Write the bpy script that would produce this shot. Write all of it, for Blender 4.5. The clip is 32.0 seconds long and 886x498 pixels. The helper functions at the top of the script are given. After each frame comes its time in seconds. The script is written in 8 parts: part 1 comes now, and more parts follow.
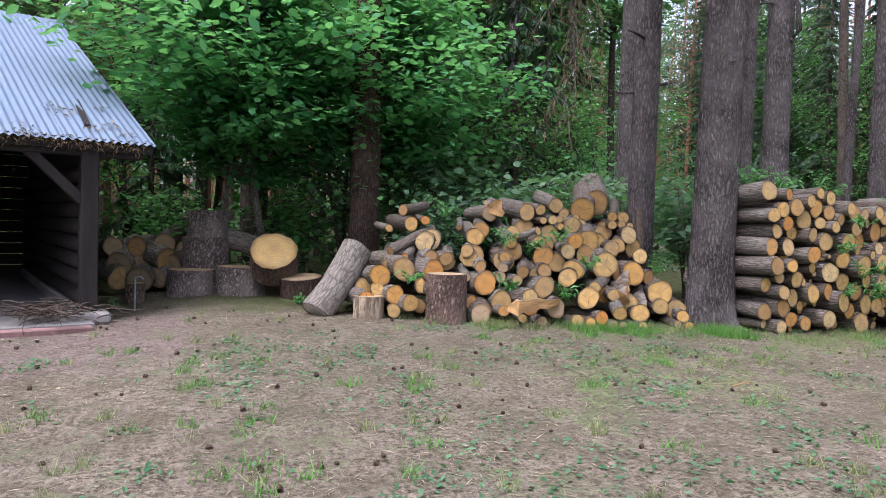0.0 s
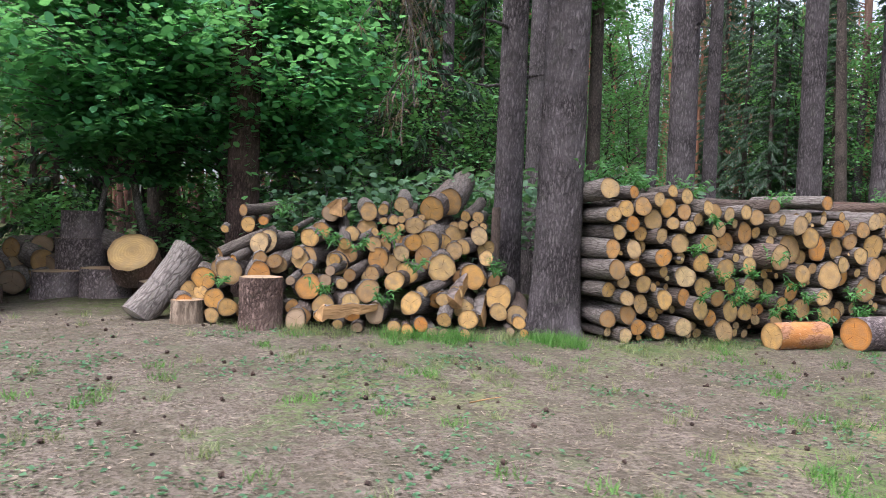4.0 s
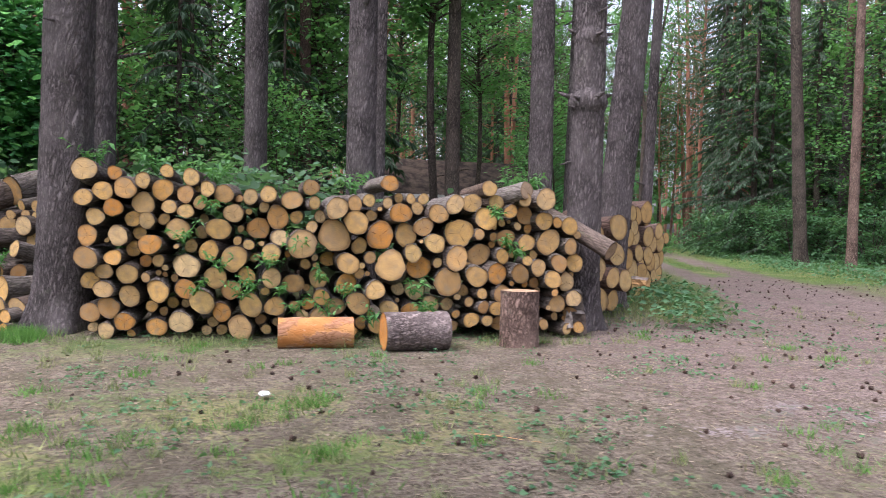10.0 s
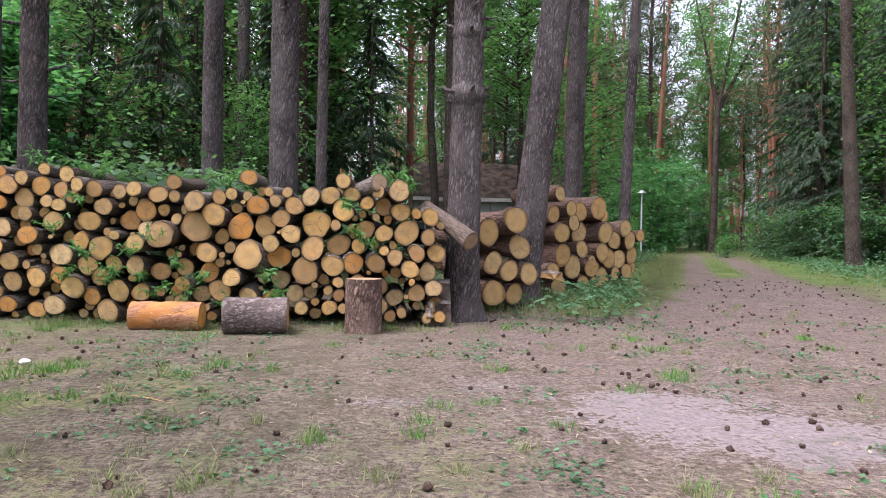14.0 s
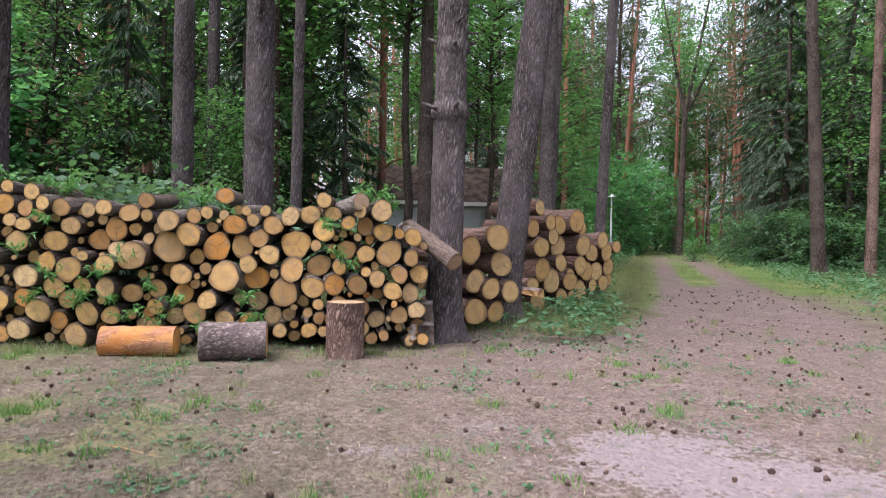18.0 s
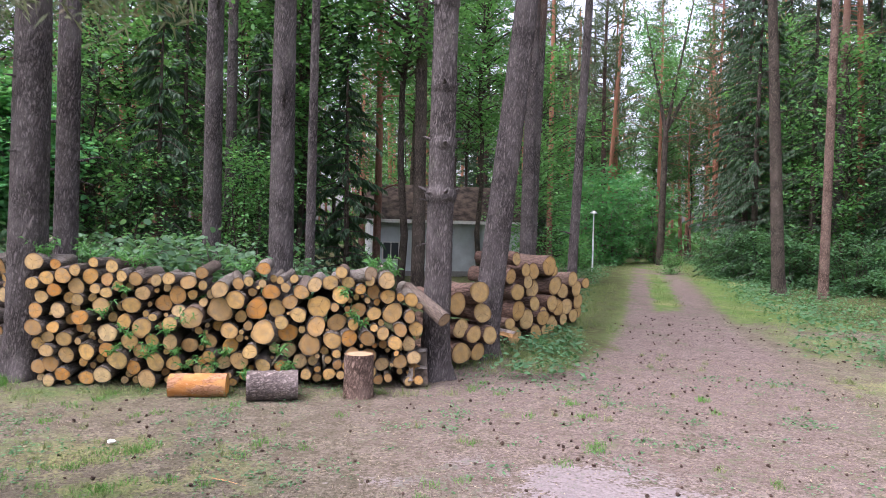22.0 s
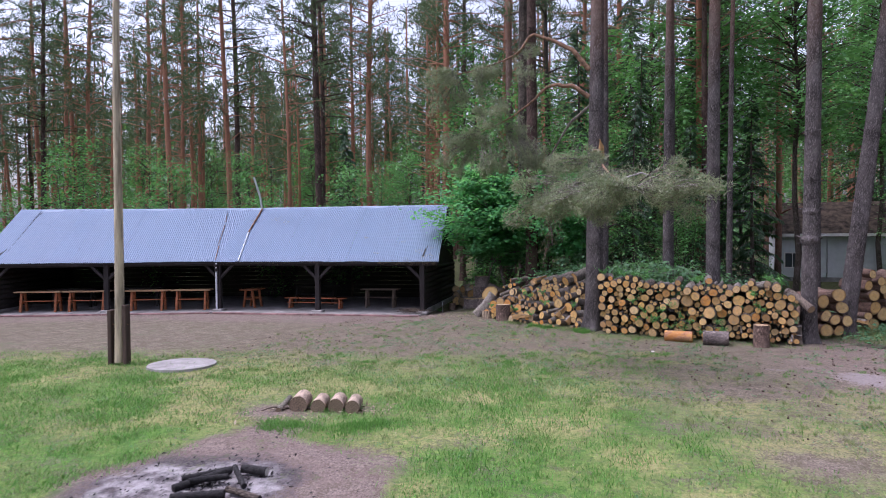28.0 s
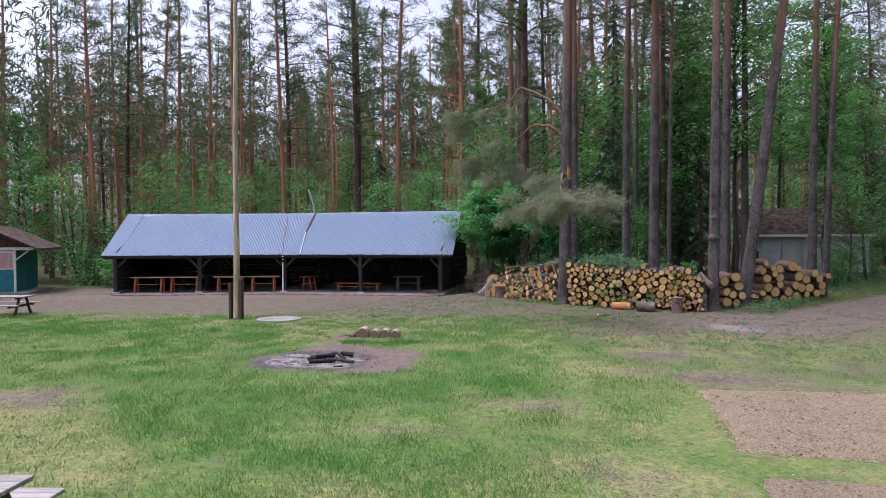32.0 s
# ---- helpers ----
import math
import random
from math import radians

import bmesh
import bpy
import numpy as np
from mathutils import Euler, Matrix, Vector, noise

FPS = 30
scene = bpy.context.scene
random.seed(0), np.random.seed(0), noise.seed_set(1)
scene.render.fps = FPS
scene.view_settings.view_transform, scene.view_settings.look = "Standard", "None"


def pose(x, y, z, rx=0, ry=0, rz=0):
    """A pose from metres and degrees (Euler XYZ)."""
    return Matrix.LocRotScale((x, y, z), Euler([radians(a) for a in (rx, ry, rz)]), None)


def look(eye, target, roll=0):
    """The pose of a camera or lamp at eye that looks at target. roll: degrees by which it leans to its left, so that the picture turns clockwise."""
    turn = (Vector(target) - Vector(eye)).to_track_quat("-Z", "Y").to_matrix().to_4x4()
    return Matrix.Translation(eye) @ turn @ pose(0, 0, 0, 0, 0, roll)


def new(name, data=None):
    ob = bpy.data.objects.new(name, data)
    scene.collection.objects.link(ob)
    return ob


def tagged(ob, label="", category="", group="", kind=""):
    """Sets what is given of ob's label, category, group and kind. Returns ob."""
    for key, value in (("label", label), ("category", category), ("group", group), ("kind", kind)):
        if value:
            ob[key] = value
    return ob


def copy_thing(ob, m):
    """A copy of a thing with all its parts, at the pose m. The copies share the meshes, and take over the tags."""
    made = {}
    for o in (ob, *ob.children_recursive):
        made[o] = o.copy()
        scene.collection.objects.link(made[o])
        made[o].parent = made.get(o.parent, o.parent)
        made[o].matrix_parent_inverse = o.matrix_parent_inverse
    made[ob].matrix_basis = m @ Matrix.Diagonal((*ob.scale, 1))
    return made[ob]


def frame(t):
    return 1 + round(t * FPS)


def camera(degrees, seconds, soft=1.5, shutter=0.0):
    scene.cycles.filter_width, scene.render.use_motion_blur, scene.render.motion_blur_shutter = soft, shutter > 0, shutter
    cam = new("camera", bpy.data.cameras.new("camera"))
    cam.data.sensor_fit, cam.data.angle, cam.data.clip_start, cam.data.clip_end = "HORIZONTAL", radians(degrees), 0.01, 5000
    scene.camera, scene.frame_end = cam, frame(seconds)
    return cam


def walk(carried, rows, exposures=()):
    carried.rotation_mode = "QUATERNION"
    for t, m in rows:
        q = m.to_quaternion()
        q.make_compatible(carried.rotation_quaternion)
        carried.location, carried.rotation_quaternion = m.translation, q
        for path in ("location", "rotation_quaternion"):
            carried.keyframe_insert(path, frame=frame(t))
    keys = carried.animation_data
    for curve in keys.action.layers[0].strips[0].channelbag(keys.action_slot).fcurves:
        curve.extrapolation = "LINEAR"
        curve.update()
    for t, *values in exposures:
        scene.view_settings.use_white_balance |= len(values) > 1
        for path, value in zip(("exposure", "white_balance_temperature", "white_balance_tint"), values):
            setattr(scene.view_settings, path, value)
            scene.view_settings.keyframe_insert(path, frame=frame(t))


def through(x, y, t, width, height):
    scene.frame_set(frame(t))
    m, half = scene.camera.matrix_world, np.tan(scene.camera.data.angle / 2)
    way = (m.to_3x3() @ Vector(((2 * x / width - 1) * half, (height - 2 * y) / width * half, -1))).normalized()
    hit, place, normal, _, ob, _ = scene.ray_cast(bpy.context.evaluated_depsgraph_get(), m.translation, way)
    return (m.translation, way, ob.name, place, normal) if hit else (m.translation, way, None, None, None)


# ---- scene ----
cam = camera(65.5, 32.0, 0.6, 0.4)
PATH = [
    (0, (-6.317, -5.841, 1.205), (-5.582, -3.982, 1.136), 1.7),
    (0.5, (-6.256, -5.91, 1.263), (-5.518, -4.053, 1.19), 1.8),
    (1, (-6.18, -5.957, 1.336), (-5.442, -4.1, 1.253), 1.7),
    (1.5, (-6.045, -5.943, 1.376), (-5.295, -4.091, 1.292), 1.7),
    (2, (-5.706, -5.961, 1.347), (-4.968, -4.104, 1.271), 1.8),
    (2.5, (-5.278, -6.009, 1.338), (-4.553, -4.146, 1.262), 1.7),
    (4.5, (-3.538, -6.344, 1.257), (-2.937, -4.437, 1.189), 1.7),
    (5, (-3.137, -6.434, 1.248), (-2.56, -4.52, 1.184), 1.7),
    (5.5, (-2.695, -6.523, 1.247), (-2.142, -4.601, 1.189), 1.6),
    (6, (-2.236, -6.574, 1.263), (-1.701, -4.648, 1.206), 1.6),
    (6.5, (-1.664, -6.606, 1.292), (-1.164, -4.671, 1.231), 1.4),
    (7, (-1.143, -6.655, 1.273), (-0.656, -4.716, 1.213), 1.3),
    (7.5, (-0.577, -6.691, 1.244), (-0.105, -4.748, 1.185), 1.2),
    (8, (-0.024, -6.725, 1.236), (0.429, -4.778, 1.178), 1.1),
    (8.5, (0.542, -6.771, 1.228), (0.975, -4.819, 1.171), 1.0),
    (9, (1.075, -6.848, 1.222), (1.496, -4.893, 1.164), 1.0),
    (9.5, (1.594, -6.97, 1.187), (2.005, -5.014, 1.137), 1.1),
    (10, (2.087, -7.093, 1.14), (2.485, -5.134, 1.096), 1.0),
    (10.5, (2.561, -7.22, 1.091), (2.931, -5.255, 1.056), 0.8),
    (11, (3.004, -7.286, 1.091), (3.335, -5.314, 1.054), 1.0),
    (11.5, (3.449, -7.352, 1.065), (3.72, -5.37, 1.036), 0.9),
    (12, (3.883, -7.436, 1.081), (4.089, -5.447, 1.048), 1.0),
    (12.5, (4.312, -7.519, 1.049), (4.469, -5.525, 1.021), 0.8),
    (13, (4.629, -7.588, 1.031), (4.76, -5.592, 1.003), 0.8),
    (13.5, (4.725, -7.648, 1.015), (4.842, -5.651, 0.986), 0.8),
    (14, (4.734, -7.663, 1.001), (4.838, -5.666, 0.973), 0.8),
    (14.5, (4.719, -7.669, 0.99), (4.814, -5.671, 0.964), 0.8),
    (16.5, (4.646, -7.555, 1.052), (4.825, -5.563, 1.023), 0.9),
    (17, (4.612, -7.543, 1.067), (4.803, -5.552, 1.037), 0.9),
    (17.5, (4.584, -7.513, 1.08), (4.781, -5.523, 1.05), 0.9),
    (18, (4.566, -7.481, 1.248), (4.764, -5.491, 1.216), 1.0),
    (18.5, (4.557, -7.497, 1.729), (4.758, -5.508, 1.696), 1.0),
    (19, (4.551, -7.55, 1.952), (4.759, -5.561, 1.917), 1.1),
    (19.5, (4.548, -7.696, 2.017), (4.759, -5.708, 1.981), 1.0),
    (20, (4.532, -7.911, 2.049), (4.745, -5.922, 2.012), 1.0),
    (20.5, (4.51, -8.19, 2.08), (4.724, -6.202, 2.041), 1.1),
    (21, (4.469, -8.555, 2.109), (4.684, -6.567, 2.069), 1.1),
    (21.5, (4.412, -8.988, 2.111), (4.632, -7.0, 2.073), 1.1),
    (22, (4.342, -9.473, 2.174), (4.565, -7.486, 2.132), 1.2),
    (22.5, (4.245, -10.118, 2.437), (4.47, -8.131, 2.396), 1.1),
    (23, (4.13, -10.877, 2.7), (4.352, -8.89, 2.66), 1.0),
    (23.5, (3.979, -11.56, 2.757), (4.149, -9.567, 2.722), 0.9),
    (24, (3.81, -12.265, 2.803), (3.553, -10.282, 2.762), 0.4),
    (24.5, (3.749, -12.935, 2.796), (2.947, -11.103, 2.756), -0.1),
    (25, (3.686, -13.683, 2.792), (2.805, -11.888, 2.754), -0.3),
    (25.5, (3.684, -14.534, 2.816), (2.793, -12.744, 2.777), -0.3),
    (27.5, (4.171, -18.941, 3.054), (3.312, -17.136, 3.005), -0.5),
    (28, (4.561, -20.03, 3.047), (3.696, -18.228, 3.0), -0.5),
    (28.5, (4.999, -21.112, 3.038), (4.129, -19.311, 2.992), -0.5),
    (29, (5.476, -22.168, 3.013), (4.6, -20.37, 2.968), -0.4),
    (29.5, (5.99, -23.114, 2.994), (5.105, -21.321, 2.949), -0.4),
    (30, (6.485, -23.999, 2.982), (5.591, -22.211, 2.936), -0.4),
    (30.5, (6.975, -24.826, 2.954), (6.072, -23.042, 2.908), -0.5),
    (31, (7.439, -25.611, 2.905), (6.53, -23.83, 2.864), -0.4),
    (31.5, (7.938, -26.262, 2.913), (7.018, -24.486, 2.873), -0.4),
    (32, (8.421, -26.92, 2.931), (7.494, -25.148, 2.891), -0.4),
]
EXPOSURES = [(0, 0.38, 5850, 22), (6, 0.46, 5900, 22), (11, 0.5, 6050, 25), (17, 0.46, 6150, 25), (21, 0.62, 6050, 25), (23, 0.66, 5950, 27), (24, 0.64, 5700, 30), (25, 0.48, 5600, 30), (28, 0.04, 5700, 28), (32, -0.08, 5850, 24)]
walk(cam, [(t, look(eye, target, roll)) for t, eye, target, roll in PATH], EXPOSURES)

# Light: open shade under a bright, thinly clouded sky
world = bpy.data.worlds.new("sky")
scene.world = world
world.use_nodes = True
wn = world.node_tree.nodes
sky = wn.new("ShaderNodeTexSky")
sky.sky_type = "NISHITA"
sky.sun_disc = False
sky.sun_elevation = radians(66)
sky.sun_rotation = radians(243)
sky.air_density, sky.dust_density, sky.ozone_density = 1.0, 6.0, 1.0
veil = wn.new("ShaderNodeHueSaturation")
veil.inputs["Saturation"].default_value = 0.45
world.node_tree.links.new(sky.outputs[0], veil.inputs["Color"])
world.node_tree.links.new(veil.outputs[0], wn["Background"].inputs[0])
wn["Background"].inputs[1].default_value = 0.32
sun_data = bpy.data.lights.new("sun", "SUN")
sun_data.energy, sun_data.angle, sun_data.color = 1.3, radians(30), (1.0, 0.97, 0.93)
sun = new("sun", sun_data)
sun.matrix_world = look((-12, -6, 30), (0, 0, 0))


# ---- materials ----
class Mat:
    """A node material under construction."""

    def __init__(self, name, rough=0.85, metal=0.0, spec=0.3):
        self.m = bpy.data.materials.new(name)
        self.m.use_nodes = True
        self.n, self.l = self.m.node_tree.nodes, self.m.node_tree.links
        self.b = self.n["Principled BSDF"]
        self.b.inputs["Roughness"].default_value = rough
        self.b.inputs["Metallic"].default_value = metal
        self.b.inputs["Specular IOR Level"].default_value = spec
        self.co = self.n.new("ShaderNodeTexCoord")

    def put(self, sock, v):
        if isinstance(v, bpy.types.NodeSocket):
            self.l.new(v, sock)
        elif isinstance(v, (tuple, list)):
            sock.default_value = (*v, 1.0) if len(v) == 3 and sock.type == "RGBA" else v
        else:
            sock.default_value = v

    def vec(self, scale=(1, 1, 1), src="Object", add=None):
        mp = self.n.new("ShaderNodeMapping")
        mp.inputs["Scale"].default_value = scale
        self.l.new(self.co.outputs[src], mp.inputs["Vector"])
        if add is not None:
            self.l.new(add, mp.inputs["Location"])
        return mp.outputs[0]

    def noise(self, scale, detail=4, rough=0.6, vec=None, distort=0.0):
        t = self.n.new("ShaderNodeTexNoise")
        t.inputs["Scale"].default_value, t.inputs["Detail"].default_value = scale, detail
        t.inputs["Roughness"].default_value, t.inputs["Distortion"].default_value = rough, distort
        self.l.new(vec if vec is not None else self.co.outputs["Object"], t.inputs["Vector"])
        return t.outputs["Fac"]

    def voronoi(self, scale, vec=None, feature="F1", out="Distance"):
        t = self.n.new("ShaderNodeTexVoronoi")
        t.feature = feature
        t.inputs["Scale"].default_value = scale
        self.l.new(vec if vec is not None else self.co.outputs["Object"], t.inputs["Vector"])
        return t.outputs[out]

    def ramp(self, fac, *stops):
        r = self.n.new("ShaderNodeValToRGB")
        e = r.color_ramp.elements
        while len(e) < len(stops):
            e.new(0.5)
        for k, (p, c) in zip(e, stops):
            k.position = p
            k.color = (c, c, c, 1) if isinstance(c, (int, float)) else (*c, 1)
        self.put(r.inputs[0], fac)
        return r.outputs[0]

    def mix(self, fac, a, b, blend="MIX"):
        x = self.n.new("ShaderNodeMix")
        x.data_type, x.blend_type = "RGBA", blend
        self.put(x.inputs[0], fac), self.put(x.inputs[6], a), self.put(x.inputs[7], b)
        return x.outputs[2]

    def math(self, op, a, b=0.0, c=0.0):
        x = self.n.new("ShaderNodeMath")
        x.operation = op
        self.put(x.inputs[0], a), self.put(x.inputs[1], b), self.put(x.inputs[2], c)
        return x.outputs[0]

    def random(self):
        return self.n.new("ShaderNodeObjectInfo").outputs["Random"]

    def island(self):
        return self.n.new("ShaderNodeNewGeometry").outputs["Random Per Island"]

    def attr(self, name):
        a = self.n.new("ShaderNodeAttribute")
        a.attribute_name = name
        return a.outputs["Color"]

    def split(self, v):
        s = self.n.new("ShaderNodeSeparateXYZ")
        self.l.new(v, s.inputs[0])
        return s.outputs

    def bump(self, h, strength=0.5, dist=0.02):
        b = self.n.new("ShaderNodeBump")
        b.inputs["Strength"].default_value, b.inputs["Distance"].default_value = strength, dist
        self.l.new(h, b.inputs["Height"])
        self.l.new(b.outputs[0], self.b.inputs["Normal"])
        return self

    def color(self, c):
        self.put(self.b.inputs["Base Color"], c)
        return self

    def rough(self, v):
        self.put(self.b.inputs["Roughness"], v)
        return self


def bark_mat(name, low, high, scale=(1, 1, 0.3), warm=None, depth=0.02, size=26.0, start=9.0):
    """Furrowed bark in upright flakes; warm: the upper stem's colour, above about nine metres."""
    m = Mat(name, 0.92, spec=0.15)
    v = m.vec(scale)
    wv = m.mix(0.16, v, m.noise(18, 4, vec=v), "ADD")
    furrow = m.ramp(m.voronoi(size, wv, "DISTANCE_TO_EDGE"), (0.02, 0.0), (0.34, 1.0))
    plate = m.voronoi(size, wv, out="Color")
    fine = m.ramp(m.noise(70, 3, 0.55, v), (0.33, 0.0), (0.67, 1.0))
    c = m.mix(m.mix(0.55, fine, plate), tuple(k * 0.6 for k in low), tuple(k * 1.38 for k in high))
    c = m.mix(m.math("MULTIPLY_ADD", furrow, -0.85, 0.85), c, tuple(0.22 * k for k in low))
    c = m.mix(m.ramp(m.noise(1.7, 3), (0.4, 0.0), (0.7, 0.45)), c, tuple(k * 1.1 + 0.015 for k in high))
    if warm:
        z = m.split(m.co.outputs["Object"])[2]
        up = m.math("MULTIPLY_ADD", m.noise(0.5, 2), 5.0, m.math("SUBTRACT", z, start))
        c = m.mix(m.ramp(m.math("DIVIDE", up, 6.0), (0.0, 0.0), (1.0, 0.85)), c, m.mix(fine, warm, tuple(k * 1.5 for k in warm)))
    lichen = m.ramp(m.noise(5, 5, 0.7), (0.58, 0.0), (0.72, 0.35))
    c = m.mix(lichen, c, (0.17, 0.18, 0.13))
    m.color(c).bump(m.math("MULTIPLY_ADD", fine, 0.35, furrow), 0.8, depth)
    return m.m


BARK_PINE = bark_mat("pine_bark", (0.078, 0.066, 0.064), (0.205, 0.18, 0.175), warm=(0.22, 0.12, 0.08), start=10.0)
BARK_WOOD = bark_mat("red_pine_bark", (0.11, 0.067, 0.055), (0.25, 0.16, 0.13), warm=(0.33, 0.155, 0.095), start=3.0)
BARK_RED = bark_mat("dark_red_bark", (0.075, 0.05, 0.042), (0.16, 0.105, 0.085))
BARK_DARK = bark_mat("dark_bark", (0.075, 0.062, 0.052), (0.16, 0.13, 0.105))
BARK_BROWN = bark_mat("brown_bark", (0.15, 0.098, 0.078), (0.33, 0.23, 0.185), (1, 1, 0.5), size=22)
BARK_PALE = bark_mat("pale_peeled_bark", (0.30, 0.22, 0.15), (0.48, 0.38, 0.27), (1, 1, 0.25), size=12)
BARK_BOLT = bark_mat("flaky_grey_bark", (0.17, 0.135, 0.125), (0.38, 0.315, 0.29), (1, 1, 0.6), size=20)
BARK_GREY = bark_mat("smooth_grey_bark", (0.16, 0.14, 0.115), (0.29, 0.265, 0.225), (1, 1, 0.5), depth=0.006)


def log_bark_mat(name, *tones):
    """Bark of cut logs, from grey alder to brown pine, each log its own tone."""
    m = Mat(name, 0.9, spec=0.2)
    r = m.random()
    off = m.n.new("ShaderNodeCombineXYZ")
    m.put(off.inputs[0], m.math("MULTIPLY", r, 37.0))
    m.put(off.inputs[2], m.math("MULTIPLY", r, 91.0))
    v = m.vec((1.4, 1.4, 1.8), add=off.outputs[0])
    cells = m.ramp(m.voronoi(3.0, m.mix(0.3, v, m.noise(3, 3, vec=v), "ADD"), "DISTANCE_TO_EDGE"), (0.0, 0.0), (0.16, 1.0))
    fine = m.ramp(m.noise(12, 3, 0.55, v), (0.33, 0.0), (0.67, 1.0))
    base = m.mix(1.0, m.ramp(r, *tones), (0.84, 0.82, 0.8), "MULTIPLY")
    c = m.mix(m.math("MULTIPLY", cells, 0.8), m.mix(0.65, base, (0.03, 0.022, 0.016)), base)
    c = m.mix(fine, m.mix(0.5, c, (0.05, 0.04, 0.03)), c)
    moss = m.ramp(m.noise(2.2, 4, vec=v), (0.6, 0.0), (0.75, 0.4))
    c = m.mix(moss, c, (0.13, 0.15, 0.07))
    m.color(c).bump(m.math("MULTIPLY_ADD", fine, 0.5, cells), 0.7, 0.015)
    return m.m


def cut_wood_mat(name, stops, grey=0.25):
    """Sawn end grain with year rings, drying cracks and saw marks; each end its own tone. Local x, y run from -1 to 1."""
    m = Mat(name, 0.85, spec=0.15)
    r = m.random()
    off = m.n.new("ShaderNodeCombineXYZ")
    m.put(off.inputs[0], m.math("MULTIPLY", r, 53.0))
    m.put(off.inputs[1], m.math("MULTIPLY", r, 29.0))
    v = m.vec((1, 1, 0.2), add=off.outputs[0])
    x, y, _ = m.split(m.co.outputs["Object"])
    wob = m.math("MULTIPLY_ADD", m.noise(1.6, 3, vec=v), 0.35, -0.17)
    rad = m.math("ADD", m.math("SQRT", m.math("ADD", m.math("MULTIPLY", x, x), m.math("MULTIPLY", y, y))), wob)
    rings = m.math("MULTIPLY_ADD", m.math("SINE", m.math("MULTIPLY", rad, 58.0)), 0.5, 0.5)
    base = m.ramp(m.math("FRACT", m.math("MULTIPLY", r, 7.13)), *stops)
    dark = m.mix(0.55, base, (0.14, 0.065, 0.022))
    c = m.mix(m.math("MULTIPLY", rings, 0.38), base, dark)
    blot = m.ramp(m.noise(2.2, 4, 0.6, v), (0.40, 0.0), (0.62, 1.0))
    c = m.mix(m.math("MULTIPLY", blot, 0.55), c, m.mix(0.6, base, (0.22, 0.17, 0.12)))
    heart = m.ramp(rad, (0.0, 0.8), (0.1, 0.5), (0.5, 0.0))
    c = m.mix(m.math("MULTIPLY", heart, 0.6), c, dark)
    rim = m.ramp(rad, (0.70, 0.0), (0.86, 0.35), (0.95, 0.9))
    c = m.mix(rim, c, m.mix(0.5, dark, (0.09, 0.055, 0.03)))
    ang = m.n.new("ShaderNodeMath")
    ang.operation = "ARCTAN2"
    m.put(ang.inputs[0], y), m.put(ang.inputs[1], x)
    crk = m.math("ABSOLUTE", m.math("SINE", m.math("ADD", m.math("MULTIPLY", ang.outputs[0], 1.5), m.math("MULTIPLY", r, 19.0))))
    crk = m.math("ADD", crk, m.math("MULTIPLY_ADD", m.noise(3.0, 3, 0.5, v), 0.3, -0.15))
    crack = m.ramp(crk, (0.035, 1.0), (0.07, 0.0))
    fade = m.ramp(rad, (0.0, 1.0), (0.55, 0.8), (0.8, 0.0))
    crack = m.math("MULTIPLY", crack, m.math("MULTIPLY", fade, m.ramp(m.math("FRACT", m.math("MULTIPLY", r, 13.7)), (0.3, 0.0), (0.45, 1.0))))
    saw = m.ramp(m.noise(2.6, 3, 0.5, m.vec((1.0, 9, 1), add=off.outputs[0])), (0.35, 0.0), (0.65, 1.0))
    c = m.mix(m.math("MULTIPLY", saw, 0.22), c, dark)
    stain = m.ramp(m.noise(1.3, 3, 0.5, v), (0.5, 0.0), (0.72, min(1.0, grey * 2.4)))
    c = m.mix(stain, c, (0.30, 0.235, 0.155))
    c = m.mix(m.math("MULTIPLY", crack, 0.85), c, (0.04, 0.025, 0.015))
    m.color(c).bump(m.math("MULTIPLY_ADD", crack, -1.0, m.math("MULTIPLY", saw, 0.4)), 0.5, 0.006)
    return m.m


PALE, ORANGE = (0.74, 0.51, 0.2), (0.68, 0.30, 0.06)
LOG_BARK = log_bark_mat("log_bark", (0.0, (0.27, 0.235, 0.20)), (0.3, (0.44, 0.41, 0.365)), (0.5, (0.22, 0.175, 0.145)), (0.75, (0.39, 0.365, 0.33)), (1.0, (0.27, 0.20, 0.16)))
PINE_LOG_BARK = log_bark_mat("reddish_log_bark", (0.0, (0.33, 0.21, 0.165)), (0.5, (0.25, 0.155, 0.125)), (1.0, (0.36, 0.25, 0.205)))
CUT_MIXED = cut_wood_mat("cut_wood", [(0.0, PALE), (0.2, (0.62, 0.40, 0.16)), (0.38, (0.72, 0.45, 0.15)), (0.52, ORANGE), (0.64, (0.62, 0.43, 0.19)), (0.8, (0.45, 0.25, 0.09)), (1.0, (0.78, 0.58, 0.29))])
CUT_WHITE = cut_wood_mat("whitened_cut_wood", [(0.0, (0.72, 0.70, 0.65)), (1.0, (0.8, 0.78, 0.73))], 0.05)
CUT_TAN = cut_wood_mat("tan_cut_wood", [(0.0, (0.42, 0.30, 0.18)), (1.0, (0.5, 0.37, 0.23))], 0.12)
CUT_FRESH = cut_wood_mat("fresh_cut_wood", [(0.0, (0.70, 0.36, 0.085)), (0.5, (0.73, 0.46, 0.16)), (1.0, (0.66, 0.27, 0.055))], 0.1)
CUT_PINE = cut_wood_mat("yellow_cut_pine", [(0.0, (0.62, 0.41, 0.155)), (0.5, (0.66, 0.47, 0.21)), (1.0, (0.56, 0.34, 0.115))], 0.15)
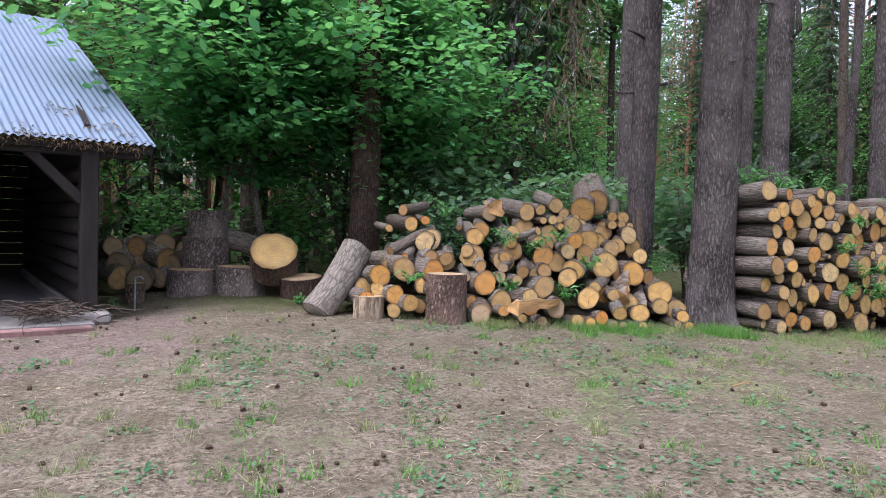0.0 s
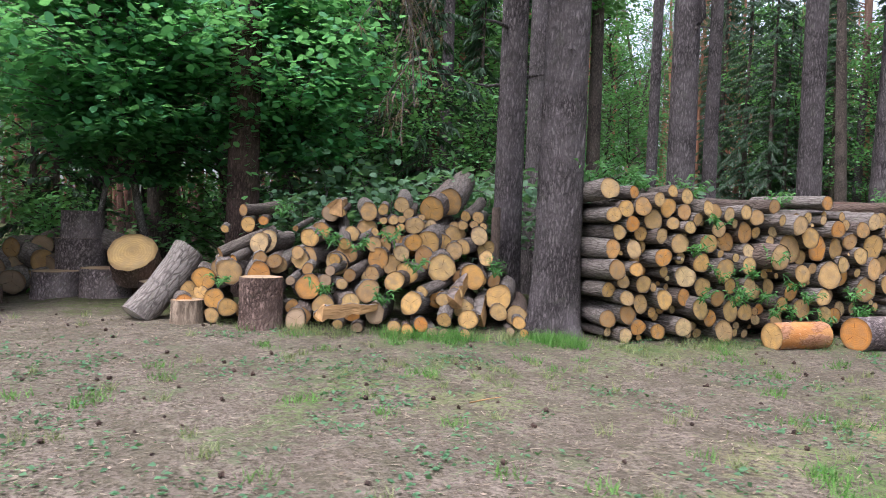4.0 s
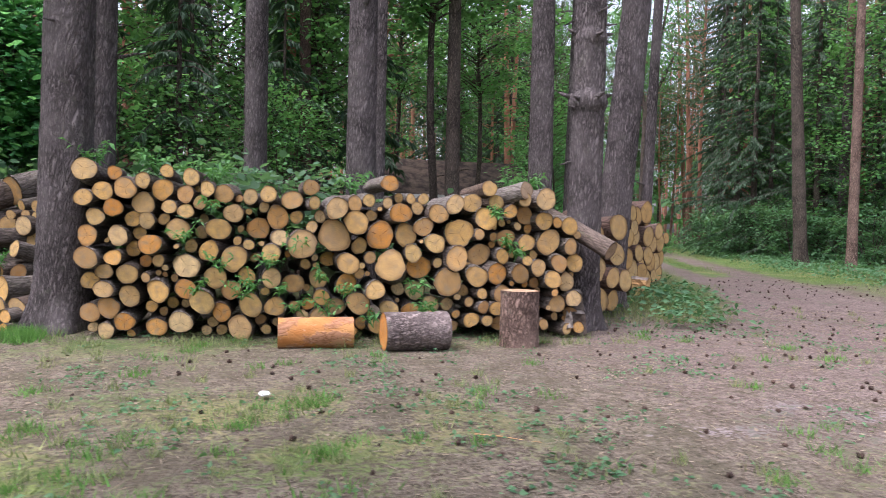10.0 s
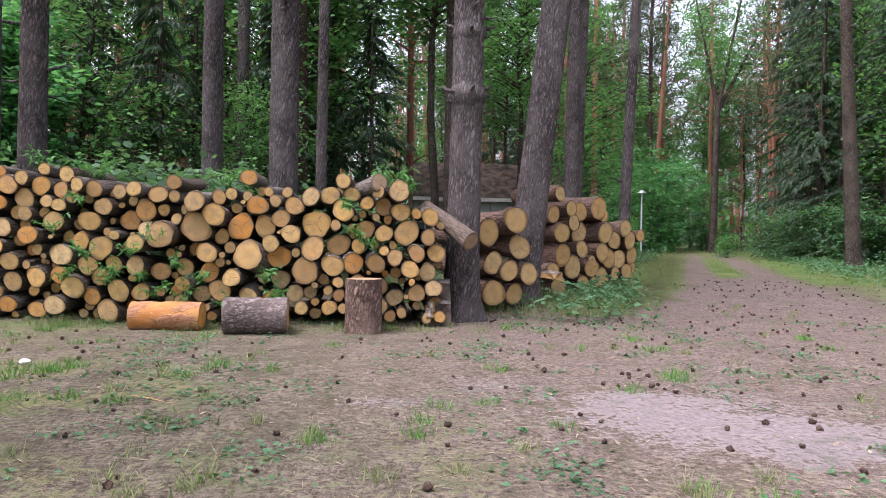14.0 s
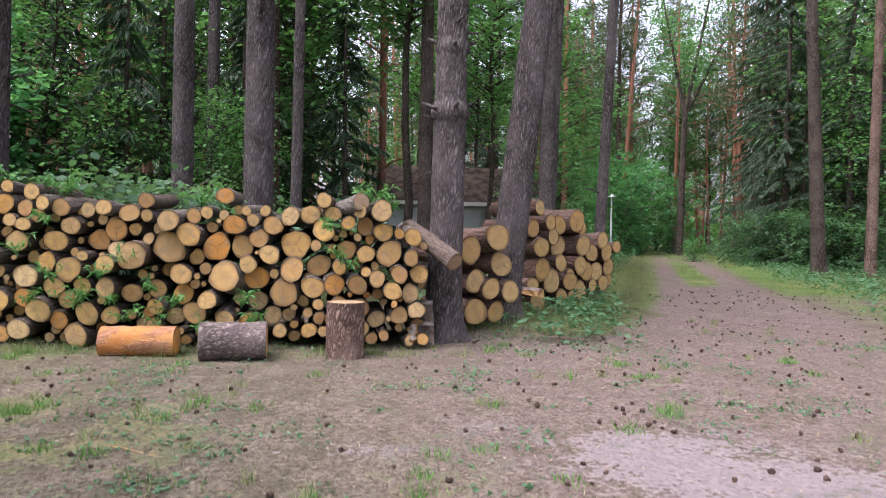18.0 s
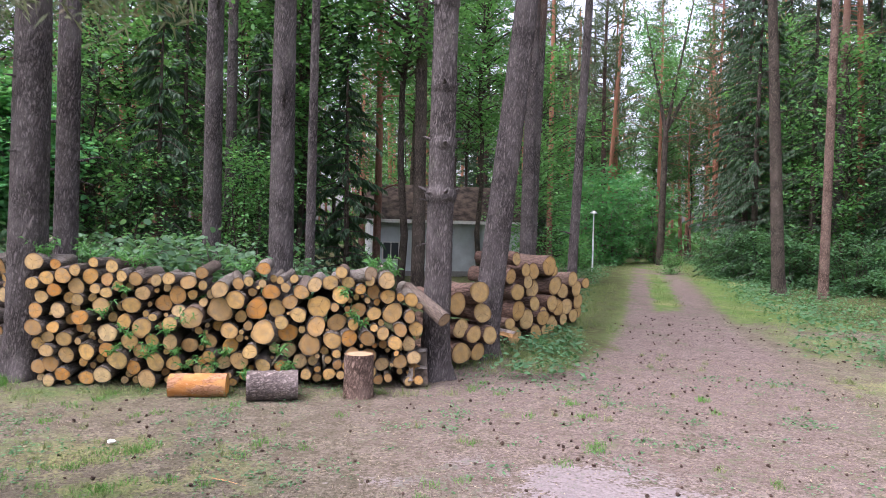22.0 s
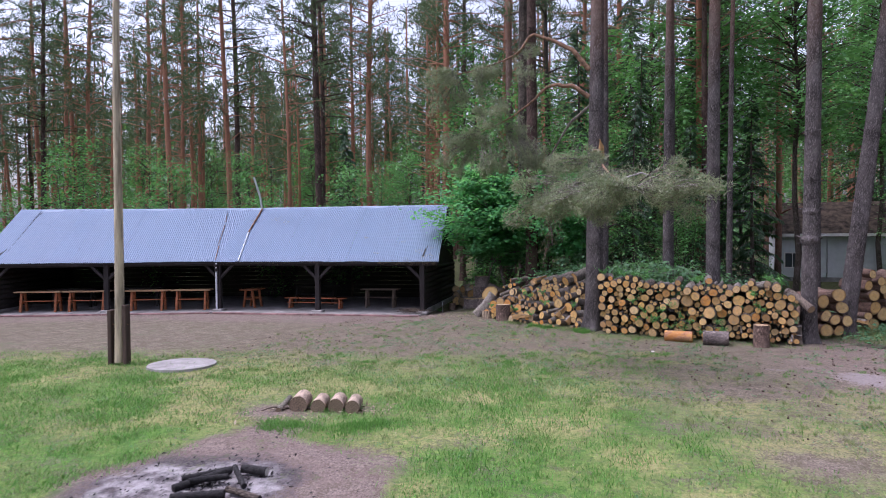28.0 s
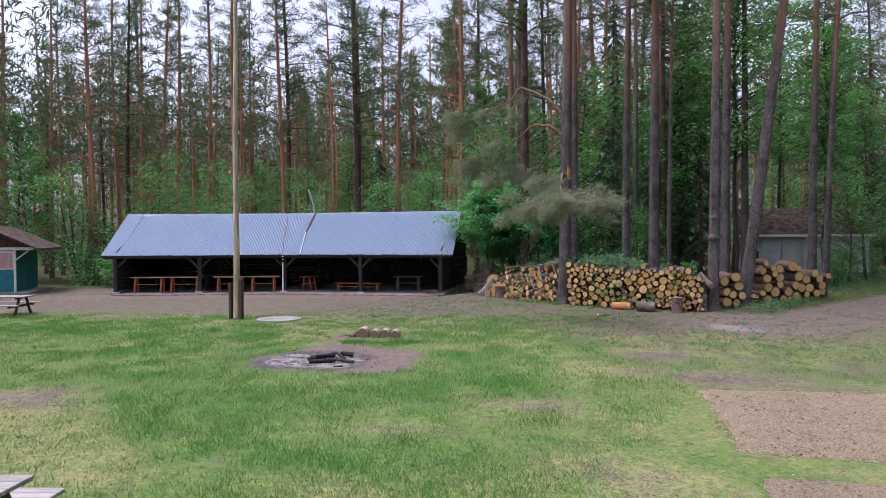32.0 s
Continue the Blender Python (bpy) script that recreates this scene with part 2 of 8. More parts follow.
CUT_OLD = cut_wood_mat("aged_cut_wood", [(0.0, (0.45, 0.33, 0.2)), (0.5, (0.5, 0.36, 0.2)), (1.0, (0.4, 0.3, 0.2))], 0.4)


def leaf_mat(name, dark, light, through=0.42, rough=0.55, clump=0.5):
    m = Mat(name, rough, spec=0.35)
    c = m.mix(m.island(), dark, light)
    c = m.mix(m.ramp(m.noise(0.7, 2), (0.35, 0.0), (0.7, clump)), c, tuple(k * 0.6 for k in dark))
    m.color(c)
    tr = m.n.new("ShaderNodeBsdfTranslucent")
    m.put(tr.inputs[0], m.mix(0.5, c, (0.20, 0.42, 0.07)))
    mx = m.n.new("ShaderNodeMixShader")
    mx.inputs[0].default_value = through
    m.l.new(m.b.outputs[0], mx.inputs[1]), m.l.new(tr.outputs[0], mx.inputs[2])
    m.l.new(mx.outputs[0], m.n["Material Output"].inputs[0])
    return m.m


LEAF_MAPLE = leaf_mat("maple_leaf", (0.055, 0.25, 0.095), (0.165, 0.5, 0.205), 0.6, clump=0.45)
LEAF_DARK = leaf_mat("shade_leaf", (0.06, 0.20, 0.065), (0.19, 0.44, 0.135))
# Darker copy of the shade leaf, with the far wood's shade in its colour.
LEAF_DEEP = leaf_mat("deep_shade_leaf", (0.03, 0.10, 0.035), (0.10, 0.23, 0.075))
LEAF_ELDER = leaf_mat("elder_leaf", (0.08, 0.18, 0.10), (0.17, 0.30, 0.17))
LEAF_HAZEL = leaf_mat("hazel_leaf", (0.045, 0.13, 0.06), (0.12, 0.265, 0.13))
LEAF_BUSH = leaf_mat("bush_leaf", (0.06, 0.20, 0.06), (0.17, 0.42, 0.125))
NEEDLE_SPRUCE = leaf_mat("spruce_needle", (0.022, 0.058, 0.03), (0.06, 0.12, 0.06), 0.15)
NEEDLE_PINE = leaf_mat("pine_needle", (0.055, 0.085, 0.045), (0.12, 0.155, 0.075), 0.15)
NEEDLE_GREY = leaf_mat("grey_pine_needle", (0.15, 0.18, 0.115), (0.38, 0.385, 0.25), 0.25)
DEAD_NEEDLE = leaf_mat("dead_needle", (0.12, 0.075, 0.045), (0.24, 0.16, 0.1), 0.15)
GRASS = leaf_mat("grass_blade", (0.04, 0.15, 0.022), (0.15, 0.34, 0.06), 0.15, clump=0.12)
GRASS_DRY = leaf_mat("dry_grass_blade", (0.10, 0.16, 0.05), (0.29, 0.32, 0.125), 0.15, clump=0.1)
WEED = leaf_mat("weed_leaf", (0.045, 0.13, 0.06), (0.115, 0.255, 0.12), 0.3)
LITTER = leaf_mat("litter_scrap", (0.13, 0.09, 0.06), (0.40, 0.32, 0.23), 0.1)


def ground_mat():
    """Needle litter, trodden soil, lawn, ash and pale sand, by the masks in the mesh."""
    m = Mat("forest_ground", 0.95, spec=0.1)
    cover = m.split(m.attr("cover"))
    extra = m.split(m.attr("extra"))
    fine = m.ramp(m.noise(26, 3, 0.6), (0.36, 0.0), (0.64, 1.0))
    grit = m.ramp(m.noise(75, 2, 0.6), (0.36, 0.0), (0.64, 1.0))
    mid = m.ramp(m.noise(6.5, 3, 0.55), (0.36, 0.0), (0.64, 1.0))
    big = m.ramp(m.noise(1.1, 3, 0.55), (0.36, 0.0), (0.64, 1.0))
    straw = m.ramp(m.noise(60, 2, 0.5, m.vec((1, 0.22, 1)), 1.0), (0.57, 0.0), (0.63, 0.6))
    straw2 = m.ramp(m.noise(52, 2, 0.5, m.vec((0.22, 1, 1)), 1.0), (0.57, 0.0), (0.63, 0.6))
    specks = m.ramp(m.voronoi(26), (0.0, 0.85), (0.14, 0.0))
    cell = m.split(m.voronoi(34, out="Color"))
    tuft = m.split(m.voronoi(10, m.mix(0.12, m.co.outputs["Object"], m.noise(9, 2), "ADD"), out="Color"))
    wide = m.ramp(m.noise(0.42, 3, 0.55), (0.38, 0.0), (0.62, 1.0))
    patch = m.ramp(m.noise(2.4, 3, 0.6), (0.42, 0.0), (0.58, 1.0))
    tone = m.ramp(m.mix(0.42, m.mix(0.5, fine, grit), m.mix(0.72, mid, cell[0])), (0.25, 0.0), (0.75, 1.0))
    litter = m.mix(tone, (0.085, 0.068, 0.05), (0.37, 0.31, 0.25))
    litter = m.mix(m.math("MAXIMUM", straw, straw2), litter, (0.40, 0.345, 0.28))
    litter = m.mix(m.math("MULTIPLY", m.math("MULTIPLY_ADD", tuft[2], 0.5, patch), 0.5), litter, (0.13, 0.115, 0.08))
    litter = m.mix(m.math("MULTIPLY", m.math("MULTIPLY", m.math("MULTIPLY_ADD", wide, 0.6, 0.4), tuft[1]), 0.38), litter, (0.125, 0.14, 0.075))
    litter = m.mix(m.math("MULTIPLY", specks, fine), litter, (0.045, 0.032, 0.028))
    soil = m.mix(tone, (0.10, 0.076, 0.066), (0.35, 0.28, 0.255))
    soil = m.mix(m.math("MULTIPLY", grit, 0.3), soil, (0.40, 0.33, 0.30))
    soil = m.mix(m.math("MULTIPLY", patch, 0.35), soil, (0.20, 0.15, 0.125))
    soil = m.mix(m.math("MULTIPLY", specks, mid), soil, (0.06, 0.045, 0.04))
    grass = m.mix(m.mix(0.5, fine, tuft[0]), (0.022, 0.09, 0.014), (0.15, 0.34, 0.055))
    grass = m.mix(m.math("MULTIPLY", patch, 0.55), grass, (0.055, 0.18, 0.028))
    dry = m.math("MULTIPLY", m.mix(0.5, wide, big), m.math("MULTIPLY_ADD", tuft[2], 0.7, m.math("MULTIPLY", fine, 0.5)))
    dry = m.math("MULTIPLY_ADD", m.math("MULTIPLY_ADD", tuft[1], 0.7, m.math("MULTIPLY", fine, 0.45)), extra[2], m.math("MULTIPLY", dry, 0.7))
    grass = m.mix(m.ramp(dry, (0.0, 0.0), (1.0, 0.7)), grass, (0.50, 0.43, 0.215))
    edge = m.math("MULTIPLY_ADD", mid, 0.4, m.math("MULTIPLY_ADD", fine, 0.35, m.math("MULTIPLY_ADD", big, 0.5, -0.62)))

    def mask(k, gain=2.5):
        return m.ramp(m.math("MULTIPLY_ADD", m.math("SUBTRACT", m.math("ADD", k, edge), 0.5), gain, 0.5), (0.0, 0.0), (1.0, 1.0))

    c = m.mix(mask(cover[1], 1.6), litter, soil)
    c = m.mix(mask(cover[0], 1.8), c, grass)
    sand = m.mix(fine, (0.27, 0.235, 0.235), (0.39, 0.345, 0.34))
    c = m.mix(mask(extra[0], 4.5), c, sand)
    cinder = m.ramp(m.noise(3.5, 4, 0.65), (0.38, 0.0), (0.62, 1.0))
    pale = m.math("MULTIPLY", m.ramp(cover[2], (0.62, 0.0), (0.9, 1.0)), cinder)
    ash = m.mix(pale, m.mix(fine, (0.055, 0.05, 0.055), (0.16, 0.14, 0.15)), (0.44, 0.42, 0.43))
    c = m.mix(mask(cover[2], 1.8), c, ash)
    floor = m.mix(mid, (0.07, 0.065, 0.035), (0.13, 0.17, 0.06))
    c = m.mix(mask(extra[1], 2.0), c, m.mix(m.math("MULTIPLY", straw, 0.5), floor, (0.3, 0.22, 0.14)))
    c = m.mix(1.0, c, (0.64, 0.63, 0.62), "MULTIPLY")
    m.color(c).bump(m.math("MULTIPLY_ADD", mid, 0.8, fine), 0.6, 0.018)
    return m.m


def plain_mat(name, c, rough=0.7, metal=0.0, var=0.25, scale=6.0, bump=0.3, stretch=(1, 1, 1), spec=0.3):
    """A surface with worn variation at two scales."""
    m = Mat(name, rough, metal, spec)
    v = m.vec(stretch)
    a = m.ramp(m.noise(scale, 3, 0.55, v), (0.33, 0.0), (0.67, 1.0))
    b = m.ramp(m.noise(scale * 6, 3, 0.55, v), (0.33, 0.0), (0.67, 1.0))
    d = tuple(k * (1 - var * 1.6) for k in c)
    e = tuple(min(1, k * (1 + var)) for k in c)
    col = m.mix(a, d, e)
    col = m.mix(m.math("MULTIPLY", b, 0.5), col, m.mix(0.5, col, d))
    col = m.mix(m.math("MULTIPLY", m.random(), 0.3), col, d)
    m.color(col).bump(m.math("MULTIPLY_ADD", a, 0.6, b), bump, 0.01)
    return m.m


def roof_mat():
    """Pale zinc-grey corrugated sheet with streaks and rust spots."""
    m = Mat("galvanised_sheet", 0.6, 0.1, 0.4)
    v = m.vec((3.0, 0.5, 0.5))
    c = m.mix(m.noise(1.5, 5, 0.6, v), (0.105, 0.155, 0.235), (0.148, 0.208, 0.30))
    c = m.mix(m.ramp(m.noise(1.1, 4), (0.35, 0.35), (0.65, 0.0)), c, (0.14, 0.17, 0.23))
    c = m.mix(m.math("MULTIPLY", m.random(), 0.25), c, (0.15, 0.185, 0.25))
    spots = m.ramp(m.noise(2.3, 5, 0.75), (0.66, 0.0), (0.72, 0.8))
    c = m.mix(spots, c, (0.20, 0.11, 0.06))
    m.color(c).rough(m.math("MULTIPLY_ADD", spots, 0.3, 0.55))
    m.bump(m.noise(14, 4), 0.1, 0.01)
    return m.m


def flaky_bark_mat():
    """Half-peeled pine: orange inner bark, pale bast and thin darker flakes."""
    m = Mat("peeled_orange_bark", 0.75, spec=0.25)
    v = m.vec((1, 1, 0.55))
    wv = m.mix(0.15, v, m.noise(7, 3, vec=v), "ADD")
    tone = m.ramp(m.noise(4.5, 3, 0.55, v), (0.33, 0.0), (0.67, 1.0))
    c = m.mix(tone, (0.40, 0.16, 0.04), (0.48, 0.27, 0.10))
    cell = m.ramp(m.voronoi(17, wv, "DISTANCE_TO_EDGE"), (0.0, 0.0), (0.12, 1.0))
    flake = m.ramp(m.noise(6, 4, 0.65, v), (0.47, 0.0), (0.53, 1.0))
    c = m.mix(m.math("MULTIPLY", flake, 0.75), c, m.mix(cell, (0.17, 0.075, 0.04), (0.36, 0.19, 0.12)))
    spots = m.ramp(m.noise(15, 3, 0.6, v), (0.62, 0.0), (0.67, 0.5))
    c = m.mix(spots, c, (0.55, 0.42, 0.30))
    m.color(c).bump(m.math("MULTIPLY_ADD", cell, 0.3, flake), 0.6, 0.008)
    return m.m


GROUND = ground_mat()
ROOF_SHEET = roof_mat()
# Dark stain; lowered to near black, putting the shed's inner shade into the colour.
DARK_TIMBER = plain_mat("stained_shaded_timber", (0.026, 0.021, 0.021), 0.75, stretch=(1, 1, 0.2), scale=9)
DARK_BOARD = plain_mat("dark_shaded_board", (0.02, 0.016, 0.015), 0.8, stretch=(0.2, 1, 1), scale=8)
CONCRETE = plain_mat("concrete", (0.27, 0.255, 0.245), 0.85, var=0.2, scale=3)
RED_CURB = plain_mat("red_painted_concrete", (0.28, 0.165, 0.155), 0.8, var=0.3, scale=4)
TABLE_WOOD = plain_mat("varnished_red_wood", (0.34, 0.115, 0.045), 0.45, var=0.25, stretch=(0.2, 1, 1), scale=9)
BENCH_WOOD = plain_mat("pale_bench_wood", (0.45, 0.28, 0.15), 0.6, var=0.2, stretch=(0.2, 1, 1), scale=9)
GREY_WOOD = plain_mat("weathered_grey_wood", (0.33, 0.31, 0.29), 0.8, var=0.25, stretch=(0.25, 1, 1), scale=7)
# Brown chosen darker than grey wood to carry the dimness inside the shed.
SHED_WOOD = plain_mat("shaded_brown_wood", (0.17, 0.125, 0.095), 0.8, var=0.3, stretch=(0.2, 1, 1), scale=5)
POLE_WOOD = plain_mat("weathered_pole_wood", (0.52, 0.43, 0.31), 0.8, var=0.4, stretch=(1, 1, 0.12), scale=8)
ROUGH_BOARD = plain_mat("dark_rough_board", (0.075, 0.05, 0.04), 0.85, stretch=(1, 1, 0.2), scale=8)
CHAR = plain_mat("charred_wood", (0.022, 0.02, 0.02), 0.75, var=0.5, scale=14, bump=0.8)
SPLIT_WOOD = plain_mat("split_wood", (0.52, 0.31, 0.13), 0.8, var=0.3, stretch=(1, 1, 0.15), scale=9, bump=0.6)
ORANGE_BARK = flaky_bark_mat()
MOSS_ROOF = plain_mat("mossy_brown_roof", (0.095, 0.07, 0.052), 0.95, var=0.5, scale=3, bump=0.8)
HUT_WALL = plain_mat("pale_grey_panel", (0.55, 0.58, 0.58), 0.75, var=0.12, scale=1.5)
HUT_BLUE = plain_mat("blue_grey_painted_board", (0.27, 0.42, 0.50), 0.7, var=0.15, scale=2)
TEAL = plain_mat("teal_painted_board", (0.02, 0.17, 0.19), 0.55, var=0.2, scale=3)
WHITE_TRIM = plain_mat("white_painted_trim", (0.68, 0.66, 0.62), 0.6, var=0.1)
CURTAIN = plain_mat("pink_curtain", (0.52, 0.33, 0.30), 0.9, var=0.2, stretch=(6, 6, 0.3), scale=3)
STEEL = plain_mat("grey_steel", (0.45, 0.46, 0.47), 0.4, 0.8, var=0.15)
RUST = plain_mat("rusty_steel", (0.22, 0.11, 0.06), 0.85, 0.2, var=0.4)
WHITE_PIPE = plain_mat("white_downpipe_paint", (0.62, 0.64, 0.68), 0.4, var=0.1)
PAPER = plain_mat("white_paper", (0.78, 0.77, 0.75), 0.8, var=0.05)
CHIPS = plain_mat("wood_chip_bed", (0.47, 0.365, 0.24), 0.95, var=0.38, scale=40, bump=1.0)
CONE = plain_mat("pine_cone_scale", (0.075, 0.048, 0.035), 0.85, var=0.4, scale=20)
FIREWOOD_BARK = plain_mat("pale_firewood_bark", (0.37, 0.285, 0.22), 0.9, var=0.4, scale=9, bump=0.7, stretch=(1, 1, 0.4))
DARK_END = plain_mat("dark_weathered_end", (0.25, 0.18, 0.125), 0.9, var=0.4, scale=5)
LIMB_BARK = plain_mat("orange_limb_bark", (0.23, 0.135, 0.085), 0.85, var=0.4, scale=9, bump=0.6)
TWIG = plain_mat("dry_twig", (0.11, 0.085, 0.065), 0.9, var=0.4, scale=10)
GLASS = Mat("dark_window_glass", 0.08, 0.0, 0.5).color((0.05, 0.06, 0.065)).m


# ---- mesh helpers ----
rng = np.random.default_rng(7)


def np_mesh(name, verts, faces, mats, smooth=False, index=None):
    """A mesh from arrays; faces all of one length."""
    verts, faces = np.asarray(verts, np.float32), np.asarray(faces, np.int32)
    k = faces.shape[1]
    me = bpy.data.meshes.new(name)
    me.vertices.add(len(verts)), me.loops.add(faces.size), me.polygons.add(len(faces))
    me.vertices.foreach_set("co", verts.ravel())
    me.loops.foreach_set("vertex_index", faces.ravel())
    me.polygons.foreach_set("loop_start", np.arange(0, faces.size, k, dtype=np.int32))
    me.polygons.foreach_set("loop_total", np.full(len(faces), k, np.int32))
    me.polygons.foreach_set("use_smooth", np.full(len(faces), smooth))
    for m in mats if isinstance(mats, (list, tuple)) else [mats]:
        me.materials.append(m)
    if index is not None:
        me.polygons.foreach_set("material_index", np.asarray(index, np.int32))
    me.update(calc_edges=True)
    return me


def bm_mesh(name, bm, mat, smooth=False):
    me = bpy.data.meshes.new(name)
    bmesh.ops.recalc_face_normals(bm, faces=bm.faces)
    for f in bm.faces:
        f.smooth = smooth
    bm.to_mesh(me)
    bm.free()
    me.materials.append(mat)
    return me


def child(name, me, parent, m=None, label=""):
    ob = new(name, me)
    ob.parent = parent
    if m is not None:
        ob.matrix_basis = m
    return tagged(ob, label)


def part(name, bm, mat, parent, label="", smooth=False, m=None):
    return child(name, bm_mesh(name, bm, mat, smooth), parent, m, label)


def thing(name, m, label, category, group="", kind="", data=None):
    ob = new(name, data)
    ob.matrix_basis = m
    return tagged(ob, label, category, group, kind)


def box(x0, x1, y0, y1, z0, z1, bevel=0.0, bm=None):
    own = bm or bmesh.new()
    made = bmesh.ops.create_cube(own, size=1.0)["verts"]
    for v in made:
        v.co = Vector(((x0 + x1) / 2 + v.co.x * (x1 - x0), (y0 + y1) / 2 + v.co.y * (y1 - y0), (z0 + z1) / 2 + v.co.z * (z1 - z0)))
    if bevel:
        edges = list({e for v in made for e in v.link_edges})
        bmesh.ops.bevel(own, geom=edges, offset=bevel, segments=1, affect="EDGES")
    return own


def tube(points, radii, segs=6, cap=False):
    """Rings round a bent line: vertices and quads."""
    p, r = np.asarray(points, float), np.asarray(radii, float)
    d = np.gradient(p, axis=0)
    d /= np.linalg.norm(d, axis=1)[:, None] + 1e-9
    ref = np.where(np.abs(d[:, 2:3]) > 0.9, [[1.0, 0, 0]], [[0, 0, 1.0]])
    a = np.cross(d, ref)
    a /= np.linalg.norm(a, axis=1)[:, None]
    b = np.cross(d, a)
    th = np.linspace(0, 2 * np.pi, segs, endpoint=False)
    v = p[:, None] + r[:, None, None] * (np.cos(th)[None, :, None] * a[:, None] + np.sin(th)[None, :, None] * b[:, None])
    i, j = np.meshgrid(np.arange(len(p) - 1), np.arange(segs), indexing="ij")
    k = (j + 1) % segs
    q = np.stack([i * segs + j, i * segs + k, (i + 1) * segs + k, (i + 1) * segs + j], -1).reshape(-1, 4)
    return v.reshape(-1, 3), q


def merge(pieces):
    vs, fs, n = [], [], 0
    for v, f in pieces:
        vs.append(v), fs.append(f + n)
        n += len(v)
    return np.concatenate(vs), np.concatenate(fs)


def unit(v):
    return v / (np.linalg.norm(v, axis=-1, keepdims=True) + 1e-9)


def leaf_cloud(base, along, size, width, g, droop=0.25, flat=0.5):
    """One folded four-cornered leaf at each base, pointing along."""
    n = len(base)
    along = unit(along)
    up = unit(np.array([0, 0, 1.0]) + g.normal(0, flat, (n, 3)))
    side = unit(np.cross(along, up))
    size = np.asarray(size).reshape(-1, 1) * np.ones((n, 1))
    w = size * width
    tip = base + along * size - np.array([0, 0, 1.0]) * size * droop
    mid = base + along * size * 0.45 + np.array([0, 0, 1.0]) * size * 0.05
    v = np.stack([base, mid + side * w / 2, tip, mid - side * w / 2], 1).reshape(-1, 3)
    return v, np.arange(n * 4).reshape(-1, 4)


def round_leaves(base, along, size, width, g, droop=0.25, flat=0.5):
    """One six-cornered rounded leaf at each base."""
    n = len(base)
    along = unit(along)
    up = unit(np.array([0, 0, 1.0]) + g.normal(0, flat, (n, 3)))
    side = unit(np.cross(along, up))
    size = np.asarray(size).reshape(-1, 1) * np.ones((n, 1))
    w = side * size * width / 2
    at = lambda k: base + along * size * k - np.array([0, 0, 1.0]) * size * droop * k * k
    v = np.stack([base, at(0.25) + w * 0.85, at(0.65) + w, at(1.0), at(0.65) - w, at(0.25) - w * 0.85], 1).reshape(-1, 3)
    return v, np.arange(n * 6).reshape(-1, 6)


def smooth01(a, b, x):
    t = np.clip((np.asarray(x, float) - a) / (b - a), 0, 1)
    return t * t * (3 - 2 * t)


def lumps(x, y, size, seed):
    """Smooth random swell between 0 and 1 with lumps of a given size."""
    table = np.random.default_rng(seed).uniform(0, 1, (128, 128))
    u, w = np.asarray(x, float) / size + 40.3, np.asarray(y, float) / size + 51.7
    i, j = np.floor(u).astype(int), np.floor(w).astype(int)
    a, b = u - i, w - j
    a, b = a * a * (3 - 2 * a), b * b * (3 - 2 * b)
    t = lambda p, q: table[p % 128, q % 128]
    return (t(i, j) * (1 - a) + t(i + 1, j) * a) * (1 - b) + (t(i, j + 1) * (1 - a) + t(i + 1, j + 1) * a) * b


def foot_line(x):
    """Where the foot of the heap and of the long stack runs."""
    return np.interp(x, [-4.4, -3.4, -2.7, -1.4, -0.4, 0.2, 5.5], [2.1, 1.15, 0.75, 0.5, 0.3, -0.03, -0.05])


def gz(x, y):
    """Height of the ground: it rises a little towards the wood and the shed."""
    return 0.13 * smooth01(-1.6, 1.6, np.asarray(y) - 0.28 * np.asarray(x)) * smooth01(-7.4, -5.6, x) + 0.25 * smooth01(12, 40, y)


def track_x(y):
    """Middle of the sandy track at a given y."""
    return 10.05 + 0.412 * (y - 2.2)


# ---- ground ----
def spread(a, b, step, far, n):
    inner = np.arange(a, b + step / 2, step)
    out = np.geomspace(1, far, n)
    return np.concatenate([a - out[::-1], inner, b + out])


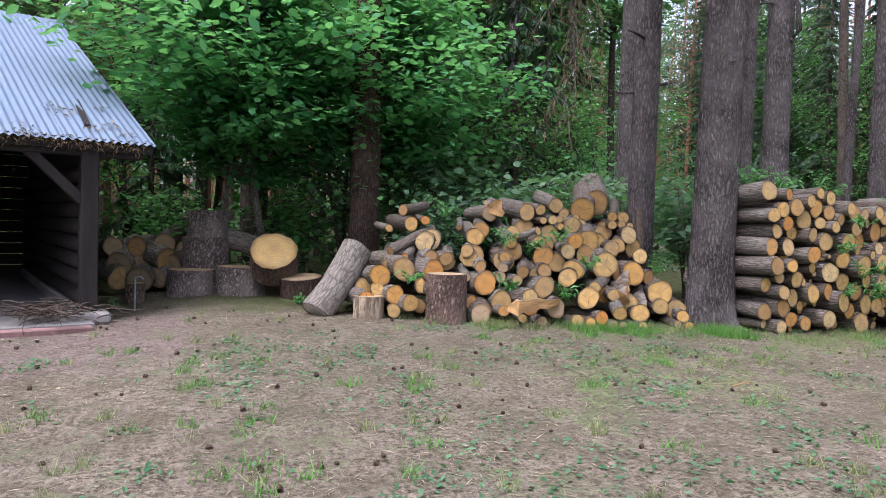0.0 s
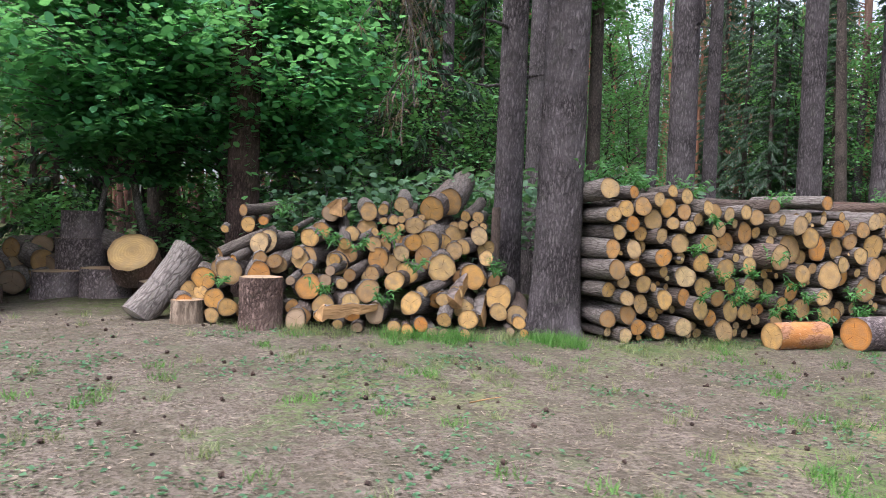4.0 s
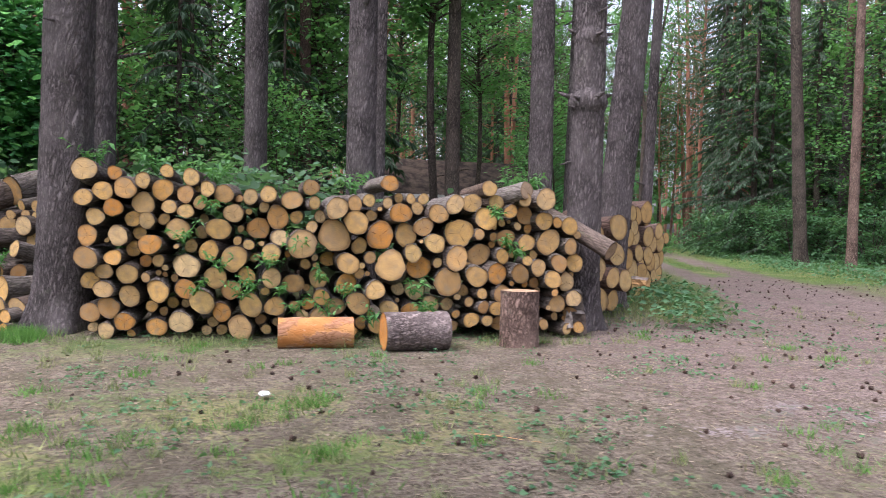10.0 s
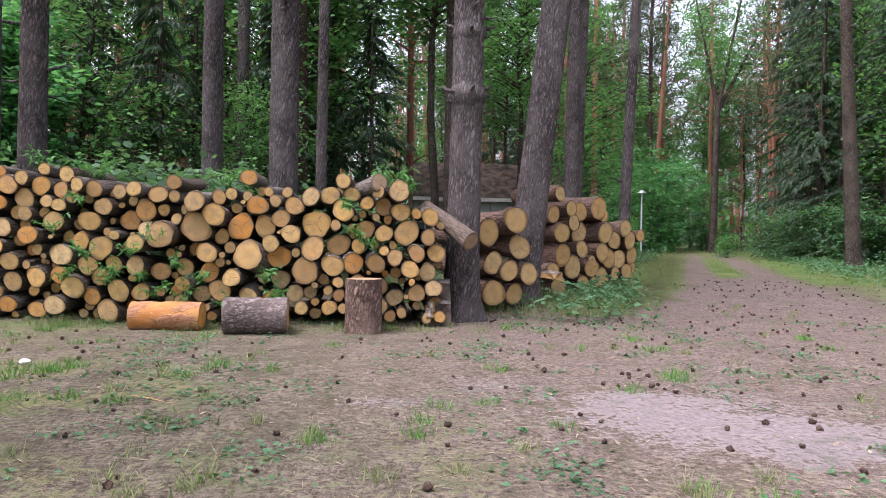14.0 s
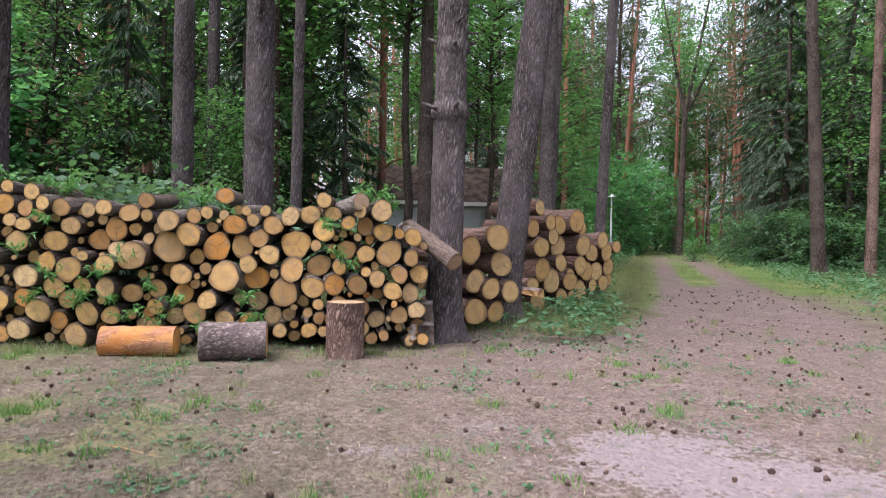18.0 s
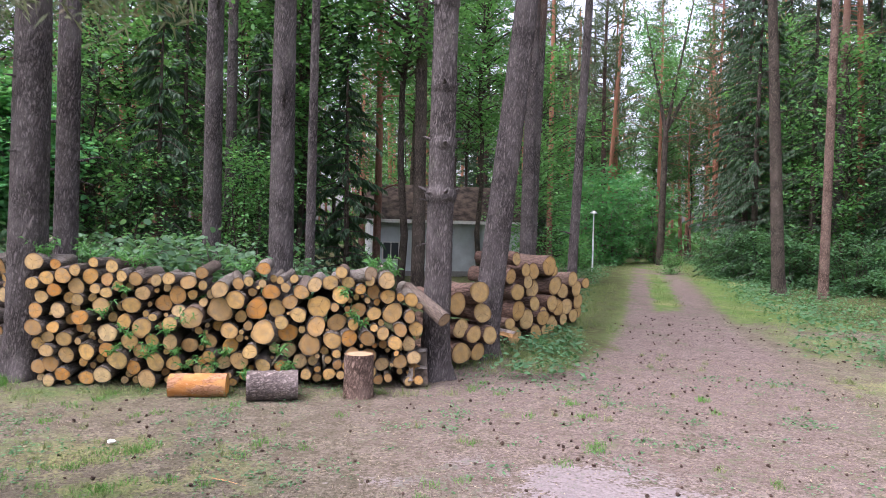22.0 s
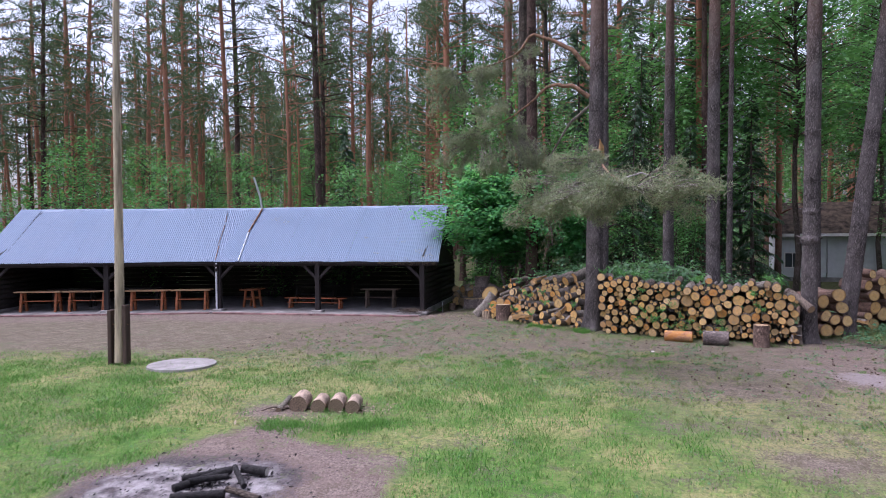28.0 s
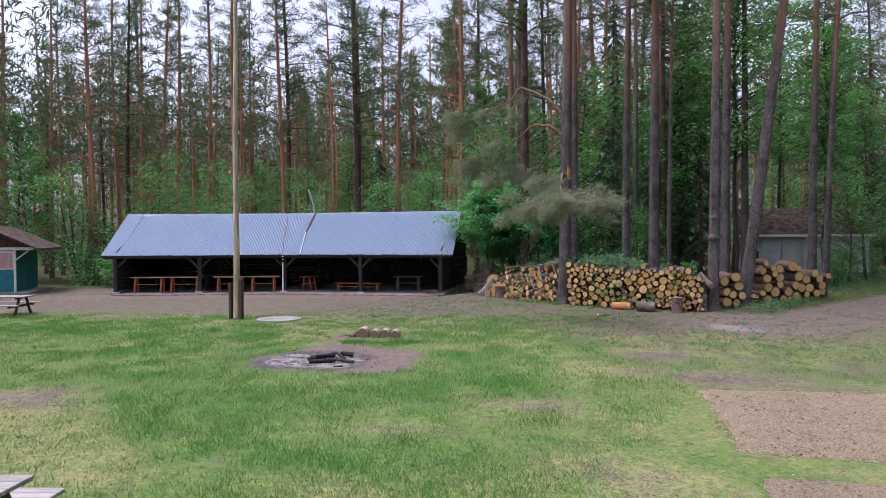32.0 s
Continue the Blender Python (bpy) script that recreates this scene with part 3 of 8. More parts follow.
def covers(x, y):
    """How much grass, bare soil, ash, sand and dark wood floor lie at each place."""
    sx, sy = x, y
    x, y = (0.997 * sx + 0.0785 * sy) / 0.97, (0.997 * sy - 0.0785 * sx) / 0.97
    front = y - (-3.4 + 0.27 * np.minimum(x + 1.8, 0))
    right = x - (-1.8 + 0.72 * (-3.6 - y))
    lawn = smooth01(1.3, -4.4, front) * (0.5 + 0.42 * smooth01(1.6, -1.6, right)) * smooth01(16.0, 9.0, x)
    lawn = lawn * (0.78 + 0.44 * lumps(sx, sy, 0.8, 1)) * (0.85 + 0.3 * lumps(sx, sy, 2.6, 2))
    lump = lumps(sx, sy, 0.55, 3)
    near = 0.55 * smooth01(0.3, 0.75, lump) * np.exp(-(((sx - 1.2) / 1.9) ** 2 + ((sy + 3.0) / 1.0) ** 2)) + 0.3 * smooth01(0.4, 0.8, lump) * np.exp(-(((sx + 2.9) / 1.8) ** 2 + ((sy + 1.6) / 1.5) ** 2)) + 0.12 * np.exp(-(((sx - 0.3) / 2.2) ** 2 + ((sy + 3.9) / 0.9) ** 2)) + 0.26 * np.exp(-(((x + 1.2) / 2.4) ** 2 + ((y + 0.6) / 1.0) ** 2))
    foot = 0.3 * np.exp(-((sy - foot_line(sx) + 0.1) / 0.35) ** 2) * smooth01(-4.2, -3.4, sx) * smooth01(5.4, 4.9, sx)
    off = sx - track_x(sy)
    verge = 0.85 * smooth01(2.6, 1.5, np.abs(off + 3.2)) * smooth01(0.6, 2.6, sy) + (0.5 + 0.45 * lumps(sx, sy, 1.1, 17)) * smooth01(1.2, 1.9, off) * smooth01(7.5, 5.5, off) * smooth01(4.5, 8, sy) + 0.55 * lumps(sx, sy, 0.9, 18) * smooth01(1.6, 2.6, off) * smooth01(-5, 0, sy)
    strip = 1.6 * smooth01(0.6, 0.32, np.abs(off)) * smooth01(5.0, 11.0, y) * (0.7 + 0.5 * lumps(sx, sy, 0.7, 19))
    pit = np.hypot(sx + 1.35, sy + 13.65)
    bare = 0.95 * smooth01(2.15, 1.6, pit + 0.25 * np.sin(x * 2.1) + 0.2 * np.sin(y * 2.7)) + 0.95 * np.exp(-(((sx + 3.2) / 0.75) ** 2 + ((sy + 10.75) / 0.6) ** 2)) + 0.7 * np.exp(-(((sx + 1.85) / 0.5) ** 2 + ((sy + 9.9) / 0.35) ** 2)) + 0.85 * np.exp(-(((sx + 2.5) / 0.6) ** 2 + ((sy + 11.7) / 0.6) ** 2))
    worn = 0.8 * np.exp(-(((x + 6.0) / 1.5) ** 2 + ((y + 19.6) / 1.0) ** 2)) + 0.55 * np.exp(-(((x - 3.0) / 1.2) ** 2 + ((y + 16.5) / 0.5) ** 2)) + 0.55 * np.exp(-(((x - 5.0) / 1.0) ** 2 + ((y + 19.4) / 0.7) ** 2)) + 0.4 * np.exp(-(((x - 1.6) / 1.1) ** 2 + ((y + 18.8) / 0.4) ** 2)) + 0.5 * np.exp(-(((x - 4.5) / 0.7) ** 2 + ((y + 10.7) / 0.5) ** 2)) + 0.5 * np.exp(-(((x - 4.2) / 0.9) ** 2 + ((y + 13.1) / 0.5) ** 2)) + 0.45 * np.exp(-(((x - 6.4) / 1.2) ** 2 + ((y + 12.8) / 0.8) ** 2)) + 0.4 * np.exp(-(((x - 3.3) / 1.3) ** 2 + ((y + 6.4) / 0.7) ** 2))
    half = 1.3 + 0.5 * smooth01(6.0, 0.5, sy) + 0.25 * (lumps(sx, sy, 0.9, 16) - 0.5)
    road = smooth01(half + 0.2, half - 0.25, np.abs(off)) * smooth01(-3, 3, y) * smooth01(35, 31, y) * 0.95 + 0.5 * smooth01(3.0, 6.5, x) * smooth01(-9.5, -5.5, y) * smooth01(2.8, 1.4, off) * smooth01(3.5, 0.5, y)
    apron = 0.8 * smooth01(1.9, 0.6, np.abs(sy - 0.26 * (sx + 6.5) - 0.29 * np.minimum(sx + 15.2, 0) - 1.5)) * (sx < -6.2) * (sx > -25)
    dry = 0.9 * smooth01(0.45, 0.75, lumps(sx, sy, 1.1, 5)) * smooth01(0.35, 0.75, lumps(sx, sy, 3.2, 6)) + 0.3 * smooth01(0.6, 0.85, lumps(sx, sy, 0.5, 7)) + 1.2 * worn + 0.55 * np.exp(-((front + 2.6) / 1.6) ** 2) * (0.35 + 0.65 * lumps(sx, sy, 0.9, 4)) + 0.35 * smooth01(1.5, 5.0, x) * (y < -6) + 0.5 * np.exp(-(((x + 8.0) / 4.0) ** 2 + ((y + 6.6) / 1.2) ** 2)) + 0.4 * np.exp(-(((x + 3.6) / 2.2) ** 2 + ((y + 8.6) / 0.9) ** 2))
    green = np.clip(lawn + near + foot + verge + strip + 0.04 - bare - worn - 0.5 * road - apron * 0.9, 0, 1)
    soil = np.clip(road + 0.75 * bare + apron + worn * 0.5 + 0.22, 0, 1)
    ash = 0.95 * smooth01(1.7, 0.8, np.hypot((sx + 1.75) / 1.05, (sy + 13.95) / 0.95) + 0.15 * np.sin(x * 3 + y))
    sand = 0.8 * np.exp(-(np.hypot((sx - 6.35) / 0.85, (sy + 3.75) / 0.85) ** 3)) + 0.5 * np.exp(-(((sx - 4.35) / 0.6) ** 2 + ((sy + 3.5) / 0.16) ** 2)) + 0.5 * np.exp(-(np.hypot((sx - 7.2) / 0.7, (sy + 4.3) / 0.5) ** 3)) + 0.5 * np.exp(-(((sx - 5.3) / 0.3) ** 2 + ((sy + 2.95) / 0.13) ** 2))
    wood = smooth01(2.2, 4.0, y - 0.1 * x) * smooth01(-7.0, -4.0, x) * (1 - smooth01(6.5, 4.0, np.abs(off + 1.0)))
    wood = np.maximum(wood, smooth01(6.0, 8.5, sy - 0.4 * (sx + 6.5)) * (sx < -2))
    wood = np.maximum(wood, smooth01(5.0, 8.0, off) * smooth01(3, 7, y))
    wood = np.maximum(wood, smooth01(44, 48, y))
    wood = np.maximum(wood, 0.8 * smooth01(2.4, 1.6, np.abs(off + 3.4)) * smooth01(1.0, 3.0, sy))
    return green, soil, ash, sand, wood, np.clip(dry, 0, 1)


def build_ground():
    xs, ys = spread(-24, 20, 0.25, 420, 34), spread(-27, 12, 0.25, 420, 34)
    gx, gy = np.meshgrid(xs, ys)
    g = np.random.default_rng(3)
    z = gz(gx, gy) + (g.normal(0, 0.004, gx.shape)) * (np.abs(gx) < 25)
    z += 0.02 * np.sin(gx * 0.9 + 1.3) * np.sin(gy * 0.7) * (gy < -2)
    v = np.stack([gx, gy, z], -1).reshape(-1, 3)
    nx = len(xs)
    i, j = np.meshgrid(np.arange(len(ys) - 1), np.arange(nx - 1), indexing="ij")
    f = np.stack([i * nx + j, i * nx + j + 1, (i + 1) * nx + j + 1, (i + 1) * nx + j], -1).reshape(-1, 4)
    me = np_mesh("ground", v, f, GROUND, True)
    x, y = v[:, 0], v[:, 1]
    green, soil, ash, sand, wood, dry = covers(x, y)
    a = me.color_attributes.new("cover", "FLOAT_COLOR", "POINT")
    a.data.foreach_set("color", np.stack([green, soil, ash, np.ones_like(x)], 1).astype(np.float32).ravel())
    a = me.color_attributes.new("extra", "FLOAT_COLOR", "POINT")
    a.data.foreach_set("color", np.stack([sand, wood, dry, np.ones_like(x)], 1).astype(np.float32).ravel())
    thing("ground", Matrix(), "needle-strewn clearing with patchy lawn and a sandy track", "ground", kind="structure", data=me)


build_ground()


# ---- trees ----
def trunk_mesh(name, h, r0, g, lean=(0, 0), bend=0.15, segs=14, rings=26, mat=BARK_PINE, rough=0.0, taper=0.62):
    z = h * np.linspace(0, 1, rings) ** 1.5
    z[0] = -0.15
    ph = g.uniform(0, 6.28, 4)
    cx = lean[0] * z + bend * np.sin(z / h * 3.1 + ph[0]) * z / h - bend * np.sin(ph[0]) * 0
    cy = lean[1] * z + bend * np.sin(z / h * 2.6 + ph[1]) * z / h
    r = r0 * (1 - taper * z / h) + 0.38 * r0 * np.exp(-np.maximum(z, 0) / 0.28)
    v, f = tube(np.stack([cx, cy, z], 1), r, segs)
    v = v.reshape(rings, segs, 3)
    th = np.linspace(0, 2 * np.pi, segs, endpoint=False)
    lobe = 1 + 0.05 * np.sin(3 * th + ph[2]) + 0.04 * np.sin(5 * th + ph[3])
    flare = 0.22 * np.exp(-np.maximum(z, 0) / 0.2)[:, None] * np.sin(4 * th + ph[0])[None]
    c = np.stack([cx, cy, z], 1)[:, None]
    k = (lobe[None] + flare)
    if rough:
        k = k + rough * np.clip(g.normal(0, 1, (rings, segs)), -1.5, 1.5)
    v = c + (v - c) * k[..., None]
    path = lambda s: np.array([np.interp(s, z, cx), np.interp(s, z, cy), s])
    return np_mesh(name, v.reshape(-1, 3), f, mat, True), path


def tufts(centres, g, n=9, size=0.16, width=0.09):
    """Bursts of needles round each twig end."""
    base = np.repeat(centres, n, 0) + g.normal(0, size * 0.2, (len(centres) * n, 3))
    d = g.normal(0, 1, (len(base), 3)) + [0, 0, 0.35]
    return leaf_cloud(base, d, g.uniform(0.7, 1.2, len(base)) * size, width, g, 0.0, 1.0)


def branch_line(start, way, length, g, droop=0.15, n=7, wig=0.06):
    s = np.linspace(0, 1, n)[:, None]
    p = np.asarray(start) + s * np.asarray(unit(np.asarray(way, float))) * length
    p[:, 2] += -droop * length * s[:, 0] ** 2
    p[1:] += g.normal(0, wig * length / n, (n - 1, 3)).cumsum(0) * 0.8
    return p


def stubs(path, g, lo, hi, n, r, length=(0.12, 0.5)):
    """Dead branch stubs on a stem."""
    out = []
    for _ in range(n):
        z = g.uniform(lo, hi)
        a = g.uniform(0, 6.28)
        w = np.array([math.cos(a), math.sin(a), g.uniform(-0.1, 0.5)])
        L = g.uniform(*length)
        p = branch_line(path(z) + w * r * 0.6, w, r * 0.4 + L, g, 0.1, 5, 0.2)
        out.append(tube(p, np.linspace(0.022, 0.006, 5) * (1 + L), 5))
    return merge(out)


def pine(name, seed, h=21, r0=0.19, mat=BARK_WOOD, lean=(0, 0), segs=10, rings=22, n_br=52, per=12, bare=0.44, label="tall straight pine with reddish upper stem and high crown"):
    g = np.random.default_rng(seed)
    root = tagged(new(name), label, "pine tree", "pines of the wood")
    me, path = trunk_mesh("trunk", h, r0, g, lean, 0.35, segs, rings, mat)
    child("trunk", me, root)
    wood, ends = [], []
    for i in range(n_br):
        z = h * (bare + (0.99 - bare) * (i + g.uniform(0, 1)) / n_br)
        a = g.uniform(0, 6.28)
        L = (0.6 + 2.6 * (1 - ((z / h - bare) / (1 - bare)) ** 1.5)) * g.uniform(0.6, 1.1)
        p = branch_line(path(z), [math.cos(a), math.sin(a), g.uniform(0.1, 0.5)], L, g, 0.05, 6, 0.15)
        wood.append(tube(p, np.linspace(0.045, 0.01, 6), 4))
        k = g.uniform(0.35, 1, per)
        q = np.stack([np.interp(k, np.linspace(0, 1, 6), p[:, c]) for c in range(3)], 1)
        ends.append(q + g.normal(0, 0.22, q.shape) * [1, 1, 0.6])
    wood.append(stubs(path, g, h * 0.15, h * bare, 12, r0 * 0.7, (0.3, 1.3)))
    tagged(child("branchwork", np_mesh("branchwork", *merge(wood), mat, True), root), kind="stuff")
    v, f = tufts(np.concatenate(ends), g, 7, 0.34, 0.13)
    child("crown", np_mesh("crown", v, f, NEEDLE_PINE), root, label="sparse dark green needles")
    return root


def spruce(name, seed, h=16, r0=0.16, spread_r=2.4, low=0.8, n_br=150, dead=0.0, label="dark spruce with drooping layered branches"):
    g = np.random.default_rng(seed)
    root = tagged(new(name), label, "spruce", "spruces of the wood")
    me, path = trunk_mesh("trunk", h, r0, g, (0, 0), 0.1, 9, 16, BARK_DARK, taper=0.9)
    child("trunk", me, root)
    wood, base, way = [], [], []
    for i in range(n_br):
        z = low + (h - low) * (i + g.uniform(0, 1)) / n_br
        a = g.uniform(0, 6.28)
        L = spread_r * (1 - (z - low) / (h - low) * 0.9) * g.uniform(0.45, 1.15)
        p = branch_line(path(z), [math.cos(a), math.sin(a), g.uniform(-0.1, 0.25)], L, g, g.uniform(0.2, 0.55), 6, 0.12)
        wood.append(tube(p, np.linspace(0.022, 0.005, 6), 4))
        n = int(34 + 54 * L)
        k = g.uniform(0.12, 1, n)
        q = np.stack([np.interp(k, np.linspace(0, 1, 6), p[:, c]) for c in range(3)], 1)
        d = unit(p[-1] - p[0])
        sd = np.cross(d, [0, 0, 1])
        sign = g.choice([-1, 1], n)[:, None]
        base.append(q)
        way.append(d * 0.6 + sd * sign * g.uniform(0.2, 1, (n, 1)) + [0, 0, -0.5] * g.uniform(0.2, 1.6, (n, 1)))
    tagged(child("branchwork", np_mesh("branchwork", *merge(wood), BARK_DARK, True), root), kind="stuff")
    base, way = np.concatenate(base), np.concatenate(way)
    v, f = leaf_cloud(base, way, g.uniform(0.09, 0.24, len(base)), 0.22, g, 0.25, 0.7)
    child("crown", np_mesh("crown", v, f, NEEDLE_SPRUCE), root)
    return root


def broadleaf(name, seed, h=6, r0=0.06, wide=2.0, low=1.0, clusters=60, per=70, leaf=0.11, mat=LEAF_DARK, bark=BARK_DARK, flat=0.16, size=0.5, label="young broadleaf tree with layered green foliage", category="tree", group="broadleaf trees of the wood", stems=1, skew=(0, 0)):
    g = np.random.default_rng(seed)
    root = tagged(new(name), label, category, group)
    wood, base, way = [], [], []
    paths = []
    for s in range(stems):
        a = g.uniform(0, 6.28)
        tilt = 0.0 if stems == 1 else g.uniform(0.1, 0.35)
        me_lean = (math.cos(a) * tilt + skew[0] * 0.3, math.sin(a) * tilt + skew[1] * 0.3)
        z = np.linspace(-0.1, h * 0.92, 9)
        c = np.stack([me_lean[0] * z + 0.1 * np.sin(z + a), me_lean[1] * z + 0.1 * np.cos(z * 0.8 + a), z], 1)
        wood.append(tube(c, r0 * (1 - 0.85 * np.linspace(0, 1, 9)), 7))
        paths.append(c)
    stem_v, stem_f = merge(wood)
    child("trunk", np_mesh("trunk", stem_v, stem_f, bark, True), root)
    limbs = []
    for i in range(clusters):
        c = paths[i % stems]
        u = (i + g.uniform(0, 1)) / clusters
        z = low + (h - low) * u
        rr = wide * (0.35 + 0.65 * math.sin(math.pi * min(1, 0.18 + 0.78 * u))) * math.sqrt(g.uniform(0.05, 1))
        a = g.uniform(0, 6.28)
        o = np.array([np.interp(z, c[:, 2], c[:, 0]), np.interp(z, c[:, 2], c[:, 1]), max(0.05, z - rr * 0.35)])
        e = np.array([o[0] + math.cos(a) * rr + skew[0] * rr * 0.6, o[1] + math.sin(a) * rr + skew[1] * rr * 0.6, z + g.normal(0, 0.15)])
        k = np.linspace(0, 1, 5)[:, None]
        line = o + (e - o) * k + np.array([0, 0, 1]) * (0.12 * rr * np.sin(k * 3.1))
        limbs.append(tube(line, np.linspace(max(0.008, r0 * 0.28), 0.004, 5), 4))
        n = int(per * g.uniform(0.6, 1.3))
        t = g.uniform(0.35, 1.1, (n, 1))
        q = o + (e - o) * t + g.normal(0, 1, (n, 3)) * [size * 0.55, size * 0.55, flat]
        base.append(q)
        d = unit(e - o)
        way.append(d * 0.7 + g.normal(0, 0.8, (n, 3)) * [1, 1, 0.35])
    tagged(child("branchwork", np_mesh("branchwork", *merge(limbs), bark, True), root), kind="stuff")
    base, way = np.concatenate(base), np.concatenate(way)
    v, f = round_leaves(base, way, g.uniform(0.6, 1.25, len(base)) * leaf, 0.66, g, 0.3, 0.4)
    child("crown", np_mesh("crown", v, f, mat), root)
    return root


def stand(root, x, y, turn=0.0, scale=1.0):
    root.matrix_basis = Matrix.Translation((x, y, float(gz(x, y)))) @ Matrix.Rotation(turn, 4, "Z") @ Matrix.Scale(scale, 4)
    return root


def again(root, x, y, turn=0.0, scale=1.0):
    m = Matrix.Translation((x, y, float(gz(x, y)))) @ Matrix.Rotation(turn, 4, "Z")
    ob = copy_thing(root, m)
    ob.matrix_basis = m @ Matrix.Scale(scale, 4)
    return ob


# The pines that stand among the log stacks, one by one
def stem(x, y, r, h, lean=(0, 0), mat=BARK_PINE, seed=1, near=False, knots=14, label="grey-brown pine stem with furrowed bark", category="pine tree", bend=0.12):
    g = np.random.default_rng(seed)
    root = tagged(new("pine_tree"), label, category, "pines by the log stacks")
    me, path = trunk_mesh("trunk", h, r, g, lean, bend, 40 if near else 18, 150 if near else 40, mat, 0.02 if near else 0.012)
    child("trunk", me, root)
    for _ in range(knots):
        child("dead_branch", np_mesh("dead_branch", *stubs(path, g, 2.0, h * 0.6, 1, r * 0.85, (0.04, 0.22) if near else (0.05, 0.5)), mat, True), root)
    ends = []
    wood = []
    for i in range(26):
        z = h * (0.6 + 0.39 * i / 26)
        a = g.uniform(0, 6.28)
        L = g.uniform(1.0, 2.8) * (1.25 - i / 26)
        p = branch_line(path(z), [math.cos(a), math.sin(a), 0.3], L, g, 0.05, 6, 0.15)
        wood.append(tube(p, np.linspace(0.05, 0.012, 6), 4))
        k = g.uniform(0.35, 1, 8)
        q = np.stack([np.interp(k, np.linspace(0, 1, 6), p[:, c]) for c in range(3)], 1)
        ends.append(q + g.normal(0, 0.22, q.shape))
    tagged(child("branchwork", np_mesh("branchwork", *merge(wood), mat, True), root), kind="stuff")
    v, f = tufts(np.concatenate(ends), g, 7, 0.34, 0.13)
    child("crown", np_mesh("crown", v, f, NEEDLE_PINE), root)
    stand(root, x, y)
    return root, path


MAIN_PINE, _ = stem(-0.33, 0.62, 0.255, 21, (0.014, 0.0), seed=11, near=True, knots=8, label="thick grey-brown pine stem between the two log piles", bend=0.06)
stem(-0.37, 1.96, 0.19, 20, (0.006, 0), seed=12, label="pine stem behind the thick pine")
stem(1.3, 4.57, 0.19, 21, (0.004, 0.0), seed=13, knots=4)
KNOB_PINE, knob_path = stem(2.88, 2.73, 0.225, 21, (0.004, 0.0), seed=14, knots=9, label="knotty pine stem behind the log stack", bend=0.08)
stem(3.26, 4.08, 0.1, 18, (0.012, 0.0), seed=15, knots=3, label="slender young pine stem", bend=0.08)
stem(2.1, 9.6, 0.16, 19, (0, 0), BARK_RED, 16, knots=4)
stem(5.62, 2.93, 0.2, 20, (0.006, 0.0), seed=17, knots=6, bend=0.08)
END_PINE, end_path = stem(5.41, 0.8, 0.205, 20, (0.014, 0.0), seed=18, near=True, knots=16, label="knotty pine stem at the end of the log stack", bend=0.06)
stem(6.36, 2.2, 0.235, 22, (0.12, 0.06), seed=19, near=True, knots=5, label="thick pine stem leaning over the large logs", bend=0.06)
stem(5.83, 10.4, 0.2, 20, (0, 0), BARK_DARK, 20, knots=8, bend=0.06)
stem(9.2, 6.49, 0.12, 19, (0.04, 0.0), seed=21, knots=3, label="slender pine stem beside the track", bend=0.06)
stem(-3.57, 4.52, 0.24, 21, (0.006, 0), BARK_RED, 22, knots=4, label="dark reddish pine stem behind the heap of logs", bend=0.06)
stem(-4.87, 7.55, 0.26, 20, (0, 0), BARK_DARK, 23, knots=5)
stem(-5.6, 13.4, 0.17, 18, (0, 0), BARK_DARK, 24, knots=5)
stem(0.9, 8.4, 0.15, 22, (0, 0), seed=25, knots=4)
stem(-6.3, 9.8, 0.2, 23, (0, 0), seed=26, knots=6)
stem(9.4, 11.4, 0.15, 22, (0.03, 0), seed=27, knots=4)
stem(19.8, 14.81, 0.24, 21, (-0.055, 0.0), BARK_DARK, 28, knots=14, label="dark leaning spruce stem beside the track", bend=0.06)
stem(24.6, 18.4, 0.2, 22, (0.01, 0.0), seed=29, knots=8)
stem(20.35, 13.07, 0.17, 22, (0.01, 0.0), BARK_BROWN, 30, knots=8, bend=0.06)
stem(8.77, 9.29, 0.2, 21, (0.01, 0.0), BARK_PINE, 31, knots=4, bend=0.06)


def whorl(root, path, z, r, seed, n=5):
    """A swollen ring of broken branch stubs round a stem."""
    g = np.random.default_rng(seed)
    c = path(z)
    th = np.linspace(0, 2 * np.pi, 28, endpoint=False)
    rows = [np.column_stack([c[0] + np.cos(th) * r * k * (1 + g.normal(0, 0.025, 28)), c[1] + np.sin(th) * r * k * (1 + g.normal(0, 0.025, 28)), np.full(28, z + h) + g.normal(0, 0.012, 28)]) for h, k in ((-0.16, 0.85), (-0.09, 1.05), (-0.03, 1.2), (0.03, 1.16), (0.1, 1.0), (0.17, 0.82))]
    i, j = np.meshgrid(np.arange(5), np.arange(28), indexing="ij")
    k = (j + 1) % 28
    f = np.stack([i * 28 + j, i * 28 + k, (i + 1) * 28 + k, (i + 1) * 28 + j], -1).reshape(-1, 4)
    child("knot_collar", np_mesh("knot_collar", np.concatenate(rows), f, BARK_PINE, True), root)
    for a in np.arange(n) * 6.28 / n + g.uniform(0, 1):
        w = np.array([math.cos(a), math.sin(a), g.uniform(0.0, 0.4)])
        p = branch_line(c + w * r * 0.9, w, g.uniform(0.1, 0.24), g, 0.0, 4, 0.15)
        child("branch_stub", np_mesh("branch_stub", *tube(p, [0.035, 0.028, 0.022, 0.004], 7), BARK_PINE, True), root)


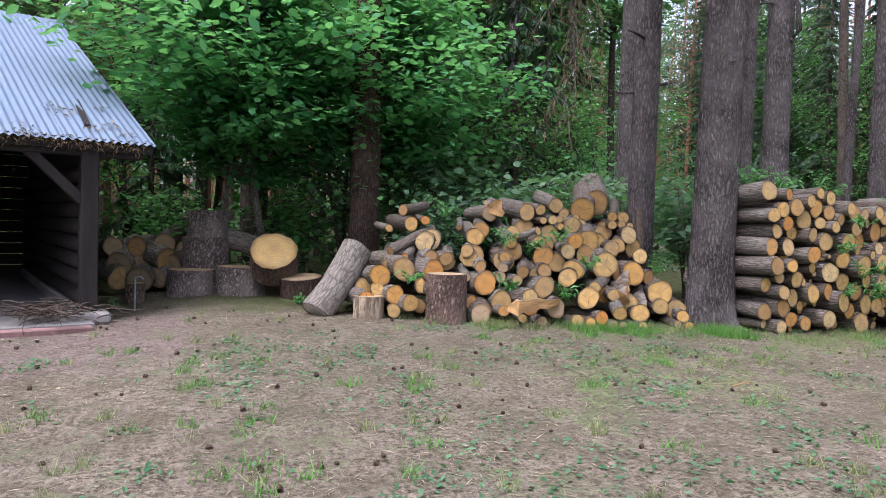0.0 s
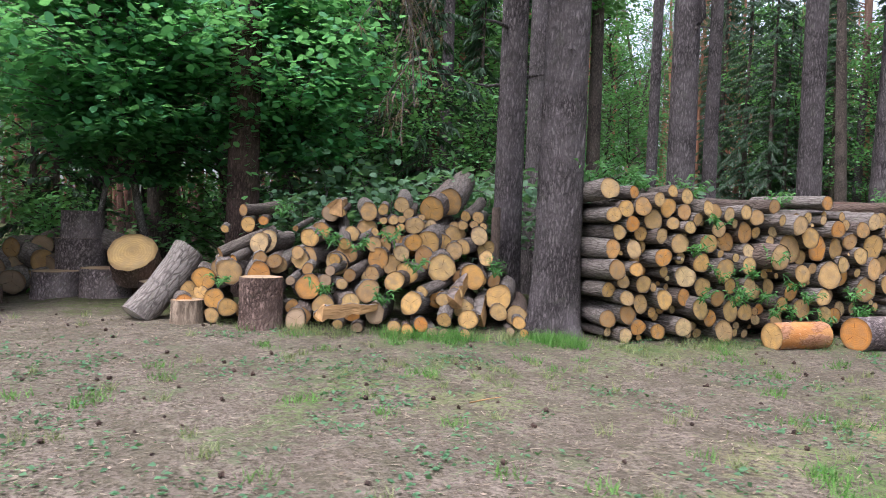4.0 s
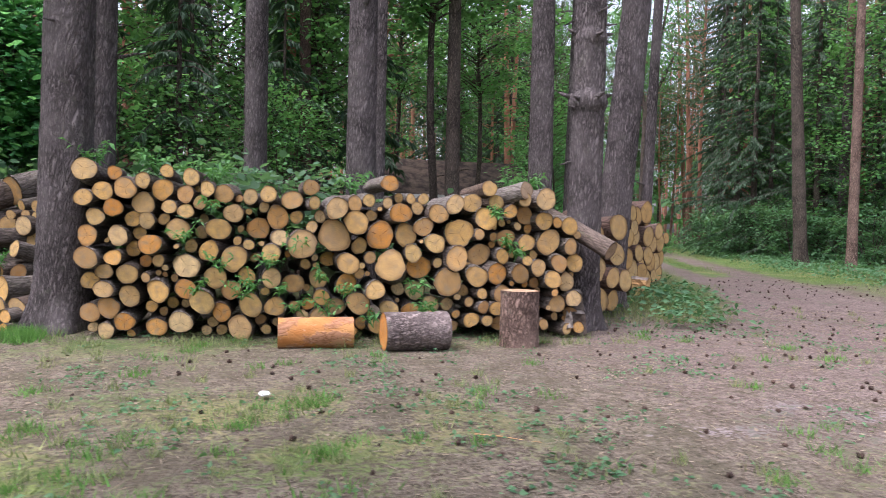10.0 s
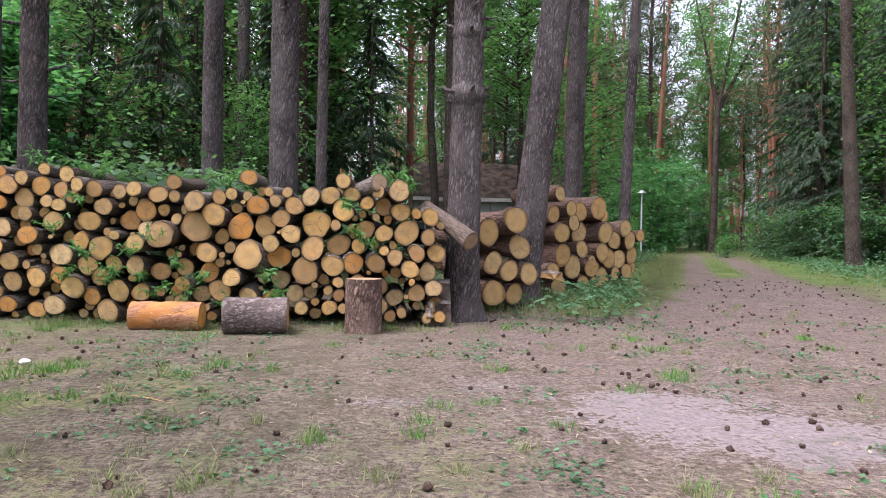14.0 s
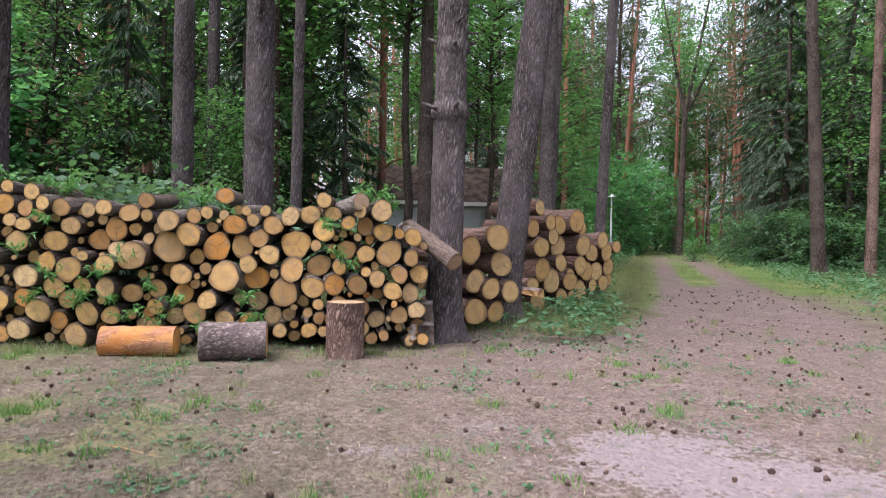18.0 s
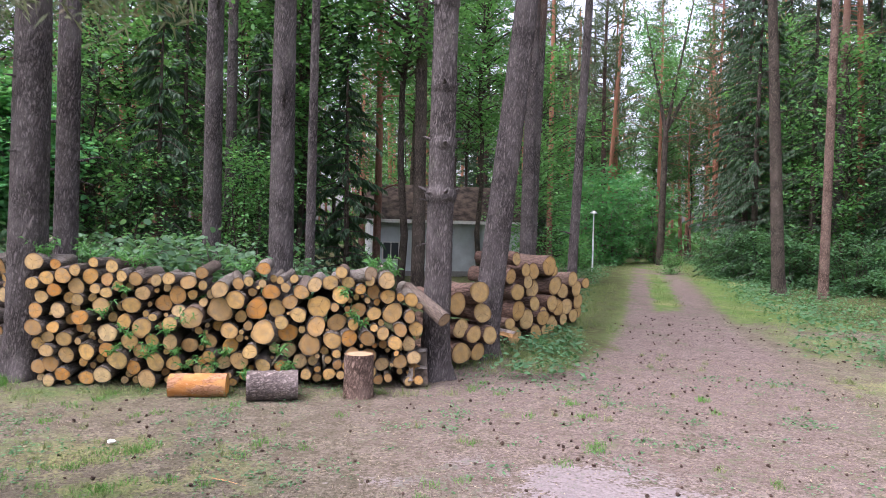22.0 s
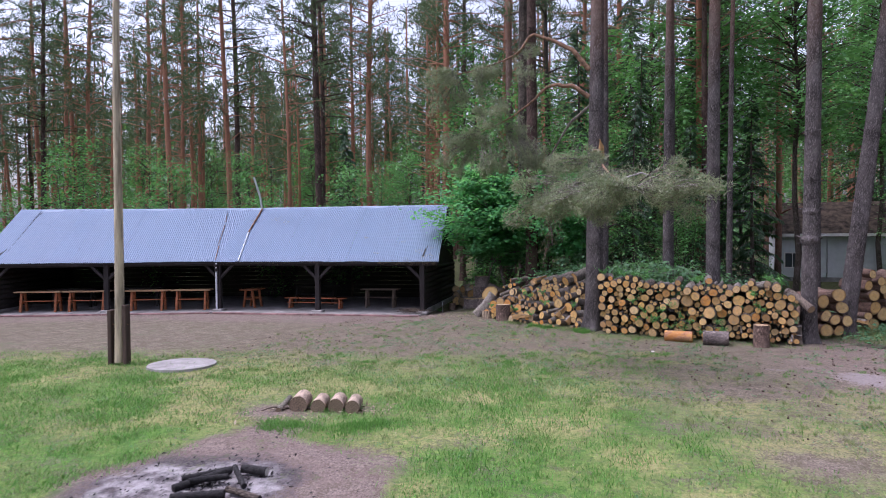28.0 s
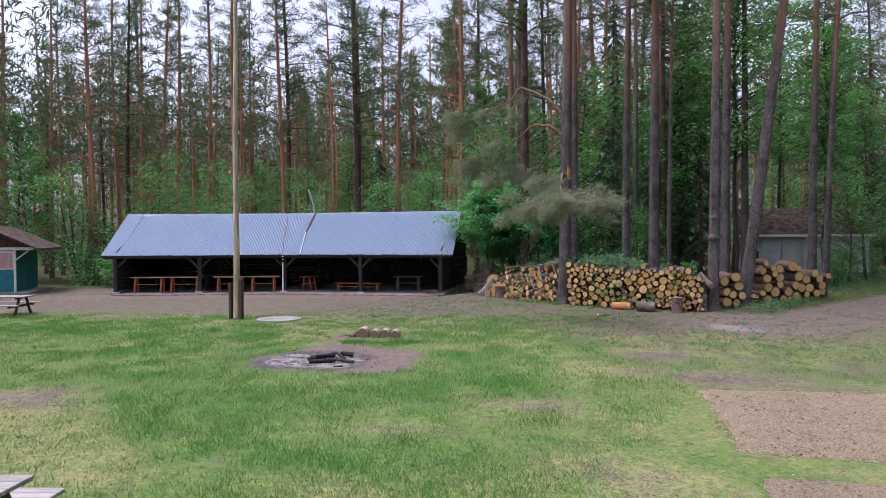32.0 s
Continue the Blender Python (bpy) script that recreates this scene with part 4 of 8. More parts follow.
for z, r, n in ((2.74, 0.2, 6), (3.5, 0.175, 4), (4.35, 0.165, 3), (5.6, 0.16, 4)):
    whorl(END_PINE, end_path, z, r, int(z * 100), n)
c = knob_path(4.45)
v, f = tube(c + np.array([(0.0, -0.2, -0.25), (0.06, -0.3, -0.1), (0.02, -0.3, 0.25), (-0.06, -0.25, 0.6)]), [0.05, 0.045, 0.035, 0.01], 7)
child("dead_branch", np_mesh("dead_branch", v, f, BARK_PINE, True), KNOB_PINE, label="dead branch hanging along the stem")


# ---- the wood behind ----
def free(x, y):
    """Whether a tree may stand here: off the clearing, the shed, the huts and the track."""
    sx = math.cos(SHED_TURN) * (x - SHED_AT[0]) + math.sin(SHED_TURN) * (y - SHED_AT[1])
    sy = -math.sin(SHED_TURN) * (x - SHED_AT[0]) + math.cos(SHED_TURN) * (y - SHED_AT[1])
    if -19 < sx < 0.8 and sy < 8.2:
        return False
    if sx <= -19 and sy < 0.5 and x > -36:
        return False
    if y < 8.5 and x > -6.5 and x < 12 or y < 2:
        return y < 2 and (x < -38 or y < -38 or x > 26 + 0.3 * y)
    off = x - track_x(y)
    if abs(off) < 3.0 or (y < 26 and -6.0 < off < 7.5):
        return False
    return not (2.0 < x < 14 and 20 < y < 36) and not (x < -24 and x > -35 and -12 < y < 1)


SHED_AT, SHED_TURN = (-6.59, 2.56), radians(14.5)
g = np.random.default_rng(21)
pines = [pine("pine_tree", 40, 22, 0.18), pine("pine_tree", 41, 24, 0.21, lean=(0.012, 0)), pine("pine_tree", 42, 20, 0.15, lean=(-0.02, 0.01)), pine("pine_tree", 43, 23, 0.2, BARK_RED), pine("pine_tree", 44, 18, 0.12, lean=(0.03, 0.0), n_br=22)]
spots = [(-34.2, 9.6), (-36.3, 15.6), (-30.2, 13.2), (-24.3, 11.7), (-18.8, 9.7), (-14.5, 11.0), (-10.0, 10.5), (-12.9, 15.5), (-21.8, 16.8), (-27.0, 21.2), (-7.9, 13.5), (14.4, 34.2), (16.0, 44.1), (17.0, 38.0), (19.6, 43.0), (28.6, 46.0), (31.0, 41.0), (22.0, 52.0), (26.0, 56.0), (33.5, 48.0)]
k = 0
taken = []
for x, y in spots:
    root = pines[k % 5]
    (stand if k < 5 else again)(root, x, y, k * 1.3, 1.0)
    taken.append((x, y))
    k += 1
# Pines beyond y = -38 stay out of view, added for light and closure.
while k < 265:
    x, y = g.uniform(-105, 75), g.uniform(-60, 105)
    near_ok = all((x - a) ** 2 + (y - b) ** 2 > 3.2 for a, b in taken)
    if not near_ok or not free(x, y) or (y < 2 and g.uniform() < 0.5) or (math.hypot(x, y) > 78 and g.uniform() < 0.8):
        continue
    taken.append((x, y))
    again(pines[int(g.integers(0, 5))], x, y, g.uniform(0, 6.28), g.uniform(0.85, 1.12))
    k += 1



def far_pines():
    """The pines too deep in the wood to tell apart: stems and sparse crowns."""
    g = np.random.default_rng(61)
    stems, tips, n = [], [], 0
    while n < 900:
        x, y = g.uniform(-120, 90), g.uniform(-75, 125)
        if math.hypot(x, y + 8) < 40 or not free(x, y):
            continue
        n += 1
        h, z = g.uniform(18, 25), np.linspace(0, 1, 6)
        line = np.stack([x + z * g.normal(0, 0.5), y + z * g.normal(0, 0.5), z * h], 1)
        stems.append(tube(line, np.linspace(0.2, 0.06, 6), 6))
        m = 80
        u = g.uniform(0.4, 1, m)
        a, r = g.uniform(0, 6.28, m), 2.6 * (1.15 - u) * 2 * np.sqrt(g.uniform(0, 1, m))
        tips.append(np.column_stack([np.interp(u, z, line[:, 0]) + r * np.cos(a), np.interp(u, z, line[:, 1]) + r * np.sin(a), u * h]))
    thing("far_stems", Matrix(), "reddish pine stems deep in the wood", "woods", kind="stuff", data=np_mesh("far_stems", *merge(stems), BARK_WOOD, True))
    v, f = tufts(np.concatenate(tips), g, 6, 0.8, 0.16)
    thing("far_crowns", Matrix(), "dark pine crowns deep in the wood", "woods", kind="stuff", data=np_mesh("far_crowns", v, f, NEEDLE_PINE))


far_pines()
spruces = [spruce("spruce", 50, 17, 0.17, 3.0, 0.8, 190), spruce("spruce", 51, 13, 0.13, 2.0, 0.5, 120), spruce("spruce", 52, 7, 0.08, 1.5, 0.3, 80)]
stand(spruces[0], 24.2, 19.4, 0.5), stand(spruces[1], 23.9, 22.0, 1.0), stand(spruces[2], -2.59, 8.16, 2.0)
SPRUCE_NEAR = [(24.7, 25.8, 0, 1.1), (27.2, 19.2, 1, 1.1), (24.9, 15.4, 1, 0.9), (-0.4, 9.3, 1, 0.8), (-0.1, 6.2, 2, 1.1), (3.8, 10.5, 2, 1.2), (2.3, 15.0, 0, 0.95), (0.5, 18.5, 1, 1.0), (1.5, 13.0, 0, 0.9), (-3.4, 11.0, 1, 0.95), (-14.8, 9.1, 2, 1.2), (-6.7, 7.8, 2, 0.9), (28.9, 28.5, 0, 1.2), (12.4, 39.9, 0, 1.1), (1.7, 8.1, 2, 1.0)]
SPRUCE_DEEP = [(15.2, 36.2, 0, 1.15), (16.6, 44.1, 0, 1.3), (31.4, 21.9, 0, 1.1), (33.0, 37.6, 0, 1.2), (1.7, 18.1, 0, 1.0), (-2.0, 15.4, 0, 1.0), (23.2, 22.3, 0, 1.0), (26.5, 16.5, 1, 1.1), (28.7, 24.2, 0, 1.15), (31.1, 18.5, 0, 1.1), (26.4, 29.8, 0, 1.2), (32.4, 26.9, 0, 1.2), (29.8, 35.4, 0, 1.2), (34.9, 31.9, 0, 1.2), (37.0, 24.3, 0, 1.2), (10.2, 36.8, 0, 1.1), (13.9, 47.8, 0, 1.2)]
for x, y, n, s in SPRUCE_NEAR + SPRUCE_DEEP:
    again(spruces[n], x, y, x * 1.7 + y, s)

young = [
    broadleaf("young_tree", 60, 7, 0.06, 2.3, 1.2, 70, 60, 0.13, LEAF_DARK),
    broadleaf("young_tree", 61, 9, 0.08, 2.6, 2.0, 80, 60, 0.14, LEAF_BUSH),
    broadleaf("young_tree", 62, 5, 0.05, 1.8, 0.5, 60, 60, 0.12, LEAF_DARK, stems=3),
    broadleaf("young_tree", 63, 12, 0.1, 3.0, 3.5, 90, 60, 0.17, LEAF_BUSH),
]
stand(young[0], -1.68, 6.48), stand(young[1], -7.10, 8.59), stand(young[2], -3.39, 5.96), stand(young[3], 2.42, 11.28)
YOUNG_BEHIND_HEAP = [(-0.3, 11.6, 3, 1.0), (-5.4, 9.7, 1, 1.1), (0.6, 7.1, 2, 0.8), (-0.8, 5.2, 2, 0.75), (1.7, 6.0, 2, 0.7), (0.9, 10.2, 1, 1.0), (-8.7, 11.4, 3, 1.0), (-10.9, 8.7, 1, 0.75), (-13.4, 7.3, 0, 0.9), (-16.7, 6.9, 2, 1.0), (10.6, 15.9, 0, 0.9), (11.5, 18.9, 3, 0.9), (-3.2, 13.4, 3, 1.05), (3.0, 20.7, 3, 1.1)]
YOUNG_BY_HUT = [(0.1, 16.4, 1, 1.2), (-19.6, 7.4, 1, 0.8), (-23.3, 5.9, 0, 1.0), (-26.5, 2.8, 2, 1.3), (-29.6, 4.9, 0, 1.2), (-33.2, 1.8, 2, 1.4), (-37.0, 0.5, 0, 1.3), (-27.4, 8.1, 1, 0.9), (26.5, 13.6, 2, 0.7), (25.7, 13.7, 2, 1.0), (27.9, 15.8, 0, 1.0), (30.9, 15.1, 1, 1.1), (22.3, 44.6, 3, 1.0), (25.4, 54.5, 3, 1.3), (19.7, 52.1, 3, 1.2), (33.1, 49.3, 3, 1.2)]
YOUNG_BY_TRACK = [(21.4, 56.2, 3, 1.6), (18.1, 54.0, 3, 1.6), (23.4, 58.3, 3, 1.7), (32.5, 31.8, 3, 1.1), (25.4, 60.4, 3, 1.5), (21.4, 62.0, 3, 1.4), (30.0, 63.7, 3, 1.5), (17.7, 59.8, 3, 1.4), (34.3, 58.2, 3, 1.4), (23.8, 50.5, 2, 1.3), (25.4, 22.9, 3, 1.1), (27.6, 27.0, 3, 1.2), (24.4, 17.5, 1, 1.2), (29.1, 20.3, 3, 1.1), (27.6, 51.3, 2, 1.4), (20.6, 47.8, 2, 1.3), (29.9, 52.9, 2, 1.4), (-41.1, 2.6, 3, 1.0), (-44.2, -7.4, 1, 1.2)]
for x, y, n, s in YOUNG_BEHIND_HEAP + YOUNG_BY_HUT + YOUNG_BY_TRACK:
    again(young[n], x, y, x * 2.3 + y, s)
tall = broadleaf("tall_tree", 64, 18, 0.13, 3.3, 6.8, 130, 70, 0.19, LEAF_DARK, label="tall broadleaf tree with a deep green crown")
stand(tall, 5.37, 10.93)
for x, y, s in [(2.2, 16.1, 1.1), (9.6, 22.4, 1.05), (6.9, 28.8, 1.2), (10.2, 31.0, 1.0), (30.5, 49.0, 1.0), (33.0, 57.0, 1.3), (20.0, 60.0, 1.2)]:
    again(tall, x, y, x * 1.9 + y, s)
g = np.random.default_rng(77)
made = 0
while made < 46:
    x, y = g.uniform(-60, 50), g.uniform(16, 70)
    if free(x, y):
        again(young[int(g.integers(0, 4))], x, y, g.uniform(0, 6.28), g.uniform(0.9, 1.4))
        made += 1

# The maple that hangs over the corner of the shed
maple = broadleaf("maple_tree", 70, 5.3, 0.08, 2.2, 2.4, 110, 95, 0.16, LEAF_MAPLE, BARK_GREY, 0.07, 0.5, "bright green maple hanging over the shed's roof corner", "tree", "maples by the shed", 1, (-0.3, -0.6))
stand(maple, -4.9, 5.7)
again(maple, -2.6, 6.3, 0.3, 0.95)
again(maple, -5.9, 5.2, 2.4, 0.78)
# Stand-ins for sunlit foliage: the sunlight is in the bright leaf colour.
for x, y, s in [(19.3, 51.1, 1.3), (18.0, 47.6, 1.2), (23.2, 51.0, 1.3), (16.8, 38.3, 0.9)]:
    again(maple, x, y, x + y, s)
elder = broadleaf("elder_bush", 71, 1.9, 0.03, 0.9, 0.8, 34, 24, 0.145, LEAF_ELDER, BARK_GREY, 0.08, 0.3, "blue-green elder bush behind the log stack", "bush", "bushes behind the stacks", 4)
stand(elder, 0.71, 2.10)
for x, y, s in [(2.0, 2.4, 0.95), (1.4, 3.0, 1.0), (-0.6, 2.9, 1.0), (-1.6, 3.6, 0.95), (-2.6, 3.6, 0.8), (4.2, 2.2, 0.75), (0.0, 3.6, 1.0), (-2.0, 4.8, 1.15), (3.0, 3.6, 0.8)]:
    again(elder, x, y, x * 3 + y, s)
bush = broadleaf("bush", 72, 1.5, 0.025, 1.1, 0.1, 46, 40, 0.11, LEAF_BUSH, BARK_DARK, 0.14, 0.3, "low leafy bush at the edge of the wood", "bush", "bushes along the track", 5)
stand(bush, 24.4, 12.6)
BUSH_NEAR = [(15.9, 27.5, 1.2), (20.9, 26.5, 0.7), (25.6, 11.8, 1.3)]
BUSH_FAR = [(17.3, 32.0, 1.2), (9.9, 12.8, 0.9), (-6.4, 6.7, 1), (-4.5, 7.8, 1.2), (-6.9, 8.6, 1.1), (-26.5, 3.4, 1.3), (-27.7, 0.4, 1.3), (-22.4, 4.7, 1.2), (-30.8, 0.9, 1.5), (26.9, 11.5, 1.4), (29.4, 10.1, 1.5), (3.9, 20.2, 0.9), (10.7, 22.1, 1), (11.9, 23.8, 1)]
for x, y, s in BUSH_NEAR + BUSH_FAR:
    again(bush, x, y, x * 3 + y, s)
hazel = broadleaf("hazel_bush", 74, 2.4, 0.03, 1.5, 0.1, 64, 60, 0.125, LEAF_HAZEL, BARK_DARK, 0.1, 0.35, "dense blue-green hazel bush beside the track", "bush", "hazel bushes along the track", 6)
stand(hazel, 23.0, 25.4)
for x, y, s in [(22.4, 22.6, 1.0), (23.6, 20.6, 1.15), (22.6, 18.6, 0.95), (24.3, 17.2, 1.15), (23.0, 15.2, 0.9), (25.0, 14.6, 1.1), (23.2, 12.2, 0.85), (24.2, 23.4, 1.2), (22.6, 9.8, 0.8), (25.6, 9.4, 1.1)]:
    again(hazel, x, y, x * 3 + y, s)
sapling = broadleaf("sapling", 75, 5.5, 0.04, 2.1, 0.2, 60, 34, 0.24, LEAF_MAPLE, BARK_GREY, 0.1, 0.5, "bright green sapling where the track bends away", "tree", "saplings at the end of the track", 3)
stand(sapling, 19.4, 34.6)
for x, y, s in [(21.6, 37.2, 1.1), (20.2, 39.4, 1.3), (17.8, 36.4, 1.0), (23.4, 40.2, 1.25), (25.4, 38.8, 1.0), (17.2, 32.2, 0.75)]:
    again(sapling, x, y, x * 3 + y, s)


# ---- open-sided shed ----
def corrugated(w, length, waves, amp=0.012, rows=3):
    n = waves * 6 + 1
    x = np.linspace(0, w, n)
    z = amp * np.sin(np.linspace(0, waves * 2 * np.pi, n))
    s = np.linspace(0, length, rows)
    gx, gs = np.meshgrid(x, s)
    v = np.stack([gx, gs, np.broadcast_to(z, gx.shape)], -1).reshape(-1, 3)
    i, j = np.meshgrid(np.arange(rows - 1), np.arange(n - 1), indexing="ij")
    f = np.stack([i * n + j, i * n + j + 1, (i + 1) * n + j + 1, (i + 1) * n + j], -1).reshape(-1, 4)
    return np_mesh("roof_sheet", v, f, ROOF_SHEET, True)


RIDGE_Y, RIDGE_Z, EAVE_Z, BACK_Y, BACK_Z = 4.08, 4.07, 1.95, 6.5, 2.8
SKEW = 0.42  # the roof sheets lean a little to one side
SHED_BASE = Matrix.Translation((SHED_AT[0], SHED_AT[1], -0.036)) @ Matrix.Rotation(SHED_TURN, 4, "Z") @ Matrix.Scale(1.042, 4)
WING = Matrix.Translation((-8.5, 0, -0.004)) @ Matrix.Rotation(radians(14.2), 4, "Z")


def slanted(x0, x1, tri, mat, name, shed, m):
    bm = bmesh.new()
    a = [bm.verts.new((x0, y, z)) for y, z in tri]
    b = [bm.verts.new((x1, y, z)) for y, z in tri]
    bm.faces.new(a), bm.faces.new(b[::-1])
    for i in range(len(tri)):
        k = (i + 1) % len(tri)
        bm.faces.new((a[i], a[k], b[k], b[i]))
    part(name, bm, mat, shed, m=m)


def shed_wing(shed, at, right, left, posts, wall_x, seed, inner):
    """One straight half of the shed, between two x along its own front."""
    g = np.random.default_rng(seed)
    long = right - left
    slope, tilt = math.hypot(RIDGE_Y, RIDGE_Z - EAVE_Z), math.atan2(RIDGE_Z - EAVE_Z, RIDGE_Y)
    back, drop = math.hypot(BACK_Y - RIDGE_Y, RIDGE_Z - BACK_Z), math.atan2(RIDGE_Z - BACK_Z, BACK_Y - RIDGE_Y)
    n = round(long / 0.86)
    w = long / n
    front_me, back_me = corrugated(w, slope + 0.02, 11), corrugated(w, back + 0.02, 11)
    for vert in front_me.vertices:
        vert.co.x -= SKEW * vert.co.y / slope
    for i in range(n):
        m = at @ Matrix.Translation((left + i * w, 0, EAVE_Z)) @ Matrix.Rotation(tilt + g.normal(0, 0.003), 4, "X") @ Matrix.Translation((0, g.normal(0, 0.012), 0.004 * (i % 2)))
        child("roof_sheet", front_me, shed, m)
        m = at @ Matrix.Translation((left + (i + 1) * w - SKEW, BACK_Y, BACK_Z)) @ Matrix.Rotation(math.pi, 4, "Z") @ Matrix.Rotation(drop, 4, "X") @ Matrix.Translation((0, 0, 0.004 * (i % 2)))
        child("roof_sheet", back_me, shed, m)
    bm = bmesh.new()
    for s in (-1, 1):
        bm.faces.new([bm.verts.new((x, RIDGE_Y + s * o, RIDGE_Z + 0.035 - o * 1.1)) for x, o in ((left - SKEW, 0), (right + 0.02 - SKEW, 0), (right + 0.02 - SKEW, 0.12), (left - SKEW, 0.12))])
    part("ridge_cap", bm, ROOF_SHEET, shed, m=at)
    part("fascia", box(left + 0.02, right - 0.02, 0.05, 0.08, EAVE_Z - 0.09, EAVE_Z + 0.03), DARK_TIMBER, shed, m=at)
    part("top_beam", box(left + 0.1, right - 0.1, 0.1, 0.24, 1.8, 1.94, 0.01), DARK_TIMBER, shed, m=at)
    foot = bm_mesh("footing", box(-0.2, 0.2, -0.2, 0.2, 0, 0.13, 0.03), CONCRETE)
    post = bm_mesh("post", box(-0.085, 0.085, -0.085, 0.085, 0.13, 1.84, 0.012), DARK_TIMBER)
    brace = bm_mesh("brace", box(-0.05, 0.05, -0.05, 0.05, -0.45, 0.45, 0.01), DARK_TIMBER)
    for x, sides in posts:
        p = child("post", post, shed, at @ Matrix.Translation((x, 0.17, 0.05)))
        child("footing", foot, p)
        for s in sides:
            child("brace", brace, shed, at @ Matrix.Translation((x + s * 0.3, 0.17, 1.57)) @ Matrix.Rotation(s * radians(45), 4, "Y"))
    end_log = bmesh.new()
    bmesh.ops.create_cone(end_log, segments=12, radius1=0.1, radius2=0.1, depth=BACK_Y - 0.6, cap_ends=True)
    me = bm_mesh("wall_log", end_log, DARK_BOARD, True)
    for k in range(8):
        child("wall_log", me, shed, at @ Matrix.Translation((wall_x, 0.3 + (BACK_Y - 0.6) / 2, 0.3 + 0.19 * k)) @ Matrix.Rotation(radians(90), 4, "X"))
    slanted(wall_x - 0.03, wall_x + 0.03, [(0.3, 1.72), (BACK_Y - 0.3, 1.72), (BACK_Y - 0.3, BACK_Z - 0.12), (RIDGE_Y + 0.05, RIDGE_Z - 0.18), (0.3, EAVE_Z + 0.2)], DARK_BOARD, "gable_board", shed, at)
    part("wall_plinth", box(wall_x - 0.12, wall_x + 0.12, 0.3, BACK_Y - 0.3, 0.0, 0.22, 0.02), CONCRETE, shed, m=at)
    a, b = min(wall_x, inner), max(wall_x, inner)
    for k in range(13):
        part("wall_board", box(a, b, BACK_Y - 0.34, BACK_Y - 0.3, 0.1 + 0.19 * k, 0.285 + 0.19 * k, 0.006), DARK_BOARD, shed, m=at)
    rafter = bm_mesh("rafter", box(-0.04, 0.04, 0.1, slope - 0.06, -0.15, -0.03), DARK_TIMBER)
    rear = bm_mesh("rafter", box(-0.04, 0.04, 0.1, back - 0.06, -0.15, -0.03), DARK_TIMBER)
    for x in np.linspace(left + 0.5, right - 0.5, 7):
        child("rafter", rafter, shed, at @ Matrix.Translation((x, 0, EAVE_Z)) @ Matrix.Rotation(tilt, 4, "X"))
        child("rafter", rear, shed, at @ Matrix.Translation((x, BACK_Y, BACK_Z)) @ Matrix.Rotation(math.pi, 4, "Z") @ Matrix.Rotation(drop, 4, "X"))
    part("floor_slab", box(a, b, -0.27, BACK_Y - 0.3, -0.1, 0.1), CONCRETE, shed, "grey concrete floor", m=at)


def build_shed():
    shed = thing("open_shed", SHED_BASE, "long open-fronted dark timber shed with corrugated metal roof", "shed")
    shed_wing(shed, Matrix(), 0.1, -8.5, [(-0.52, (-1,)), (-4.45, (-1, 1)), (-8.38, (-1, 1))], -0.52, 5, -8.45)
    shed_wing(shed, WING, 1.75, -8.75, [(-4.0, (-1, 1)), (-8.1, (1,))], -8.1, 6, 1.6)
    for x0, x1, at in ((-4.4, -0.55, Matrix()), (-8.38, -4.43, Matrix()), (-3.95, -0.1, WING), (-8.1, -3.98, WING)):
        part("curb", box(x0, x1, -0.42, -0.275, -0.1, 0.09, 0.01), RED_CURB, shed, "worn red-painted curb", m=at)
    # stove pipe, rusty strip and downpipe
    slope, tilt = math.hypot(RIDGE_Y, RIDGE_Z - EAVE_Z), math.atan2(RIDGE_Z - EAVE_Z, RIDGE_Y)
    v, f = tube([(-8.4, RIDGE_Y - 0.1, RIDGE_Z - 0.3), (-8.52, RIDGE_Y - 0.1, RIDGE_Z + 0.5), (-8.8, RIDGE_Y - 0.1, RIDGE_Z + 1.35)], [0.05, 0.05, 0.045], 10)
    child("stove_pipe", np_mesh("stove_pipe", v, f, STEEL, True), shed, label="leaning thin stove pipe")
    ny, nz = -math.sin(tilt), math.cos(tilt)
    q = lambda x, s, o: (x, s * math.cos(tilt) + o * ny, EAVE_Z + s * math.sin(tilt) + o * nz)
    v, f = tube([q(-8.42, slope - 0.15, 0.04), q(-8.1, slope * 0.5, 0.04)], [0.035, 0.03], 6)
    child("roof_strip", np_mesh("roof_strip", v, f, RUST), shed, label="rusty strip on the roof")
    v, f = tube([q(-8.1, slope * 0.5, 0.04), q(-7.5, 0.02, 0.04)], [0.022, 0.022], 6)
    child("roof_strip", np_mesh("roof_strip", v, f, WHITE_PIPE), shed)
    for s0, s1, x in ((0.9, 0.72, -0.4), (0.66, 0.3, -0.25), (0.26, 0.02, -0.08)):
        v, f = tube([q(x, slope * s0, 0.03), q(x + 0.12, slope * s1, 0.03)], [0.014, 0.01], 6)
        child("roof_seam", np_mesh("roof_seam", v, f, RUST), shed, WING, label="rusty seam where the two roofs meet")
    v, f = tube([(-8.42, 0.03, 0.12), (-8.42, 0.03, 1.9)], [0.035, 0.035], 10)
    child("downpipe", np_mesh("downpipe", v, f, WHITE_PIPE, True), shed, label="white downpipe")
    bm = box(-8.49, -8.35, -0.04, 0.1, 1.76, 1.85, 0.01)
    box(-8.47, -8.37, -0.02, 0.08, 1.58, 1.7, 0.01, bm)
    part("pipe_bracket", bm, DARK_TIMBER, shed)


build_shed()


